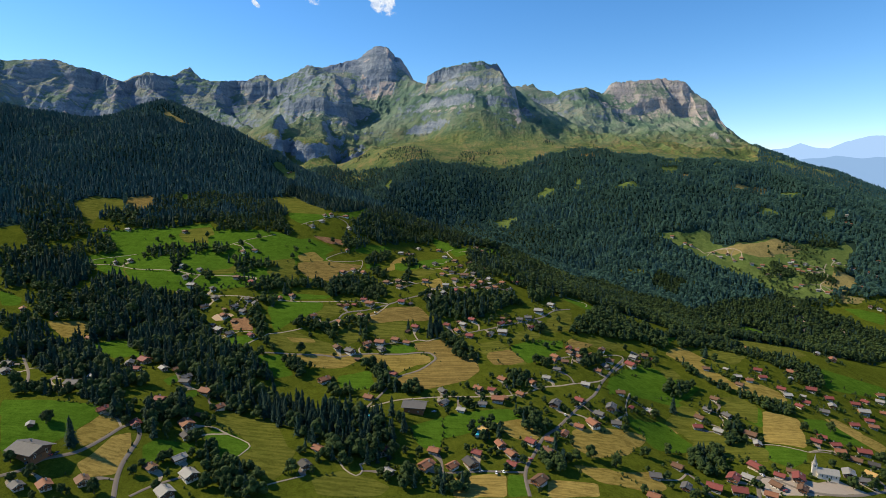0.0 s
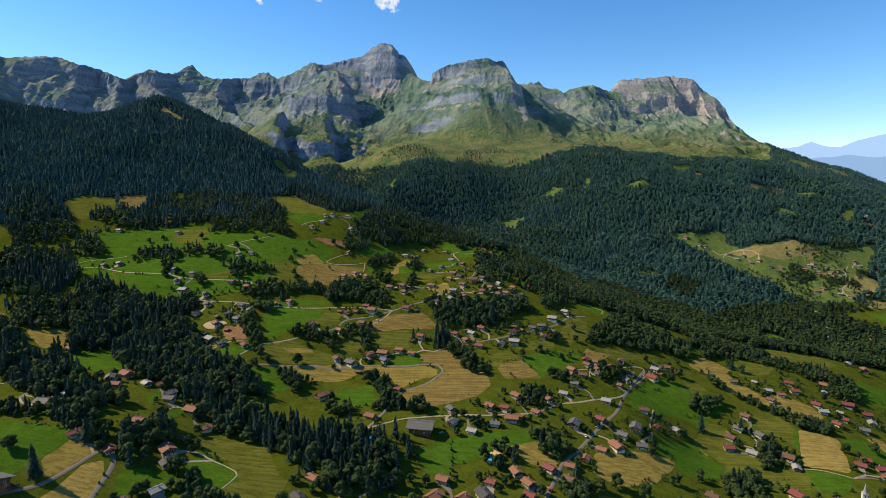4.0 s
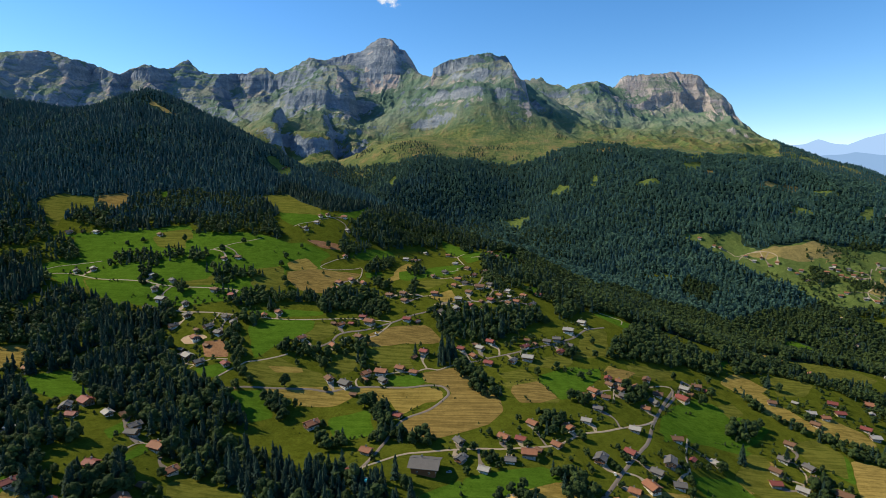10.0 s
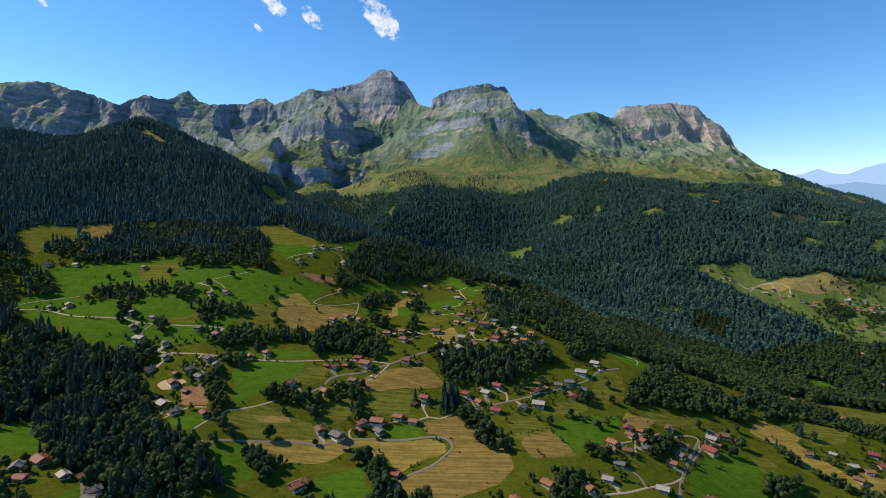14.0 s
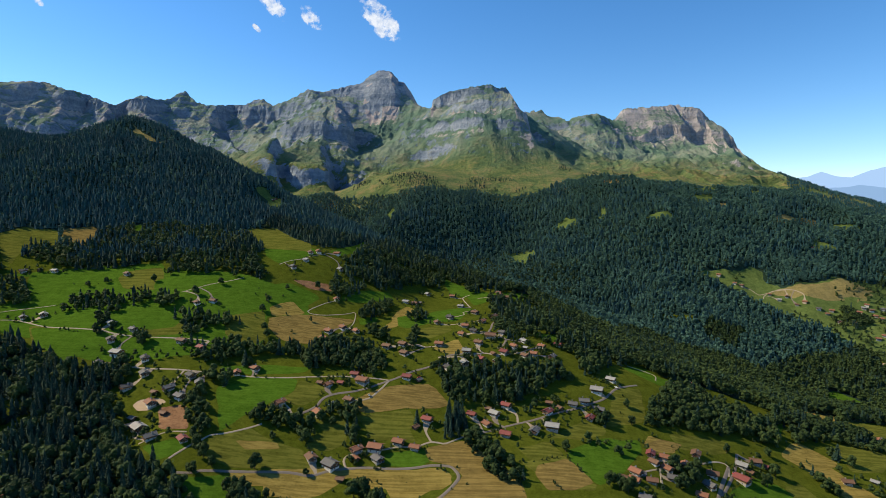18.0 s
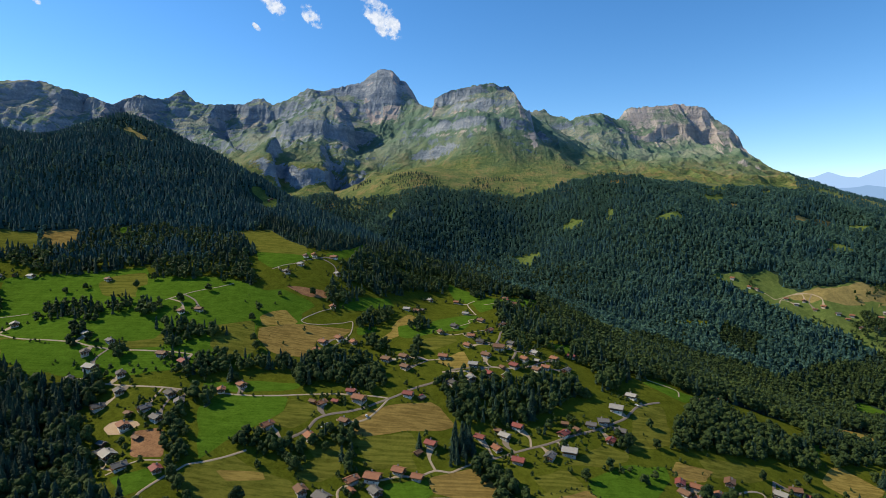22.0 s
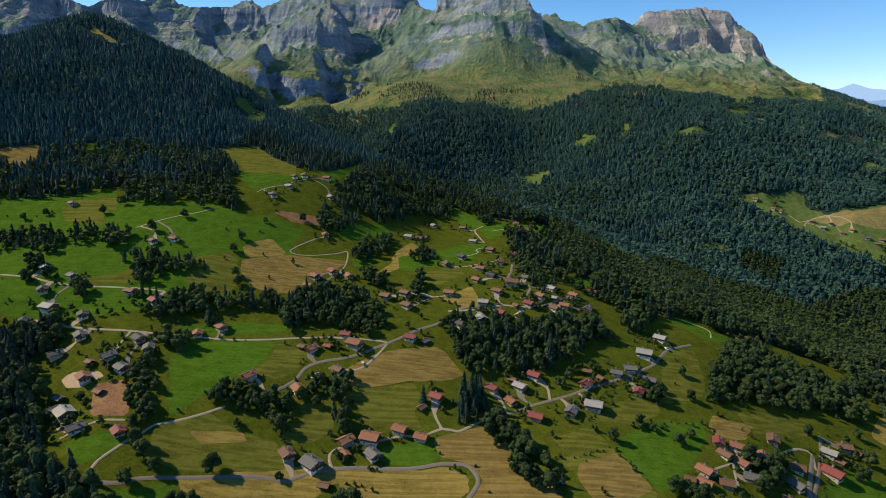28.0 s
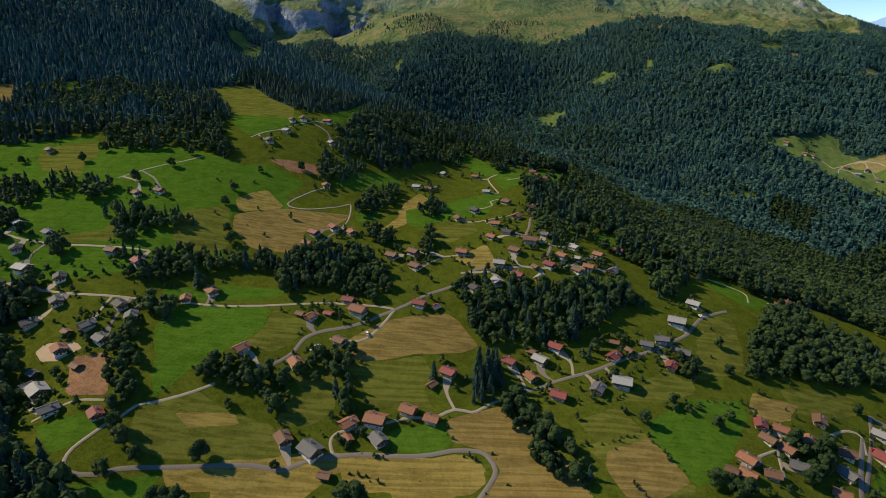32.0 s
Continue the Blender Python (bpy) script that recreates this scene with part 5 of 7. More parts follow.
field("olive", [(-54, 827), (-16, 848), (-10, 826), (-35, 802), (-50, 805)])
field("dry", [(-34, 779), (-5, 801), (2, 770), (-17, 764)])
field("lush", [(-23, 1088), (20, 1060), (36, 1043), (10, 1010), (-14, 1040)])
field("lush", [(14, 1017), (45, 1045), (59, 1019), (23, 968)])
field("olive", [(-652, 938), (-651, 963), (-636, 985), (-616, 982), (-590, 988), (-563, 950), (-573, 938), (-587, 928), (-591, 914), (-584, 891), (-600, 899), (-626, 926)])
field("tan", [(-582, 991), (-551, 1010), (-538, 1001), (-524, 966), (-534, 948), (-564, 955)])
field("lush", [(-499, 1026), (-493, 1037), (-475, 1014), (-484, 1002)])
field("dry", [(395, 817), (461, 846), (426, 794), (391, 787)])
field("dry", [(307, 702), (331, 721), (349, 689), (341, 679), (316, 675)])
field("lush", [(598, 1050), (638, 1039), (605, 998), (571, 1003)])
field("olive", [(41, 633), (69, 647), (79, 628), (50, 613), (42, 627)])
field("tan", [(54, 611), (81, 625), (95, 596), (76, 585), (56, 583), (50, 600)])
field("lush", [(80, 631), (107, 652), (153, 664), (151, 650), (140, 634), (121, 614), (111, 600), (100, 599)])
field("olive", [(70, 652), (90, 669), (111, 681), (125, 672), (122, 664), (99, 653), (80, 653)])
field("olive", [(146, 720), (171, 735), (177, 714), (166, 689), (148, 686), (147, 705)])
field("tan", [(155, 659), (173, 670), (194, 670), (179, 654), (160, 655)])
field("olive", [(198, 679), (239, 681), (236, 671), (218, 666), (197, 670)])
field("lush", [(288, 731), (343, 758), (302, 706), (292, 707), (287, 719)])
field("lush", [(212, 622), (246, 647), (266, 641), (275, 617), (261, 583), (228, 582), (210, 582), (178, 566)])
field("olive", [(313, 596), (345, 605), (361, 585), (337, 548), (320, 567)])
field("lush", [(192, 520), (235, 542), (251, 506), (230, 479), (196, 488)])
field("olive", [(234, 540), (267, 577), (282, 575), (273, 519), (251, 523)])
field("olive", [(261, 523), (296, 539), (313, 518), (318, 494), (305, 473), (267, 484), (220, 463)])
field("gold", [(435, 579), (467, 565), (448, 542), (436, 563)])
field("dry", [(118, 469), (178, 492), (194, 487), (168, 455), (131, 438), (114, 450)])
field("lush", [(-262, 481), (-257, 504), (-249, 495), (-251, 472)])
field("lush", [(-232, 446), (-233, 471), (-229, 480), (-223, 472), (-228, 445)])
field("lush", [(-384, 557), (-366, 582), (-318, 550), (-320, 544), (-331, 524), (-360, 539)])
WOODS += [("west_wood", 0.93, [(-517, 754), (-489, 751), (-439, 723), (-403, 712), (-368, 700), (-327, 663), (-297, 631), (-280, 607), (-246, 580), (-218, 565), (-189, 546), (-166, 517), (-241, 488), (-262, 505), (-287, 521), (-309, 536), (-330, 545), (-366, 568)])]
WOODS += [("west_wood", 0.70, [(-321, 588), (-258, 581), (-214, 554), (-156, 494), (-94, 457), (-43, 460), (-34, 426), (-50, 397), (-87, 406), (-114, 394), (-144, 432), (-188, 446), (-219, 489), (-264, 515)])]
WOODS += [("west_wood", 0.90, [(-639, 766), (-575, 792), (-507, 731), (-432, 718), (-367, 700), (-312, 666), (-263, 593), (-315, 577), (-342, 559), (-390, 558), (-441, 596), (-484, 620), (-554, 658)])]
WOODS += [("west_wood", 0.50, [(-158, 371), (-137, 357), (-113, 341), (-147, 335)])]
WOODS += [("settlement_wood", 0.60, [(-508, 600), (-465, 594), (-409, 551), (-373, 550), (-287, 466), (-267, 415), (-299, 418), (-377, 481), (-423, 493)])]
WOODS += [("street_copse", 0.30, [(67, 502), (88, 494), (104, 480), (96, 459), (81, 475), (65, 488)])]
WOODS += [("field_copse", 0.20, [(-172, 578), (-155, 561), (-147, 530), (-162, 543)])]
WOODS += [("field_copse", 0.20, [(-83, 581), (-61, 573), (-53, 529), (-66, 510), (-80, 557)])]
WOODS += [("east_belt", 0.20, [(361, 799), (412, 798), (438, 752), (414, 715), (377, 732), (324, 713)])]
WOODS += [("west_grove", 0.40, [(-354, 693), (-323, 710), (-304, 677), (-327, 678), (-336, 668)])]
WOODS += [("west_slope_wood", 0.85, [(-762, 973), (-701, 990), (-649, 928), (-618, 905), (-582, 857), (-553, 856), (-519, 849), (-479, 811), (-541, 797), (-514, 766), (-455, 715), (-418, 715), (-372, 701), (-338, 690), (-321, 646), (-469, 602)])]
WOODS += [("terrace_wood", 0.45, [(-161, 995), (-17, 1094), (20, 1079), (-25, 1069), (-54, 1037), (-89, 960), (-122, 945), (-154, 954)])]
WOODS += [("terrace_copse", 0.30, [(5, 1077), (34, 1071), (36, 1036), (21, 1022), (8, 1043)])]
WOODS += [("spur_wood", 0.40, [(45, 984), (212, 1481), (292, 1452), (127, 861), (83, 849), (66, 896), (51, 886)])]
WOODS += [("spur_wood", 0.30, [(53, 880), (86, 865), (74, 806), (49, 787), (45, 824)])]
WOODS += [("spur_wood", 0.45, [(-17, 1782), (338, 1643), (292, 1452), (119, 1066), (37, 1043), (20, 1079)])]
WOODS += [("slope_wood", 0.55, [(-147, 1081), (-18, 1842), (-23, 1043), (-75, 1027), (-110, 927), (-121, 930), (-125, 979), (-153, 1010)])]
WOODS += [("spur_wood", 0.35, [(174, 964), (446, 1276), (396, 1095), (288, 830), (237, 788), (214, 799), (176, 794), (121, 754), (119, 782), (81, 832), (98, 894)])]
WOODS += [("hedge_belt", 0.20, [(301, 688), (328, 714), (333, 687), (345, 661), (360, 635), (358, 616), (365, 606), (381, 599), (403, 594), (393, 572), (363, 569), (356, 590), (339, 608), (319, 629), (302, 655)])]
WOODS += [("hedge_belt", 0.25, [(407, 782), (437, 778), (457, 754), (491, 755), (503, 740), (499, 716), (452, 693), (439, 709), (411, 716)])]
WOODS += [("church_copse", 0.30, [(245, 493), (268, 502), (272, 480), (263, 452), (238, 440), (229, 456)])]
WOODS += [("lane_copse", 0.10, [(274, 614), (292, 620), (290, 600), (274, 590), (266, 594)])]
WOODS += [("garden_copse", 0.20, [(486, 727), (521, 725), (506, 670), (462, 650), (443, 665)])]
WOODS += [("garden_copse", 0.15, [(304, 546), (322, 549), (308, 515), (290, 503), (290, 522)])]
WOODS += [("shelf_copse", 0.20, [(829, 1342), (861, 1335), (859, 1292), (812, 1269), (795, 1300)])]
WOODS += [("shelf_copse", 0.20, [(952, 1298), (1041, 1361), (1027, 1330), (940, 1270)])]
WOODS += [("shelf_copse", 0.20, [(1045, 1521), (1078, 1514), (1097, 1460), (1028, 1450), (991, 1453)])]
WOODS += [("shelf_copse", 0.20, [(875, 1285), (933, 1259), (923, 1239), (861, 1262)])]
WOODS += [("lane_copse", 0.30, [(67, 502), (83, 499), (91, 473), (81, 465), (70, 485)])]
WOODS += [("tree_belt", 0.15, [(-245, 677), (-240, 684), (-229, 657), (-217, 629), (-209, 608), (-218, 604), (-231, 627), (-241, 651)])]
WOODS += [("lane_copse", 0.10, [(-185, 638), (-174, 653), (-162, 659), (-143, 656), (-135, 647), (-137, 625), (-151, 624), (-167, 632), (-177, 629)])]
WOODS += [("tree_belt", 0.30, [(-103, 661), (-97, 666), (-88, 640), (-91, 622), (-100, 625), (-103, 643)])]
WOODS += [("slope_belt", 0.15, [(-281, 739), (-242, 749), (-211, 753), (-169, 763), (-157, 755), (-154, 741), (-178, 746), (-206, 738), (-230, 721), (-255, 711), (-272, 720)])]
WOODS += [("slope_copse", 0.35, [(-162, 754), (-144, 777), (-106, 783), (-88, 761), (-77, 736), (-97, 722), (-133, 728), (-156, 717)])]
WOODS += [("dark_copse", 0.45, [(-32, 741), (-14, 759), (4, 744), (31, 746), (55, 749), (102, 754), (112, 740), (88, 733), (75, 713), (50, 695), (21, 694), (5, 701), (-8, 690), (-20, 698), (-30, 713)])]
WOODS += [("conifer_copse", 0.95, [(-16, 682), (-10, 686), (-1, 670), (2, 649), (-14, 637), (-22, 643), (-18, 661)])]
WOODS += [("field_belt", 0.10, [(1, 645), (9, 651), (18, 636), (27, 623), (35, 610), (41, 595), (45, 584), (33, 583), (22, 594), (12, 613), (4, 630)])]
WOODS += [("east_copse", 0.10, [(189, 743), (214, 769), (225, 761), (234, 750), (243, 733), (269, 737), (266, 711), (252, 696), (217, 689), (189, 684), (167, 685), (173, 707)])]
WOODS += [("lane_belt", 0.15, [(96, 651), (122, 661), (120, 653), (99, 644)])]
WOODS += [("garden_belt", 0.20, [(185, 642), (200, 646), (185, 618), (165, 600), (154, 598)])]
WOODS += [("garden_copse", 0.30, [(-190, 383), (-177, 393), (-163, 378), (-144, 372), (-128, 362), (-116, 348), (-168, 339), (-176, 361)])]
WOODS += [("garden_copse", 0.25, [(-243, 412), (-246, 426), (-240, 441), (-225, 438), (-210, 427), (-208, 407), (-214, 397), (-225, 393), (-233, 397)])]
WOODS += [("garden_copse", 0.35, [(-38, 378), (-29, 397), (-18, 402), (-13, 369), (-39, 364)])]
WOODS += [("garden_copse", 0.35, [(0, 379), (7, 390), (25, 390), (26, 372), (3, 370)])]
WOODS += [("settlement_belt", 0.40, [(-358, 450), (-326, 433), (-293, 433), (-303, 464), (-272, 434), (-246, 412), (-256, 406), (-279, 419), (-317, 420), (-350, 421)])]
WOODS += [("meadow_wood", 0.85, [(-603, 940), (-578, 964), (-527, 968), (-499, 1011), (-450, 1040), (-396, 1050), (-347, 1078), (-287, 971), (-260, 905), (-277, 894), (-338, 892), (-367, 882), (-400, 917), (-450, 895), (-493, 888), (-529, 890), (-568, 896)])]
WOODS += [("meadow_copse", 0.60, [(-455, 812), (-452, 829), (-411, 825), (-391, 812), (-394, 790), (-435, 789)])]
WOODS += [("meadow_belt", 0.20, [(-397, 822), (-368, 825), (-353, 810), (-374, 804)])]
WOODS += [("meadow_copse", 0.20, [(-352, 808), (-349, 824), (-331, 820), (-321, 806), (-333, 794)])]
WOODS += [("meadow_copse", 0.20, [(-319, 785), (-308, 791), (-281, 795), (-255, 791), (-247, 785), (-269, 768), (-284, 754), (-297, 764)])]
WOODS += [("lane_copse", 0.20, [(-402, 759), (-391, 767), (-374, 759), (-374, 742), (-388, 743)])]
WOODS += [("lane_copse", 0.20, [(-347, 741), (-331, 747), (-320, 732), (-335, 731)])]
WOODS += [("slope_copse", 0.20, [(-287, 911), (-273, 931), (-257, 906), (-255, 871), (-266, 874)])]
WOODS += [("upper_copse", 0.30, [(-123, 873), (-100, 908), (-85, 892), (-88, 860), (-119, 845)])]
WOODS += [("upper_copse", 0.20, [(-68, 856), (-54, 891), (-40, 874), (-55, 843)])]
WOODS += [("upper_copse", 0.40, [(-172, 901), (-160, 928), (-131, 927), (-147, 895), (-166, 885)])]
WOODS += [("terrace_copse", 0.20, [(-110, 810), (-99, 821), (-89, 808), (-99, 791)])]
WOODS += [("terrace_copse", 0.40, [(-58, 799), (-50, 821), (-43, 788), (-54, 776)])]
WOODS += [("terrace_wood", 0.35, [(-170, 976), (-151, 1057), (-107, 1128), (-71, 1785), (72, 1734), (109, 1622), (65, 1071), (20, 1060), (-32, 1078), (-65, 1045), (-93, 984), (-125, 933), (-134, 948), (-163, 941)])]
WOODS += [("shelf_belt", 0.20, [(297, 733), (374, 813), (387, 797), (398, 774), (410, 768), (397, 747), (365, 752), (352, 757), (318, 733)])]
WOODS += [("slope_copse", 0.15, [(200, 751), (241, 782), (268, 775), (296, 755), (306, 729), (296, 703), (272, 706), (250, 722), (233, 742)])]
WOODS += [("slope_copse", 0.20, [(400, 935), (441, 880), (353, 772), (332, 791)])]
WOODS += [("garden_belt", 0.20, [(124, 647), (140, 654), (141, 646), (126, 639)])]
WOODS += [("garden_copse", 0.15, [(169, 652), (182, 650), (176, 636), (166, 635)])]
WOODS += [("garden_copse", 0.20, [(-346, 697), (-323, 706), (-307, 688), (-314, 675), (-331, 671)])]
WOODS += [("garden_copse", 0.20, [(-244, 693), (-222, 693), (-224, 681), (-237, 678)])]
WOODS += [("slope_belt", 0.10, [(-119, 668), (-102, 676), (-93, 669), (-106, 659), (-119, 658)])]
WOODS += [("garden_belt", 0.30, [(53, 687), (69, 696), (69, 686), (56, 681)])]
WOODS += [("garden_copse", 0.20, [(123, 699), (141, 707), (135, 685), (120, 677)])]
WOODS += [("garden_copse", 0.25, [(-298, 426), (-255, 420), (-246, 407), (-286, 415)])]
WOODS += [("garden_copse", 0.25, [(-109, 409), (-84, 409), (-67, 413), (-73, 394), (-91, 397)])]
WOODS += [("garden_copse", 0.30, [(72, 568), (103, 566), (96, 540), (71, 534)])]
WOODS += [("garden_belt", 0.30, [(86, 438), (103, 449), (100, 411), (86, 401)])]
WOODS += [("garden_belt", 0.20, [(23, 459), (50, 471), (53, 450), (27, 436)])]
WOODS += [("hamlet_copse", 0.3, [(-349, 500), (-302, 482), (-280, 471), (-262, 466), (-264, 452), (-290, 450), (-315, 466), (-340, 485)])]
WOODS += [("lane_copse", 0.1, [(-66, 531), (-28, 527), (-24, 518), (-33, 515), (-62, 515)])]
WOODS += [("lane_copse", 0.2, [(-117, 519), (-88, 525), (-85, 516), (-96, 505), (-116, 505)])]
WOODS += [("lane_copse", 0.4, [(-114, 485), (-91, 479), (-82, 461), (-107, 458)])]
TREES += [("conifer", -44, 656, 0.7), ("conifer", -216, 719, 0.9), ("broadleaf", -90, 803, 0.9), ("broadleaf", -102, 801, 1), ("broadleaf", -53, 801, 1.2), ("broadleaf", 165, 608, 1), ("broadleaf", 277, 680, 0.8), ("conifer", -16, 659, 1.3), ("conifer", -10, 664, 1.2), ("conifer", -8, 658, 1.3), ("conifer", 51, 704, 1.2), ("conifer", 53, 712, 1.2), ("broadleaf", 236, 673, 0.8), ("broadleaf", 253, 639, 1), ("broadleaf", 269, 654, 1), ("broadleaf", -379, 858, 0.9), ("broadleaf", -370, 879, 0.9), ("broadleaf", -439, 859, 0.7)]
TREES += [("broadleaf", -456, 850, 0.7), ("broadleaf", -296, 857, 0.8), ("broadleaf", -315, 829, 1), ("broadleaf", -231, 836, 0.8), ("broadleaf", -231, 814, 0.8), ("broadleaf", -219, 873, 0.6), ("broadleaf", -272, 892, 1), ("broadleaf", -288, 882, 0.8), ("broadleaf", -217, 780, 0.8), ("broadleaf", -211, 768, 0.8), ("conifer", -165, 914, 1.1), ("conifer", -148, 933, 1), ("broadleaf", -185, 892, 0.9), ("broadleaf", -122, 850, 1), ("conifer", -269, 366, 1.2), ("broadleaf", -145, 563, 0.7), ("broadleaf", -193, 395, 1), ("broadleaf", -299, 383, 0.9)]
TREES += [("broadleaf", -299, 386, 0.8), ("broadleaf", -114, 376, 1), ("broadleaf", -369, 501, 1), ("broadleaf", -365, 438, 1.2), ("conifer", -261, 405, 1), ("conifer", -236, 408, 1), ("broadleaf", -206, 370, 0.8), ("broadleaf", -178, 391, 0.8), ("broadleaf", -230, 329, 1), ("broadleaf", -292, 340, 0.8), ("broadleaf", -218, 353, 0.7), ("conifer", -35, 448, 1), ("broadleaf", -40, 460, 1), ("broadleaf", 128, 437, 1.1), ("broadleaf", 113, 430, 1), ("broadleaf", 148, 431, 1.1), ("broadleaf", 281, 608, 1.1), ("broadleaf", 288, 607, 1.1)]
TREES += [("broadleaf", 297, 613, 1), ("conifer", 253, 563, 1), ("broadleaf", 225, 544, 0.9), ("broadleaf", 182, 456, 0.9), ("broadleaf", 174, 489, 0.8), ("broadleaf", 385, 542, 0.9), ("broadleaf", 433, 643, 0.9), ("broadleaf", 210, 473, 0.9), ("conifer", 296, 568, 0.8), ("broadleaf", 308, 534, 0.9), ("broadleaf", 106, 427, 0.8), ("broadleaf", 94, 417, 1), ("broadleaf", 210, 561, 0.6), ("broadleaf", 566, 761, 0.8), ("broadleaf", 447, 706, 0.9), ("conifer", 351, 693, 0.9), ("broadleaf", 356, 435, 1), ("broadleaf", 435, 501, 1)]
TREES += [("broadleaf", 420, 551, 1), ("broadleaf", -173, 564, 0.9), ("broadleaf", -166, 556, 0.9), ("broadleaf", -159, 550, 0.9), ("broadleaf", -85, 571, 1.1), ("broadleaf", -78, 574, 1.2), ("broadleaf", -72, 551, 1.2), ("broadleaf", -69, 561, 1.1), ("broadleaf", 118, 589, 1), ("broadleaf", 360, 686, 0.9), ("broadleaf", 352, 703, 0.8), ("broadleaf", 290, 702, 0.8), ("broadleaf", -201, 572, 0.9), ("broadleaf", -201, 590, 1.1), ("broadleaf", -209, 598, 1.0), ("broadleaf", -162, 589, 1.1), ("broadleaf", -192, 583, 0.8), ("broadleaf", 81, 634, 0.9)]
TREES += [("broadleaf", 106, 595, 1.0), ("broadleaf", 113, 593, 1.0), ("broadleaf", 122, 592, 1.0), ("broadleaf", 258, 709, 0.8), ("broadleaf", 126, 678, 1.0), ("broadleaf", 73, 671, 0.7), ("broadleaf", -126, 649, 0.9), ("broadleaf", -115, 663, 0.9), ("broadleaf", -115, 646, 0.7), ("broadleaf", -265, 634, 0.6), ("broadleaf", 157, 710, 0.8), ("broadleaf", 153, 684, 0.8), ("broadleaf", 123, 693, 0.7), ("broadleaf", -93, 608, 0.5), ("broadleaf", -212, 719, 0.9), ("broadleaf", -99, 733, 0.9), ("broadleaf", -124, 590, 0.5)]
WEST_HILL = [(-1300, 900), (-750, 780), (-640, 900), (-480, 930), (-330, 930), (-235, 1000), (-150, 1060), (-60, 1100), (40, 1150), (60, 1300), (0, 1500),
             (-200, 1600), (-500, 1560), (-900, 1640), (-1450, 1640)]
EAST_HILL = [(130, 1560), (420, 1350), (640, 1240), (800, 1150), (1000, 1180), (1250, 1150), (1750, 1500), (1750, 2130), (1150, 2150), (760, 2150),
             (595, 2280), (434, 2187), (343, 2151), (214, 2113), (71, 2126), (-72, 2067), (-194, 2080), (-332, 2188), (-404, 2234), (-508, 2357),
             (-720, 2240), (-640, 1900), (-400, 1700), (-150, 1600), (0, 1560)]
RAVINE = [(60, 1120), (130, 980), (150, 860), (230, 830), (330, 800), (440, 800), (560, 850), (800, 900), (900, 1000), (800, 1150), (640, 1240), (420, 1350),
          (130, 1560), (0, 1690), (-60, 1600), (20, 1400)]
VILLAGE = [(-420, 380), (-150, 330), (200, 380), (480, 450), (600, 700), (560, 830), (330, 790), (230, 830), (110, 950), (60, 1040), (-60, 1050), (-230, 1000),
           (-450, 900), (-560, 860), (-480, 740), (-430, 600)]
CLOUDS = [(-540, 4560, 1800, 400), (-1065, 4460, 1770, 230), (-1330, 4370, 1830, 250), (-1455, 4380, 1655, 80), (-2673, 3750, 1640, 110)]
CARS = [(-90, 687), (-45, 721), (-68, 609), (-115, 668), (-120, 672), (-123, 669), (-282, 351), (-275, 352), (-272, 355), (-282, 341), (-9, 481), (113, 706), (156, 740), (229, 646), (166, 629), (94, 690), (134, 514), (119, 499), (284, 448), (289, 423), (363, 443), (63, 420), (30, 401), (42, 401), (48, 403), (73, 422), (-28, 781), (49, 816), (43, 804)]
POOLS = [(-66, 463, 5.0, 9.0, 1.4), (30, 452, 5.0, 9.0, 0.4)]



# ---- trees ----
def icosphere():
    bm = bmesh.new()
    bmesh.ops.create_icosphere(bm, subdivisions=1, radius=1)
    v = np.array([q.co[:] for q in bm.verts])
    f = np.array([[q.index for q in fc.verts] for fc in bm.faces])
    bm.free()
    return v, f


ICO = icosphere()


def spruce_shape(rng, tiers=4, sides=8, girth=0.18):
    """A spruce one unit tall: ragged skirts, each narrower than the one below."""
    v, f = [], []
    for k in range(tiers):
        z0, z1 = 0.05 + 0.84 * k / tiers, 0.05 + 0.84 * (k + 1) / tiers + 0.16
        r0 = girth * (1 - 0.8 * k / tiers) ** 0.85
        base = len(v)
        turn = rng.rand() * 6.28
        for s in range(sides):
            a = turn + 6.2832 * (s + rng.uniform(-0.25, 0.25)) / sides
            r = r0 * (1.15 if s % 2 else 0.7) * rng.uniform(0.8, 1.2)
            v.append((r * math.cos(a), r * math.sin(a), z0 + rng.uniform(-0.04, 0.04)))
        v.append((rng.uniform(-0.02, 0.02), rng.uniform(-0.02, 0.02), min(1.0, z1)))
        top = len(v) - 1
        f += [(base + s, base + (s + 1) % sides, top) for s in range(sides)]
    return np.array(v), np.array(f)


OCTA = (np.array([(1, 0, 0), (-1, 0, 0), (0, 1, 0), (0, -1, 0), (0, 0, 1), (0, 0, -1)], float),
        np.array([(0, 2, 4), (2, 1, 4), (1, 3, 4), (3, 0, 4), (2, 0, 5), (1, 2, 5), (3, 1, 5), (0, 3, 5)]))


def tips(r, count, centres, radii, size):
    """Leafy twig tips: small lone triangles all over the lobes of a crown."""
    k = r.randint(len(centres), size=count)
    d = r.normal(size=(count, 3)) + (0, 0, 0.25)
    d /= np.linalg.norm(d, axis=1)[:, None]
    c = centres[k] + d * (radii[k] * r.uniform(0.82, 1.2, count))[:, None]
    a = np.cross(d, r.normal(size=(count, 3)))
    a /= np.linalg.norm(a, axis=1)[:, None]
    b = np.cross(d, a) + d * r.uniform(-0.6, 0.6, count)[:, None]
    w = (size * r.uniform(0.6, 1.4, count))[:, None]
    v = np.stack([c + a * w, c - 0.5 * a * w + 0.87 * b * w, c - 0.5 * a * w - 0.87 * b * w], 1).reshape(-1, 3)
    return v, np.arange(3 * count).reshape(-1, 3)


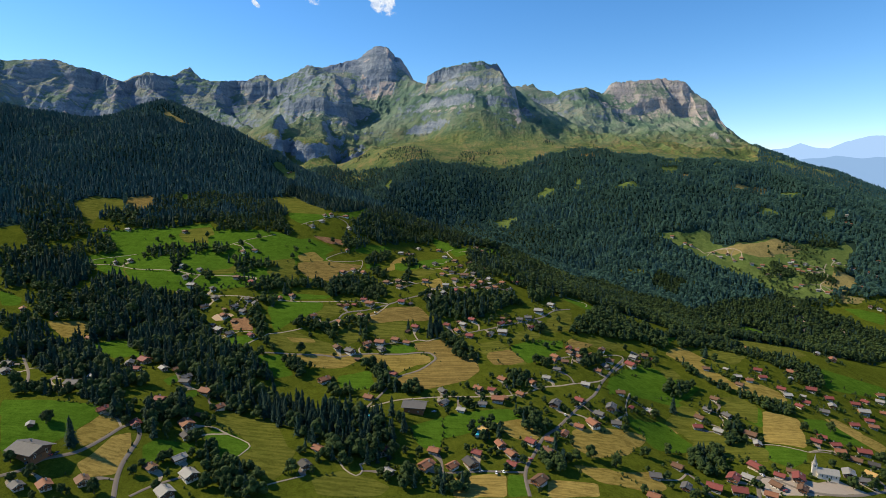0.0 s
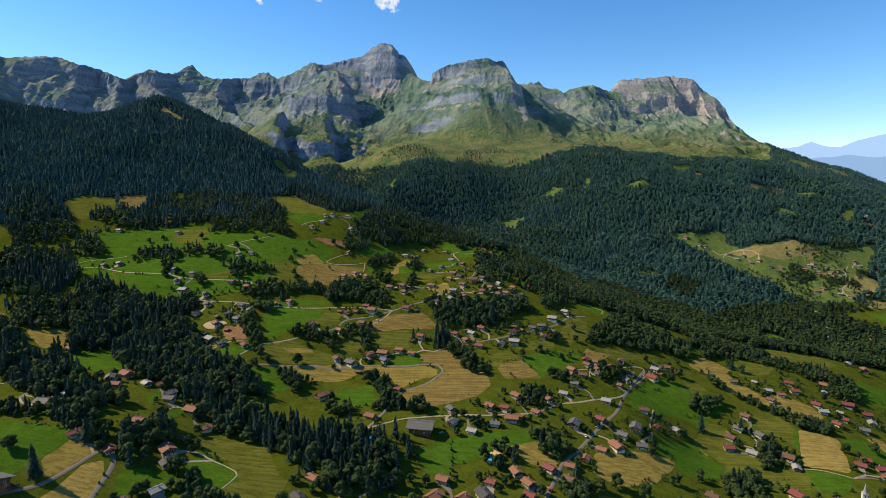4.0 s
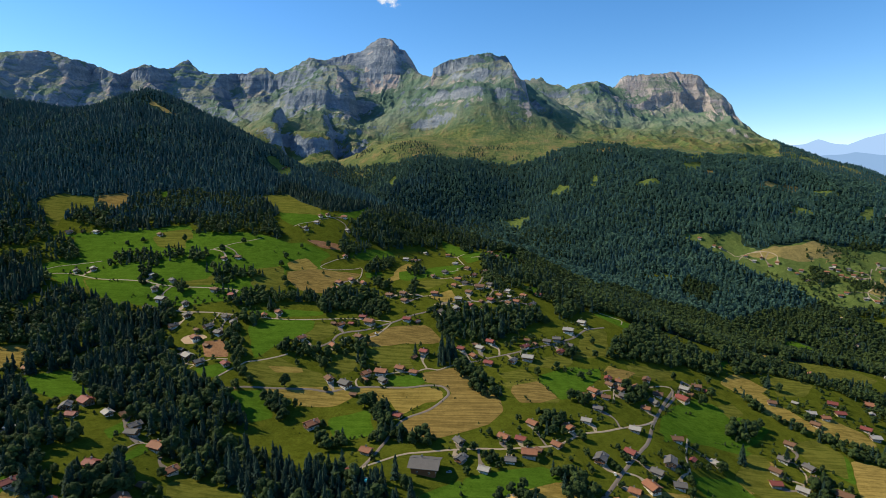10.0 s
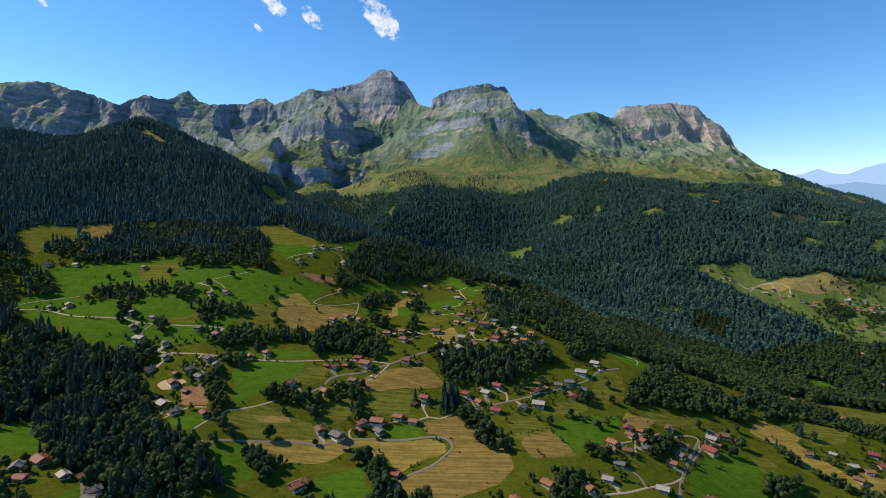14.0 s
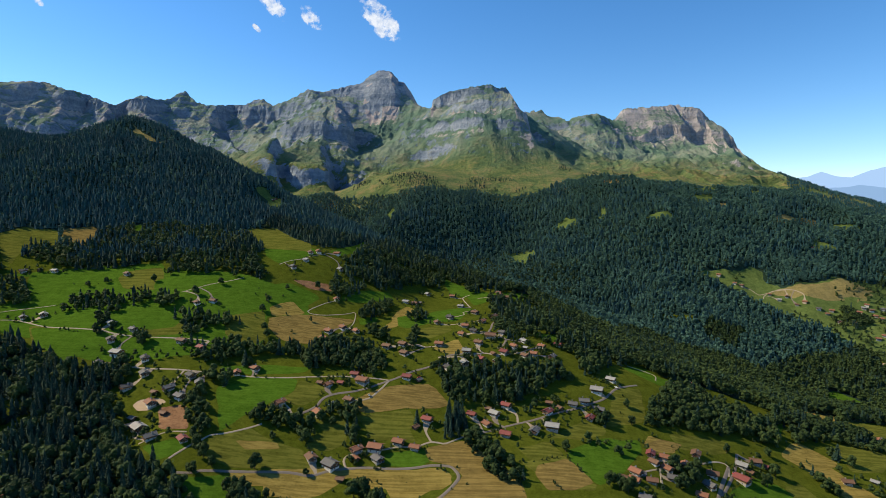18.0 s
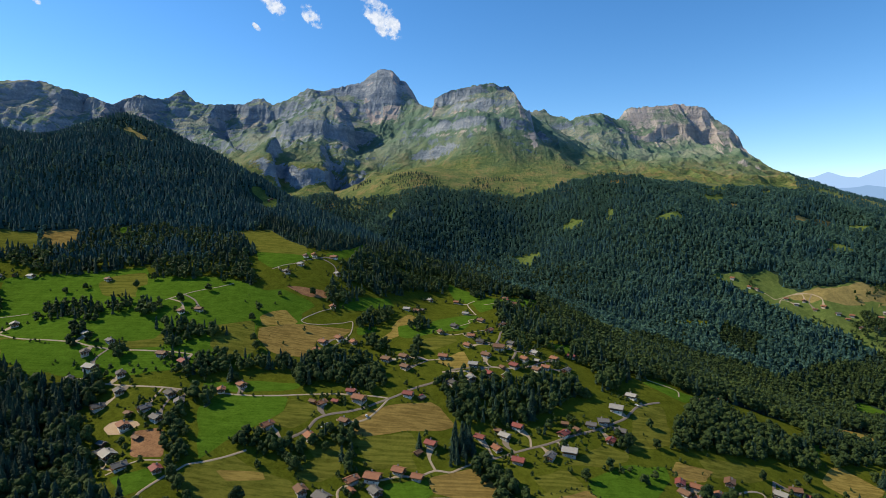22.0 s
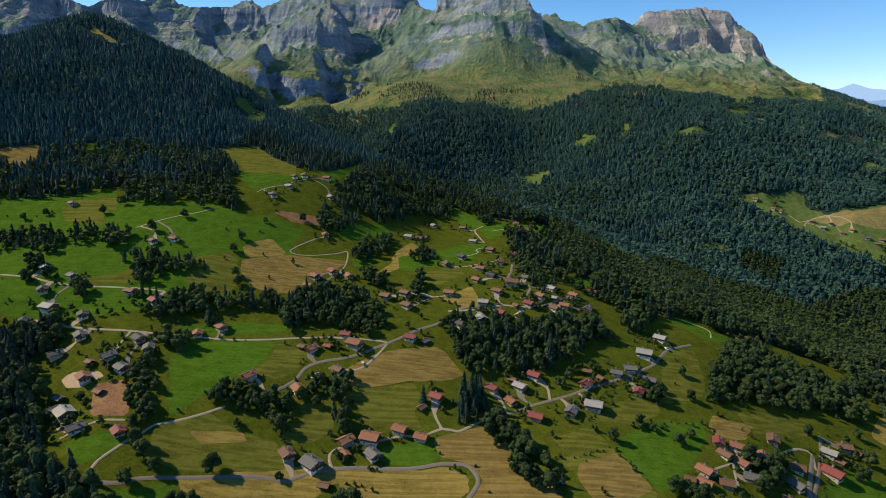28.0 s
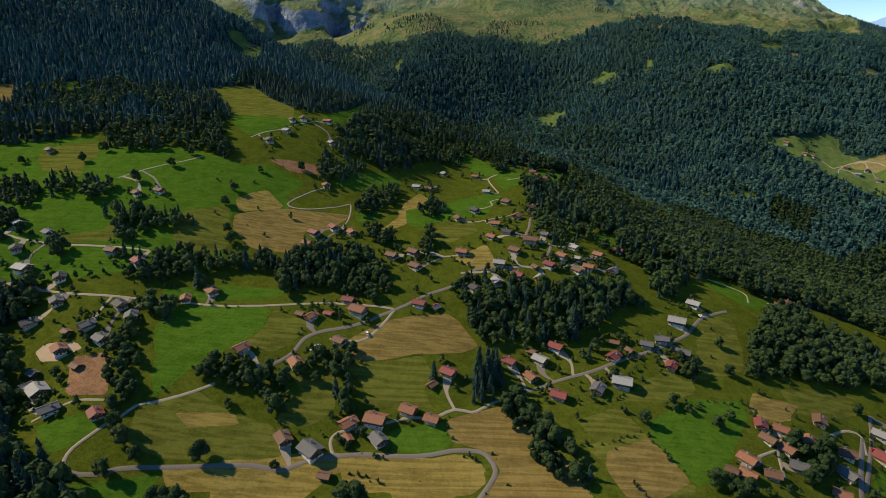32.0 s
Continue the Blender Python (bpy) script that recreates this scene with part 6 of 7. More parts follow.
def broad_shape(r, lobes=5, ball=ICO, count=130, size=0.07):
    """A broad-leaved tree one unit tall: uneven lobes piled into a dome, all over leafy tips."""
    vs, fs, n, girth = [], [], 0, r.uniform(0.2, 0.29)
    centres, radii = [np.array([0, 0, 0.5])], [0.25]
    for k in range(1, lobes):
        a, lift = k * 2.4 + r.rand(), 0.28 + 0.5 * (k - 0.5 + r.uniform(-0.3, 0.3)) / lobes * 1.15
        d = girth * math.sqrt(max(0.1, 1 - (1.7 * (lift - 0.42)) ** 2)) * r.uniform(0.65, 1.1)
        centres.append(np.array([d * math.cos(a), d * math.sin(a), lift]))
        radii.append(r.uniform(0.13, 0.2))
    centres.append(np.array([r.uniform(-0.06, 0.06), r.uniform(-0.06, 0.06), 0.78]))
    radii.append(0.17)
    for c, rad in zip(centres, radii):
        v = ball[0] @ np.array(Euler(r.rand(3) * 3).to_matrix()) * (rad * r.uniform(0.85, 1.12, (len(ball[0]), 1))) + c
        vs.append(v)
        fs.append(ball[1] + n)
        n += len(v)
    v, f = tips(r, count, np.array(centres), np.array(radii), size)
    return np.concatenate(vs + [v]), np.concatenate(fs + [f + n])


def shaggy(r, shape, count, size):
    """A spruce with drooping branch tips that break its outline."""
    z = r.uniform(0.06, 0.93, count)
    a = r.rand(count) * 6.2832
    rad = 0.17 * (1 - 0.86 * z) * r.uniform(0.7, 1.25, count)
    c = np.stack([rad * np.cos(a), rad * np.sin(a), z], 1)
    out = np.stack([np.cos(a), np.sin(a), np.full(count, -0.5)], 1) * (size * (1.15 - z) * r.uniform(0.6, 1.4, count))[:, None]
    side = np.stack([-np.sin(a), np.cos(a), np.zeros(count)], 1) * (size * 0.5 * (1.15 - z))[:, None]
    v = np.stack([c - side, c + side, c + out], 1).reshape(-1, 3)
    return np.concatenate([shape[0], v]), np.concatenate([shape[1], np.arange(3 * count).reshape(-1, 3) + len(shape[0])])


rng = np.random.RandomState(7)
NEAR_SPRUCE = [shaggy(rng, spruce_shape(rng, 7, 9, 0.15), 60, 0.09) for _ in range(8)]
MID_SPRUCE = [shaggy(rng, spruce_shape(rng, 3, 6, 0.17), 10, 0.12) for _ in range(8)]
FAR_SPRUCE = [shaggy(rng, spruce_shape(rng, 2, 5, 0.23), 3, 0.16) for _ in range(8)]
NEAR_BROAD = [broad_shape(rng, 5, ICO, 88, 0.068) for _ in range(8)]
MID_BROAD = [broad_shape(rng, 3, OCTA, 26, 0.1) for _ in range(8)]
FAR_BROAD = [broad_shape(rng, 1, OCTA, 8, 0.16) for _ in range(8)]
SHRUB = [broad_shape(rng, 2, OCTA, 18, 0.13) for _ in range(8)]


def grove(name, pts, sizes, shapes, mat, label):
    """Many trees as one object."""
    if len(pts) == 0:
        return
    pick = rng.randint(len(shapes), size=len(pts))
    turn = rng.rand(len(pts)) * 6.2832
    vs, fs, n = [], [], 0
    for s, (sv, sf) in enumerate(shapes):
        ids = np.where(pick == s)[0]
        if len(ids) == 0:
            continue
        c, sn = np.cos(turn[ids])[:, None], np.sin(turn[ids])[:, None]
        h = sizes[ids][:, None]
        wide = h * rng.uniform(0.85, 1.2, (len(ids), 1))
        x = (sv[None, :, 0] * c - sv[None, :, 1] * sn) * wide + pts[ids, 0][:, None]
        y = (sv[None, :, 0] * sn + sv[None, :, 1] * c) * wide + pts[ids, 1][:, None]
        z = sv[None, :, 2] * h + pts[ids, 2][:, None] - 0.6
        vs.append(np.stack([x, y, z], -1).reshape(-1, 3))
        fs.append((sf[None] + (np.arange(len(ids)) * len(sv))[:, None, None]).reshape(-1, 3) + n)
        n += len(ids) * len(sv)
    tagged(new(name, triangles(name, np.concatenate(vs), np.concatenate(fs), mat)), label, "forest", kind="stuff")


def clear_of(x, y, margin=3.0, houses=6.0, fields=True, far=False):
    ok = np.ones(len(x), bool)
    for o in OPEN if fields else ():
        ok &= ~inside(x, y, o)
        if far and min(p[1] for p in o) > 1000:
            for d in (6, 14, 22) if o[0][0] < -300 else (6,):
                ok &= ~inside(x, y + d, o)
    for line, width in ROADS:
        lo, hi = line.min(0) - 12, line.max(0) + 12
        near = np.where(ok & (x > lo[0]) & (x < hi[0]) & (y > lo[1]) & (y < hi[1]))[0]
        if len(near):
            d = np.hypot(x[near][:, None] - line[None, ::2, 0], y[near][:, None] - line[None, ::2, 1]).min(1)
            ok[near[d < width / 2 + margin]] = False
    for hx, hy, _, size in CHALETS:
        ok &= np.hypot(x - hx, y - hy) > houses + 1.3 * size
    return ok


def scatter(outline, spacing, wild=0.0):
    p = np.array(outline, float)
    lo, hi = p.min(0) - wild, p.max(0) + wild
    gx, gy = np.meshgrid(np.arange(lo[0], hi[0], spacing), np.arange(lo[1], hi[1], spacing))
    x = gx.ravel() + rng.uniform(-0.85, 0.85, gx.size) * spacing
    y = gy.ravel() + rng.uniform(-0.85, 0.85, gx.size) * spacing
    u, v = (wild * fractal(x, y, 42, 3, 61), wild * fractal(x, y, 42, 3, 67)) if wild else (0.0, 0.0)
    ok = inside(x + u, y + v, outline)
    return x[ok], y[ok]


TAKEN = set()  # the spots where a tree already stands


def wood(name, share, outline, spacing=6.5, far=False):
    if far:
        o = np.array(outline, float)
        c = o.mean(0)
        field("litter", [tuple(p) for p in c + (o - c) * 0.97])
    x, y = scatter(outline, spacing, 14.0 if far else 4.0 if "belt" in name else 8.0)
    ok = clear_of(x, y, fields="wood" in name or "hedge" in name or far, far=far)
    if "wood" in name:
        ok &= fractal(x, y, 30, 2, 87) > -0.62
    room = 3.4 if far else 4.2
    for k in np.where(ok)[0]:
        cell = (int(x[k] // room), int(y[k] // room), far)
        ok[k] = cell not in TAKEN
        TAKEN.add(cell)
    x, y = x[ok], y[ok]
    pts = np.c_[x, y, ground(x, y)]
    patch = 0.5 + 0.5 * fractal(x, y, 90, 2, 41)
    con = rng.rand(len(x)) < np.clip(share + (patch - 0.5) * (0.8 if 0.35 < share < 0.88 else 0.15), 0, 1)
    size_c = (8.5 + 6.5 * rng.rand(len(x)) if far else 9.5 + 10.5 * rng.rand(len(x))) * (0.85 + 0.3 * patch)
    size_b = (rng.uniform(7, 12.5, len(x)) if far else rng.uniform(7, 16.5, len(x))) * (0.85 + 0.3 * patch)
    scale = 0.74 if "belt" in name else 0.88 if "copse" in name else 1.0
    size_c, size_b = size_c * scale, size_b * scale
    if far and share < 0.9:
        size_c, size_b = size_c * 1.15, size_b * 1.45
    close = (np.abs(x) < 430) & (y < 790)
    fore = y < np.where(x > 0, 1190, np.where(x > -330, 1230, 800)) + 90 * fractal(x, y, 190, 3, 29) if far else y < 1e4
    where = "hillside" if far else "slope between the meadows"
    for near in (True, False):
        a, b = con & (close == near), ~con & (close == near)
        for front in (True, False):
            # trees behind the front edge get the colours with haze painted in
            hazed = far and not front
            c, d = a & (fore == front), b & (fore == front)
            grove("fir_forest" if far else "spruce_wood", pts[c], size_c[c], NEAR_SPRUCE if near and not far else (MID_SPRUCE if front and not far else FAR_SPRUCE), M["hazed_fir" if hazed else "spruce"], ("firs with blue haze in their colour" if hazed else "dense dark spruces") + " covering the " + where)
            grove("broadleaf_wood", pts[d], size_b[d], NEAR_BROAD if near and not far else (MID_BROAD if front or not far else FAR_BROAD), M["hazed_leaf" if hazed else "leaf"], "leafy green trees covering the " + where)


for name, share, outline in WOODS:
    wood(name, (share if share > 0.9 and "conifer" in name else min(0.45, share * 0.7)), outline, 4.8 if "wood" not in name else 5.8)
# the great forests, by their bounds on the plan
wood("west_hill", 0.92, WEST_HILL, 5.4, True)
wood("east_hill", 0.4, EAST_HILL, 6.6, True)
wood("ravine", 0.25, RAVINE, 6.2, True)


def crown_mesh(seed):
    """The crown of a lone tree: lobes round the limbs' ends, thick with leafy tips."""
    r = np.random.RandomState(seed)
    v, f = broad_shape(r, 8, ICO, 560, 0.042)
    return triangles("crown", v, f, M["leaf"])


def spruce_crown(seed):
    r = np.random.RandomState(seed)
    v, f = shaggy(r, spruce_shape(r, 9, 12, 0.15), 260, 0.085)
    return triangles("crown", v, f, M["spruce"])


def trunk_mesh(top, r0):
    """A tapered trunk with limbs."""
    bm = bmesh.new()
    bmesh.ops.create_cone(bm, segments=7, radius1=r0, radius2=r0 * 0.35, depth=top + 0.08, matrix=Matrix.Translation((0, 0, top / 2 - 0.04)))
    for k in range(5 if r0 > 0.02 else 0):
        a = k * 1.3
        m = Matrix.Translation((0.09 * math.cos(a), 0.09 * math.sin(a), 0.36 + 0.06 * k)) @ Euler((0, 0.8, a)).to_matrix().to_4x4()
        bmesh.ops.create_cone(bm, segments=5, radius1=r0 * 0.45, radius2=r0 * 0.12, depth=0.28, matrix=m)
    me = bpy.data.meshes.new("trunk")
    bm.to_mesh(me)
    bm.free()
    me.materials.append(M["bark"])
    return me


def tree_proto(kind, seed):
    root = new(kind + "_tree" if kind == "broadleaf" else "spruce_tree")
    crown = new("crown", crown_mesh(seed) if kind == "broadleaf" else spruce_crown(seed))
    trunk = new("trunk", trunk_mesh(0.5, 0.03) if kind == "broadleaf" else trunk_mesh(0.3, 0.018))
    crown.parent = trunk.parent = root
    words = "round leafy green tree standing in the meadow" if kind == "broadleaf" else "tall dark spruce standing alone"
    return tagged(root, words, "tree", "loose trees")


PROTO = {"broadleaf": [tree_proto("broadleaf", s) for s in range(5)], "conifer": [tree_proto("conifer", s) for s in range(3)]}
USED = set()


def plant(kind, x, y, size):
    k = rng.randint(len(PROTO[kind]))
    proto = PROTO[kind][k]
    m = Matrix.Translation((x, y, float(ground(x, y)) - 0.3)) @ Euler((0, 0, rng.rand() * 6.28)).to_matrix().to_4x4()
    if (kind, k) in USED:
        ob = copy_thing(proto, m)
    else:
        USED.add((kind, k))
        ob = proto
        ob.matrix_basis = m
    ob.scale = (size * rng.uniform(0.85, 1.15), size * rng.uniform(0.85, 1.15), size)
    return ob


for kind, x, y, s in TREES:
    plant(kind, x, y, s * (12.5 if kind == "broadleaf" else 20))


# ---- houses ----
def window(parent, x, y, z, w, h, face):
    """A painted frame proud of the wall with the pane sunk in it; face: 0 towards -y, 1 +y, 2 -x, 3 +x."""
    bm = bmesh.new()
    turn = (0, math.pi, -math.pi / 2, math.pi / 2)[face]
    m = Matrix.Translation((x, y, z)) @ Euler((0, 0, turn)).to_matrix().to_4x4()

    def ring(a, b, d):
        return [bm.verts.new(m @ Vector((p, -d, q))) for p, q in ((-a, -b), (a, -b), (a, b), (-a, b))]

    rings = [ring(w / 2 + 0.12, h / 2 + 0.12, -0.02), ring(w / 2 + 0.12, h / 2 + 0.12, 0.08), ring(w / 2, h / 2, 0.08), ring(w / 2, h / 2, 0.02)]
    for p, q in zip(rings, rings[1:]):
        for i in range(4):
            j = (i + 1) % 4
            bm.faces.new((p[i], p[j], q[j], q[i]))
    bm.faces.new(rings[-1]).material_index = 1
    bmesh.ops.recalc_face_normals(bm, faces=bm.faces)
    return part("window", bm, [M["frame"], M["glass"]], parent)


def slab(bm, p, q, thick):
    """A thick sheet from four corners p, its underside thick below."""
    top = [bm.verts.new(c) for c in p]
    low = [bm.verts.new((c[0], c[1], c[2] - thick)) for c in p]
    bm.faces.new(top)
    bm.faces.new(low[::-1])
    for i in range(4):
        j = (i + 1) % 4
        bm.faces.new((top[i], low[i], low[j], top[j]))


def chalet(kind, w, l, eave, roof, lower, upper, pitch=0.44, over=1.15, far=False):
    """A house: masonry below, timber above, a low saddle roof; the ridge runs along y, the show gable looks to -y."""
    root = new(kind)
    sill = eave * 0.42
    part("masonry_base", boxes((-w / 2, w / 2, -l / 2, l / 2, -4.0, sill)), M[lower], root)
    bm = bmesh.new()
    peak = eave + pitch * w / 2
    a = [bm.verts.new((x * 1.015, y * 1.012, z)) for y in (-l / 2, l / 2) for x, z in ((-w / 2, sill), (w / 2, sill), (w / 2, eave), (0, peak), (-w / 2, eave))]
    bm.faces.new(a[:5])
    bm.faces.new(a[5:][::-1])
    for i in range(5):
        j = (i + 1) % 5
        bm.faces.new((a[j], a[i], a[i + 5], a[j + 5]))
    part("timber_storey", bm, M[upper], root)
    dz = pitch * over
    for s in (-1, 1):
        bm = bmesh.new()
        y0, y1 = -l / 2 - over * 1.2, l / 2 + over
        e = (s * (w / 2 + over), eave - dz)
        slab(bm, [(0, y0, peak + 0.3), (0, y1, peak + 0.3), (e[0], y1, e[1] + 0.3), (e[0], y0, e[1] + 0.3)][::s], 0, 0.3)
        bmesh.ops.recalc_face_normals(bm, faces=bm.faces)
        part("roof_slope", bm, M[roof], root)
    part("ridge_cap", boxes((-0.25, 0.25, -l / 2 - over * 1.2, l / 2 + over, peak + 0.22, peak + 0.42)), M[roof], root)
    if w > 5:
        cx, cy = w * 0.2, l * 0.15
        ch = part("chimney", boxes((cx - 0.45, cx + 0.45, cy - 0.4, cy + 0.4, peak - 1.6, peak + 1.1)), M["stone"], root)
        part("chimney_cap", boxes((cx - 0.6, cx + 0.6, cy - 0.55, cy + 0.55, peak + 1.1, peak + 1.28)), M["slate"], ch)
        # balcony: floor, rail and posts
        bw = w * 0.46
        deck = part("balcony", boxes((-bw, bw, -l / 2 - 1.3, -l / 2, sill + 0.1, sill + 0.28)), M["timber"], root)
        bm = boxes((-bw, bw, -l / 2 - 1.3, -l / 2 - 1.2, sill + 1.1, sill + 1.22))
        for k in range(9):
            x = -bw + 0.06 + (2 * bw - 0.12) * k / 8
            box(bm, x - 0.06, x + 0.06, -l / 2 - 1.29, -l / 2 - 1.21, sill + 0.28, sill + 1.1)
        part("railing", bm, M["timber"], deck)
        part("door", boxes((-0.5, 0.5, -l / 2 - 0.12, -l / 2 - 0.02, -0.4, min(1.75, sill + 0.02))), M["old_timber"], root)
        for x in (-w * 0.3, w * 0.3):
            window(root, x, -l / 2, sill * 0.5, 1.1, min(1.1, sill - 0.4), 0)
            window(root, x * 0.9, -l / 2 * 1.012, sill + 1.0, 1.1, 1.3, 0)
        window(root, 0, -l / 2 * 1.012, eave + 0.25 * w * pitch, 1.0, 1.1, 0)
        for s, fc in () if far else ((-1, 2), (1, 3)):
            for y in (-l * 0.25, l * 0.25):
                window(root, s * w / 2, y, sill * 0.5, 1.1, min(1.1, sill - 0.4), fc)
    elif w > 3:
        part("door", boxes((-1.0, 1.0, -l / 2 - 0.06, -l / 2, 0, 2.2)), M["old_timber"], root)
    return root


SIZES = {0: ("shed", 3.6, 4.6, 1.9), 1: ("small_chalet", 5.6, 6.8, 2.7), 2: ("chalet", 6.4, 7.7, 3.2), 3: ("large_chalet", 8.4, 10.2, 4.2)}
ROOF_WORDS = {"tile": "an orange terracotta roof", "red": "a red sheet roof", "brown": "a brown shingle roof", "slate": "a grey slate roof",
              "pale": "a pale tin roof", "dark": "a dark slate roof", "ochre": "an ochre tiled roof"}
BUILT = {}
WALLS = [("stone", "timber"), ("plaster", "old_timber"), ("cream", "old_timber"), ("stone", "timber"), ("stone", "old_timber"), ("plaster", "timber"), ("stone", "honey")]
for n, (x, y, roof, size) in enumerate(CHALETS):
    kind, w, l, eave = SIZES[size]
    lower, upper = ("old_timber", "old_timber") if size == 0 else WALLS[rng.randint(7)]
    if size > 0 and roof in ("brown", "dark") and upper == "cream":
        upper = "timber"
    yaw = rng.choice([0.75, 0.9, 1.1, 1.3, 0.55, -0.6]) + rng.uniform(-0.2, 0.2)
    z = float(ground(x, y))
    spin = Euler((0, 0, yaw)).to_matrix().to_4x4()
    far = y > 900
    key = (size, roof, lower, upper, far)
    m = Matrix.Translation((x, y, z + 0.1)) @ spin
    if key in BUILT:
        ob = copy_thing(BUILT[key], m)
    else:
        ob = BUILT[key] = chalet(kind, w, l, eave, roof, lower, upper, far=far)
        ob.matrix_basis = m
        wall = {"plaster": "white plaster", "cream": "cream plaster", "stone": "stone", "old_timber": "weathered timber"}[lower]
        tagged(ob, kind.replace("_", " ") + " of " + wall + ("" if size == 0 or upper == "cream" else " and timber") + " under " + ROOF_WORDS[roof], "shed" if size == 0 else "house", "village houses")


# ---- church, hotels ----
def church(x, y, yaw):
    root = new("church")
    root.matrix_basis = Matrix.Translation((x, y, float(ground(x, y)) + 0.5)) @ Euler((0, 0, yaw)).to_matrix().to_4x4() @ Matrix.Scale(0.68, 4)
    part("nave", boxes((-6, 6, -11, 13, -4, 8)), M["plaster"], root)
    bm = bmesh.new()
    p = [bm.verts.new(c) for c in ((-6, -11, 8), (6, -11, 8), (0, -11, 13), (-6, 13, 8), (6, 13, 8), (0, 13, 13))]
    for q in ((0, 1, 2), (5, 4, 3), (0, 3, 4, 1)):
        bm.faces.new([p[i] for i in q])
    part("gable", bm, M["plaster"], root)
    for s in (-1, 1):
        bm = bmesh.new()
        slab(bm, [(0, -11.8, 13.4), (0, 13.8, 13.4), (s * 7, 13.8, 7.5), (s * 7, -11.8, 7.5)][::s], 0, 0.35)
        bmesh.ops.recalc_face_normals(bm, faces=bm.faces)
        part("roof_slope", bm, M["pale"], root)
    tower = part("tower", boxes((-2.6, 2.6, 13, 18.2, -4, 17), (-2.9, 2.9, 12.7, 18.5, 17, 17.5)), M["plaster"], root, "square white bell tower")
    for k, (dx, dy, fc) in enumerate(((0, -2.6, 0), (0, 2.6, 1), (-2.6, 0, 2), (2.6, 0, 3))):
        window(tower, dx, 15.6 + dy, 14.6, 1.4, 2.4, fc)
    bm = bmesh.new()
    bmesh.ops.create_cone(bm, segments=8, radius1=3.6, radius2=1.5, depth=3.2, matrix=Matrix.Translation((0, 15.6, 19.0)))
    bmesh.ops.create_cone(bm, segments=8, radius1=1.9, radius2=0.06, depth=10.0, matrix=Matrix.Translation((0, 15.6, 25.5)))
    part("spire", bm, M["pale"], tower, "pointed grey metal spire")
    part("cross", boxes((-0.08, 0.08, 15.52, 15.68, 30.3, 32.2), (-0.5, 0.5, 15.52, 15.68, 31.3, 31.5)), M["old_timber"], tower)
    for s, fc in ((-1, 2), (1, 3)):
        for yy in (-7.5, -2.5, 2.5, 7.5):
            window(root, s * 6, yy, 4.6, 1.2, 3.2, fc)
    part("porch_door", boxes((-1.1, 1.1, -11.1, -11, 0, 3)), M["old_timber"], root)
    return tagged(root, "white village church with grey roof and pointed spire", "church")


def hotel(x, y, yaw, w, l, floors):
    """A long chalet hotel with balconies on every floor."""
    eave = 2.7 * floors + 0.4
    root = chalet("hotel", w, l, eave, "slate", "timber", "old_timber", 0.36, 2.4)
    root.matrix_basis = Matrix.Translation((x, y, float(ground(x, y)) + 0.6)) @ Euler((0, 0, yaw)).to_matrix().to_4x4()
    for f in range(1, floors):
        for s in (-1, 1):
            zz = 2.9 * f + 0.2
            part("gallery", boxes((s * w / 2, s * (w / 2 + 1.2), -l / 2 + 0.5, l / 2 - 0.5, zz, zz + 0.18), (s * (w / 2 + 1.1), s * (w / 2 + 1.2), -l / 2 + 0.5, l / 2 - 0.5, zz + 0.18, zz + 1.1)), M["timber"], root)
            for k in range(5):
                window(root, s * w / 2 * 1.015, -l / 2 + (k + 0.5) * l / 5, zz + 1.5, 1.3, 1.7, 2 if s < 0 else 3)
    return tagged(root, "big timber chalet hotel with galleries under a grey roof", "hotel")


church(CHURCH[0], CHURCH[1], 1.2)
hotel(HOTELS[0][0], HOTELS[0][1], 1.25, 14, 20, 2)
hotel(HOTELS[1][0], HOTELS[1][1], 1.4, 14, 18, 2)


# ---- cars, pools ----
def car(x, y, yaw, paint):
    root = new("car")
    root.matrix_basis = Matrix.Translation((x, y, float(ground(x, y)) + 0.85)) @ Euler((0, 0, yaw)).to_matrix().to_4x4()
    bm = boxes((-0.88, 0.88, -2.1, 2.1, 0.32, 0.86))
    bmesh.ops.bevel(bm, geom=bm.edges[:], offset=0.14, segments=2, affect="EDGES")
    part("body", bm, paint, root)
    bm = bmesh.new()
    v = [bm.verts.new(c) for c in ((-0.82, -1.7, 0.84), (0.82, -1.7, 0.84), (0.82, 1.2, 0.84), (-0.82, 1.2, 0.84), (-0.62, -1.2, 1.42), (0.62, -1.2, 1.42), (0.62, 0.5, 1.42), (-0.62, 0.5, 1.42))]
    for q in ((3, 2, 1, 0), (4, 5, 6, 7), (0, 1, 5, 4), (1, 2, 6, 5), (2, 3, 7, 6), (3, 0, 4, 7)):
        bm.faces.new([v[i] for i in q])
    part("cabin", bm, M["glass"], root)
    part("roof", boxes((-0.6, 0.6, -1.15, 0.45, 1.425, 1.46)), paint, root)
    for sx in (-0.8, 0.8):
        for sy in (-1.3, 1.3):
            bm = bmesh.new()
            bmesh.ops.create_cone(bm, cap_ends=True, segments=12, radius1=0.33, radius2=0.33, depth=0.22, matrix=Matrix.Translation((sx, sy, 0.33)) @ Euler((0, math.pi / 2, 0)).to_matrix().to_4x4())
            part("wheel", bm, M["tyre"], root)
    return root


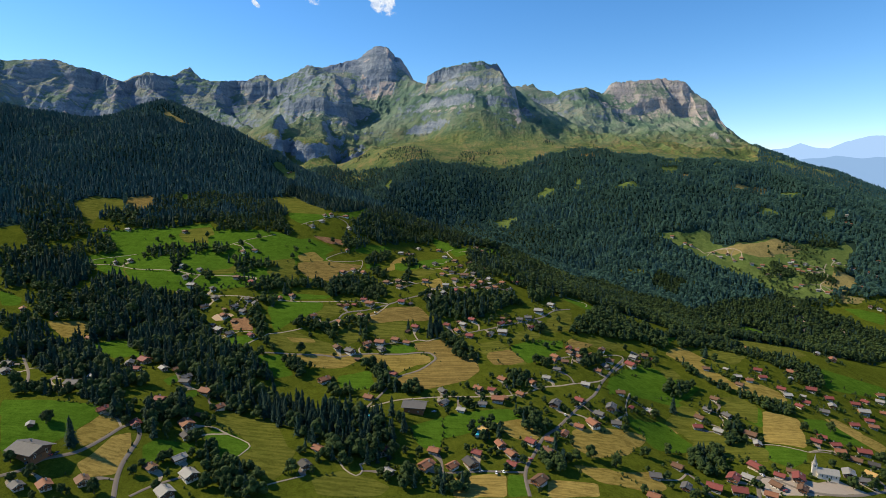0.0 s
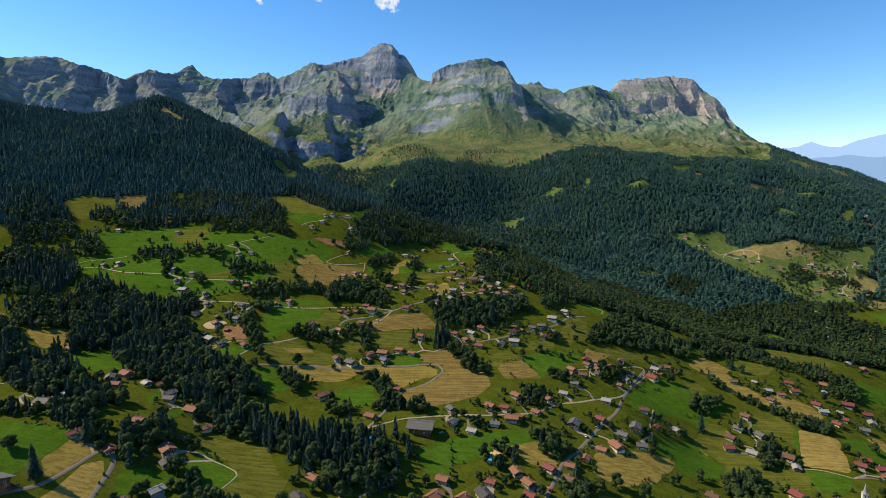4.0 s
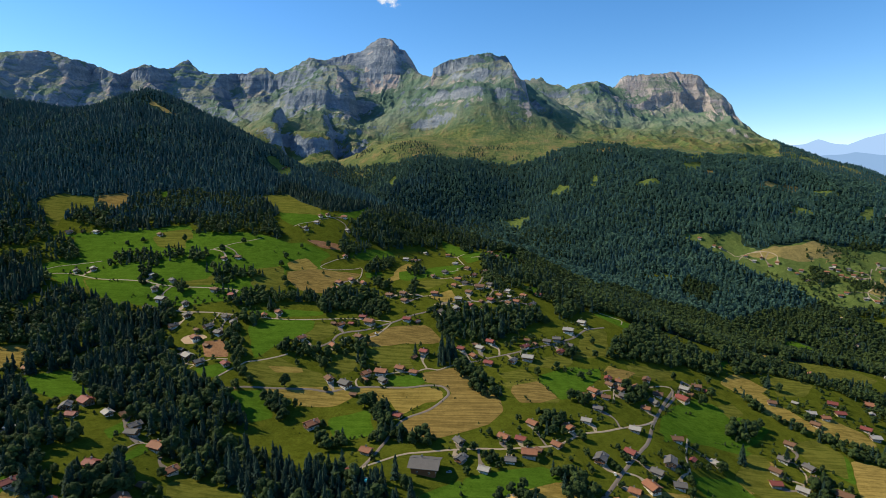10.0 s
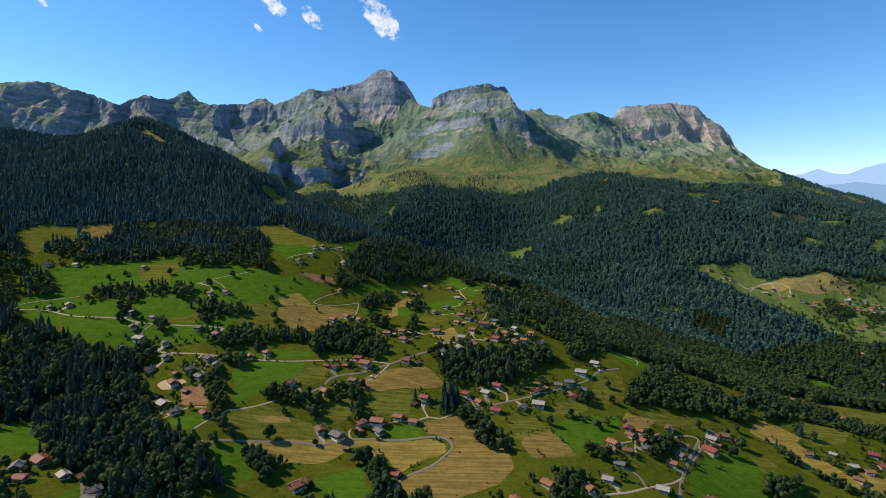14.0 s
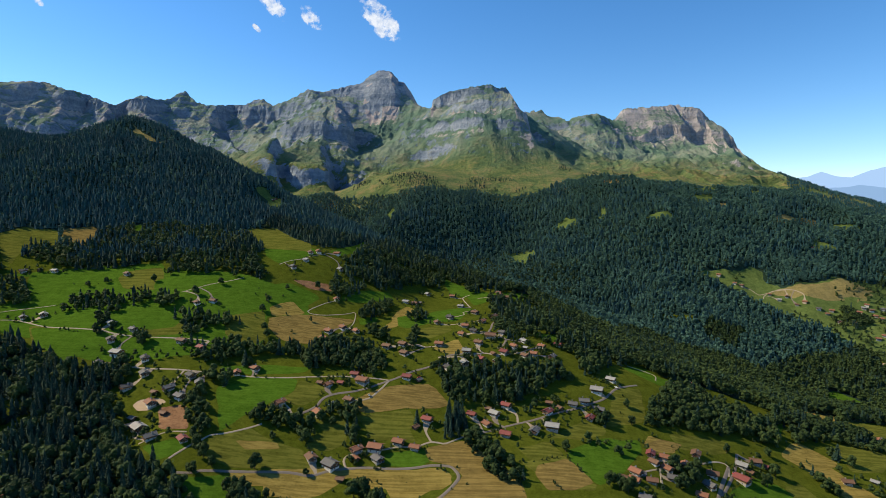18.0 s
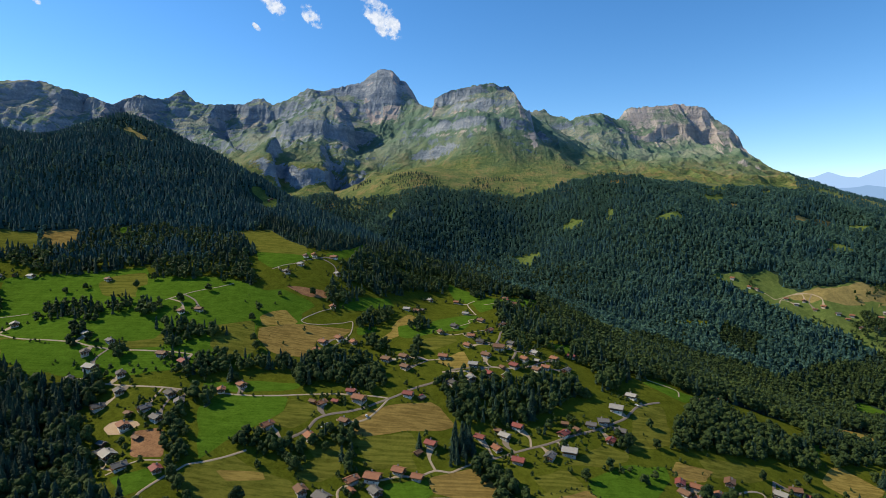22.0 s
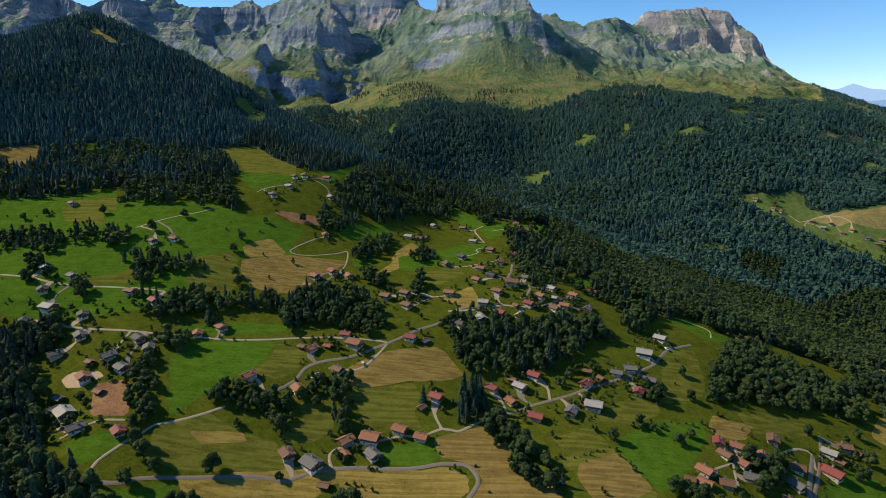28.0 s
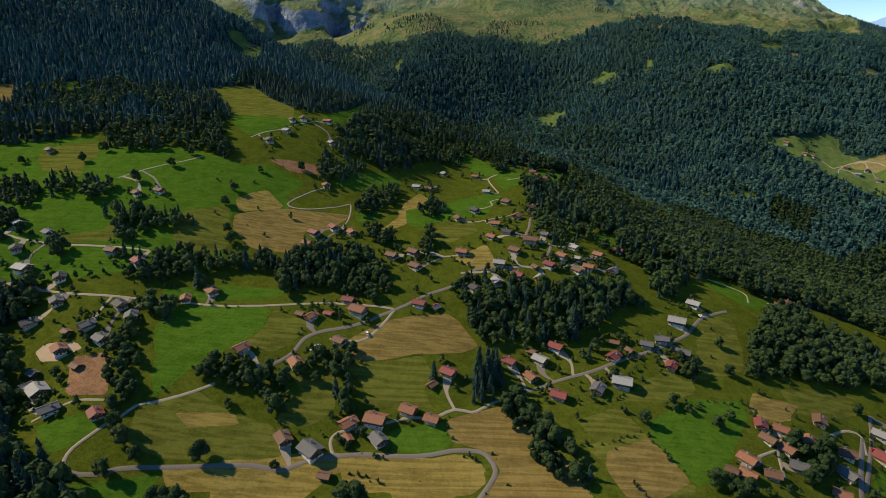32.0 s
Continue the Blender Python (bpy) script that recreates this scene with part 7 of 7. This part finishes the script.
M["tyre"] = plain("tyre_rubber", (0.03, 0.03, 0.03), 0.9)
PAINTS = [("white", plain("white_car_paint", (0.75, 0.75, 0.75), 0.3, 2, 0.03)), ("grey", plain("grey_car_paint", (0.25, 0.26, 0.28), 0.3, 2, 0.05)),
          ("dark", plain("dark_car_paint", (0.04, 0.045, 0.06), 0.3, 2, 0.1)), ("red", plain("red_car_paint", (0.4, 0.03, 0.03), 0.3, 2, 0.05))]
for n, (x, y) in enumerate(CARS):
    word, paint = PAINTS[(n * 7 + n // 3) % 4]
    tagged(car(x, y, 0.3 + 1.4 * (n % 3), paint), word + " hatchback parked beside a house", "car", "parked cars")


def pool(x, y, w, l, yaw):
    root = new("swimming_pool")
    root.matrix_basis = Matrix.Translation((x, y, float(ground(x, y)) + 0.55)) @ Euler((0, 0, yaw)).to_matrix().to_4x4()
    part("terrace", boxes((-w / 2 - 1.4, w / 2 + 1.4, -l / 2 - 1.4, l / 2 + 1.4, -2.5, 0.1)), M["cream"], root)
    part("water", boxes((-w / 2, w / 2, -l / 2, l / 2, -0.2, 0.13)), M["pool"], root, "turquoise pool water")
    return tagged(root, "turquoise swimming pool with a pale terrace in a garden", "pool")


for x, y, w, l, yaw in POOLS:
    pool(x, y, w, l, yaw)

# ---- driveways from the houses to the nearest road ----
ends = np.concatenate([line for line, _ in ROADS])
for n, (hx, hy, _, size) in enumerate(CHALETS):
    d = np.hypot(ends[:, 0] - hx, ends[:, 1] - hy)
    k = int(np.argmin(d))
    if size == 0 or d[k] > 48 or d[k] < 9:
        continue
    a, b = np.array([hx, hy]), ends[k]
    mid = (a + b) / 2 + np.array([-(b - a)[1], (b - a)[0]]) * rng.uniform(-0.22, 0.22)
    line = smooth_line([a, mid, b], 3.0)
    way = np.gradient(line, axis=0)
    side = np.stack([-way[:, 1], way[:, 0]], 1) / (np.linalg.norm(way, axis=1)[:, None] + 1e-9)
    wide = 0.95 + 2.0 * np.exp(-(np.hypot(line[:, 0] - hx, line[:, 1] - hy) / 10.5) ** 4)[:, None]
    v = np.stack([np.c_[line + side * wide * s, on_sheet(*(line + side * wide * s).T) + 0.2] for s in (-1, 0, 1)], 1).reshape(-1, 3)
    f = [(i * 3 + s, i * 3 + 3 + s, i * 3 + 4 + s, i * 3 + 1 + s) for i in range(len(line) - 1) for s in (0, 1)]
    tagged(new("driveway", from_arrays("driveway", v, f, [M["gravel" if n % 3 else "asphalt"]], True)), "short pale driveway between a house and the road", "driveway", kind="structure")

# ---- garden shrubs and orchard trees ----
gx, gy, gs = [], [], []
for hx, hy, _, size in CHALETS:
    for k in range(11):
        a, d = rng.rand() * 6.28, rng.uniform(4, 14) + size
        gx.append(hx + d * math.cos(a))
        gy.append(hy + d * math.sin(a))
        gs.append(1.2 + 6.8 * rng.rand() ** 1.7)
ox, oy = scatter(VILLAGE, 17.0)
keep = fractal(ox, oy, 70, 3, 91) > 0.55
gx, gy = np.r_[gx, ox[keep]], np.r_[gy, oy[keep]]
gs = np.r_[gs, rng.uniform(2.0, 7.5, keep.sum())]
ok = clear_of(gx, gy, 1.5, 5.0) & (np.hypot(gx, gy) > 250)
pts, gs = np.c_[gx, gy, ground(gx, gy)][ok], np.array(gs)[ok]
tall = np.where((gs > 4.6) & (pts[:, 1] < 760) & (np.abs(pts[:, 0]) < 520))[0]
tall = tall[np.argsort(pts[tall, 1])][:230]
for k in tall:
    tagged(plant("broadleaf", pts[k, 0], pts[k, 1], gs[k] * 1.15), "leafy green garden tree near a house", "tree", "garden trees")
rest = np.setdiff1d(np.arange(len(gs)), tall)
pts, gs = pts[rest], gs[rest]
grove("garden_shrubs", pts, gs, SHRUB, M["leaf"], "small green garden shrubs and fruit trees")

# ---- hedges along the parcels, bushes out in the meadows ----
hx, hy = [], []
for o in OPEN:
    if min(p[1] for p in o) > 1050:
        continue
    for (x0, y0), (x1, y1) in zip(o, o[1:] + o[:1]):
        long = math.hypot(x1 - x0, y1 - y0)
        if long < 12 or rng.rand() > 0.2:
            continue
        a, b = sorted(rng.rand(2))
        for s in np.arange(a, b, 3.4 / long):
            hx.append(x0 + (x1 - x0) * s + rng.normal() * 0.8)
            hy.append(y0 + (y1 - y0) * s + rng.normal() * 0.8)
hs = 1.2 + 3.6 * rng.rand(len(hx)) ** 1.5
ox, oy = scatter(VILLAGE, 30.0)
keep = fractal(ox, oy, 120, 3, 93) > 0.6
hx, hy = np.r_[hx, ox[keep]], np.r_[hy, oy[keep]]
hs = np.r_[hs, 1.5 + 6 * rng.rand(keep.sum()) ** 1.8]
ox, oy = scatter([(720, 1150), (1200, 1150), (1200, 1500), (640, 1520)], 12.0)  # the shelf across the ravine
keep = fractal(ox, oy, 90, 3, 95) > 0.2
hx, hy = np.r_[hx, ox[keep]], np.r_[hy, oy[keep]]
hs = np.r_[hs, rng.uniform(4, 11, keep.sum())]
ok = clear_of(hx, hy, 1.5, 4.0, fields=False)
grove("hedges", np.c_[hx, hy, ground(hx, hy)][ok], hs[ok], SHRUB, M["leaf"], "low green hedges and bushes along the meadows")

# ---- conifers and scrub at the foot of the massif ----
ox, oy = scatter([(-500, 2080), (800, 2080), (760, 2480), (100, 2480), (-420, 2400)], 10.0)
keep = fractal(ox, oy, 110, 3, 55) > 0.12 + 0.0014 * (oy - 2080)
grove("dwarf_pines", np.c_[ox, oy, ground(ox, oy)][keep], rng.uniform(5, 11, keep.sum()), FAR_SPRUCE, M["spruce"], "scattered dark pines on the alpine meadow")

# ---- the wooded end of the massif, going down to the east ----
ox, oy = scatter([(1200, 2120), (2050, 2120), (2700, 3000), (2500, 3700), (2050, 3700), (1720, 2950)], 10.5)
keep = fractal(ox, oy, 240, 3, 57) > -0.75
ox, oy = ox[keep], oy[keep]
grove("fir_forest", np.c_[ox, oy, height(ox, oy)], rng.uniform(9, 17, len(ox)), FAR_SPRUCE, M["hazed_fir"], "firs on the lower mountainside, blue haze in their colour")

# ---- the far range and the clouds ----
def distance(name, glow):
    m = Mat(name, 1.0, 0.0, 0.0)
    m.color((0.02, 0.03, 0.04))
    # an even blue emission stands in for the haze before the range
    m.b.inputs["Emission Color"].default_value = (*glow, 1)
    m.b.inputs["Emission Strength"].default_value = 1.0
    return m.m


def far_range(dist, crest, seed, mat):
    """A range beyond the land, its haze put in as a glow: crest as (bearing in degrees, height)."""
    c = np.array(crest, float)
    a = np.linspace(c[0, 0], c[-1, 0], 260)
    h = np.interp(a, c[:, 0], c[:, 1]) + 9 * fractal(a * 40, a * 0, 60, 4, seed)
    x, y = dist * np.sin(np.radians(a)), dist * np.cos(np.radians(a))
    n = len(a)
    v = np.r_[np.c_[x, y, h], np.c_[x * 0.99, y * 0.99, h * 0 - 400]]
    i = np.arange(n - 1)
    f = np.r_[np.c_[i, i + n, i + 1], np.c_[i + 1, i + n, i + n + 1]]
    tagged(new("backdrop", triangles("backdrop", v, f, mat, True)), "mountains on the horizon with a blue glow for haze", "mountain", kind="structure")


far_range(4960, [(30, 505), (32.5, 525), (33.3, 553), (34.3, 530), (35.4, 513), (36.6, 560), (38, 590), (39.6, 578), (43, 600), (50, 560), (75, 480)], 4, distance("haze_glow", (0.3, 0.44, 0.65)))
far_range(4940, [(30, 425), (34, 440), (36, 455), (38, 440), (40, 425), (48, 450), (75, 430)], 8, distance("foothill_haze_glow", (0.2, 0.32, 0.5)))


def cloud(x, y, z, size):
    """A torn scrap of cloud: two bulging banks of vapour, one before the other."""
    root = tagged(new("cloud"), "small torn white cloud in the blue sky", "cloud", kind="structure")
    root.location, root.scale = (x, y, z), (size, size, size)
    n = 25
    u, w = np.meshgrid(np.linspace(-0.75, 0.75, n), np.linspace(-0.75, 0.75, n))
    i = (np.arange(n - 1)[:, None] * n + np.arange(n - 1)).ravel()
    f = np.concatenate([np.stack([i, i + 1, i + n + 1], 1), np.stack([i, i + n + 1, i + n], 1)])
    for k, (word, mat) in enumerate(VAPOUR):
        depth = 0.16 * k + 0.3 * (u * u + w * w) + 0.08 * fractal(u * 4 + x, w * 4, 1.0, 3, k + 5)
        new(word, triangles(word, np.stack([u, depth, w], -1).reshape(-1, 3), f, mat, True)).parent = root


for x, y, z, size in CLOUDS:
    cloud(x, y, z, size)
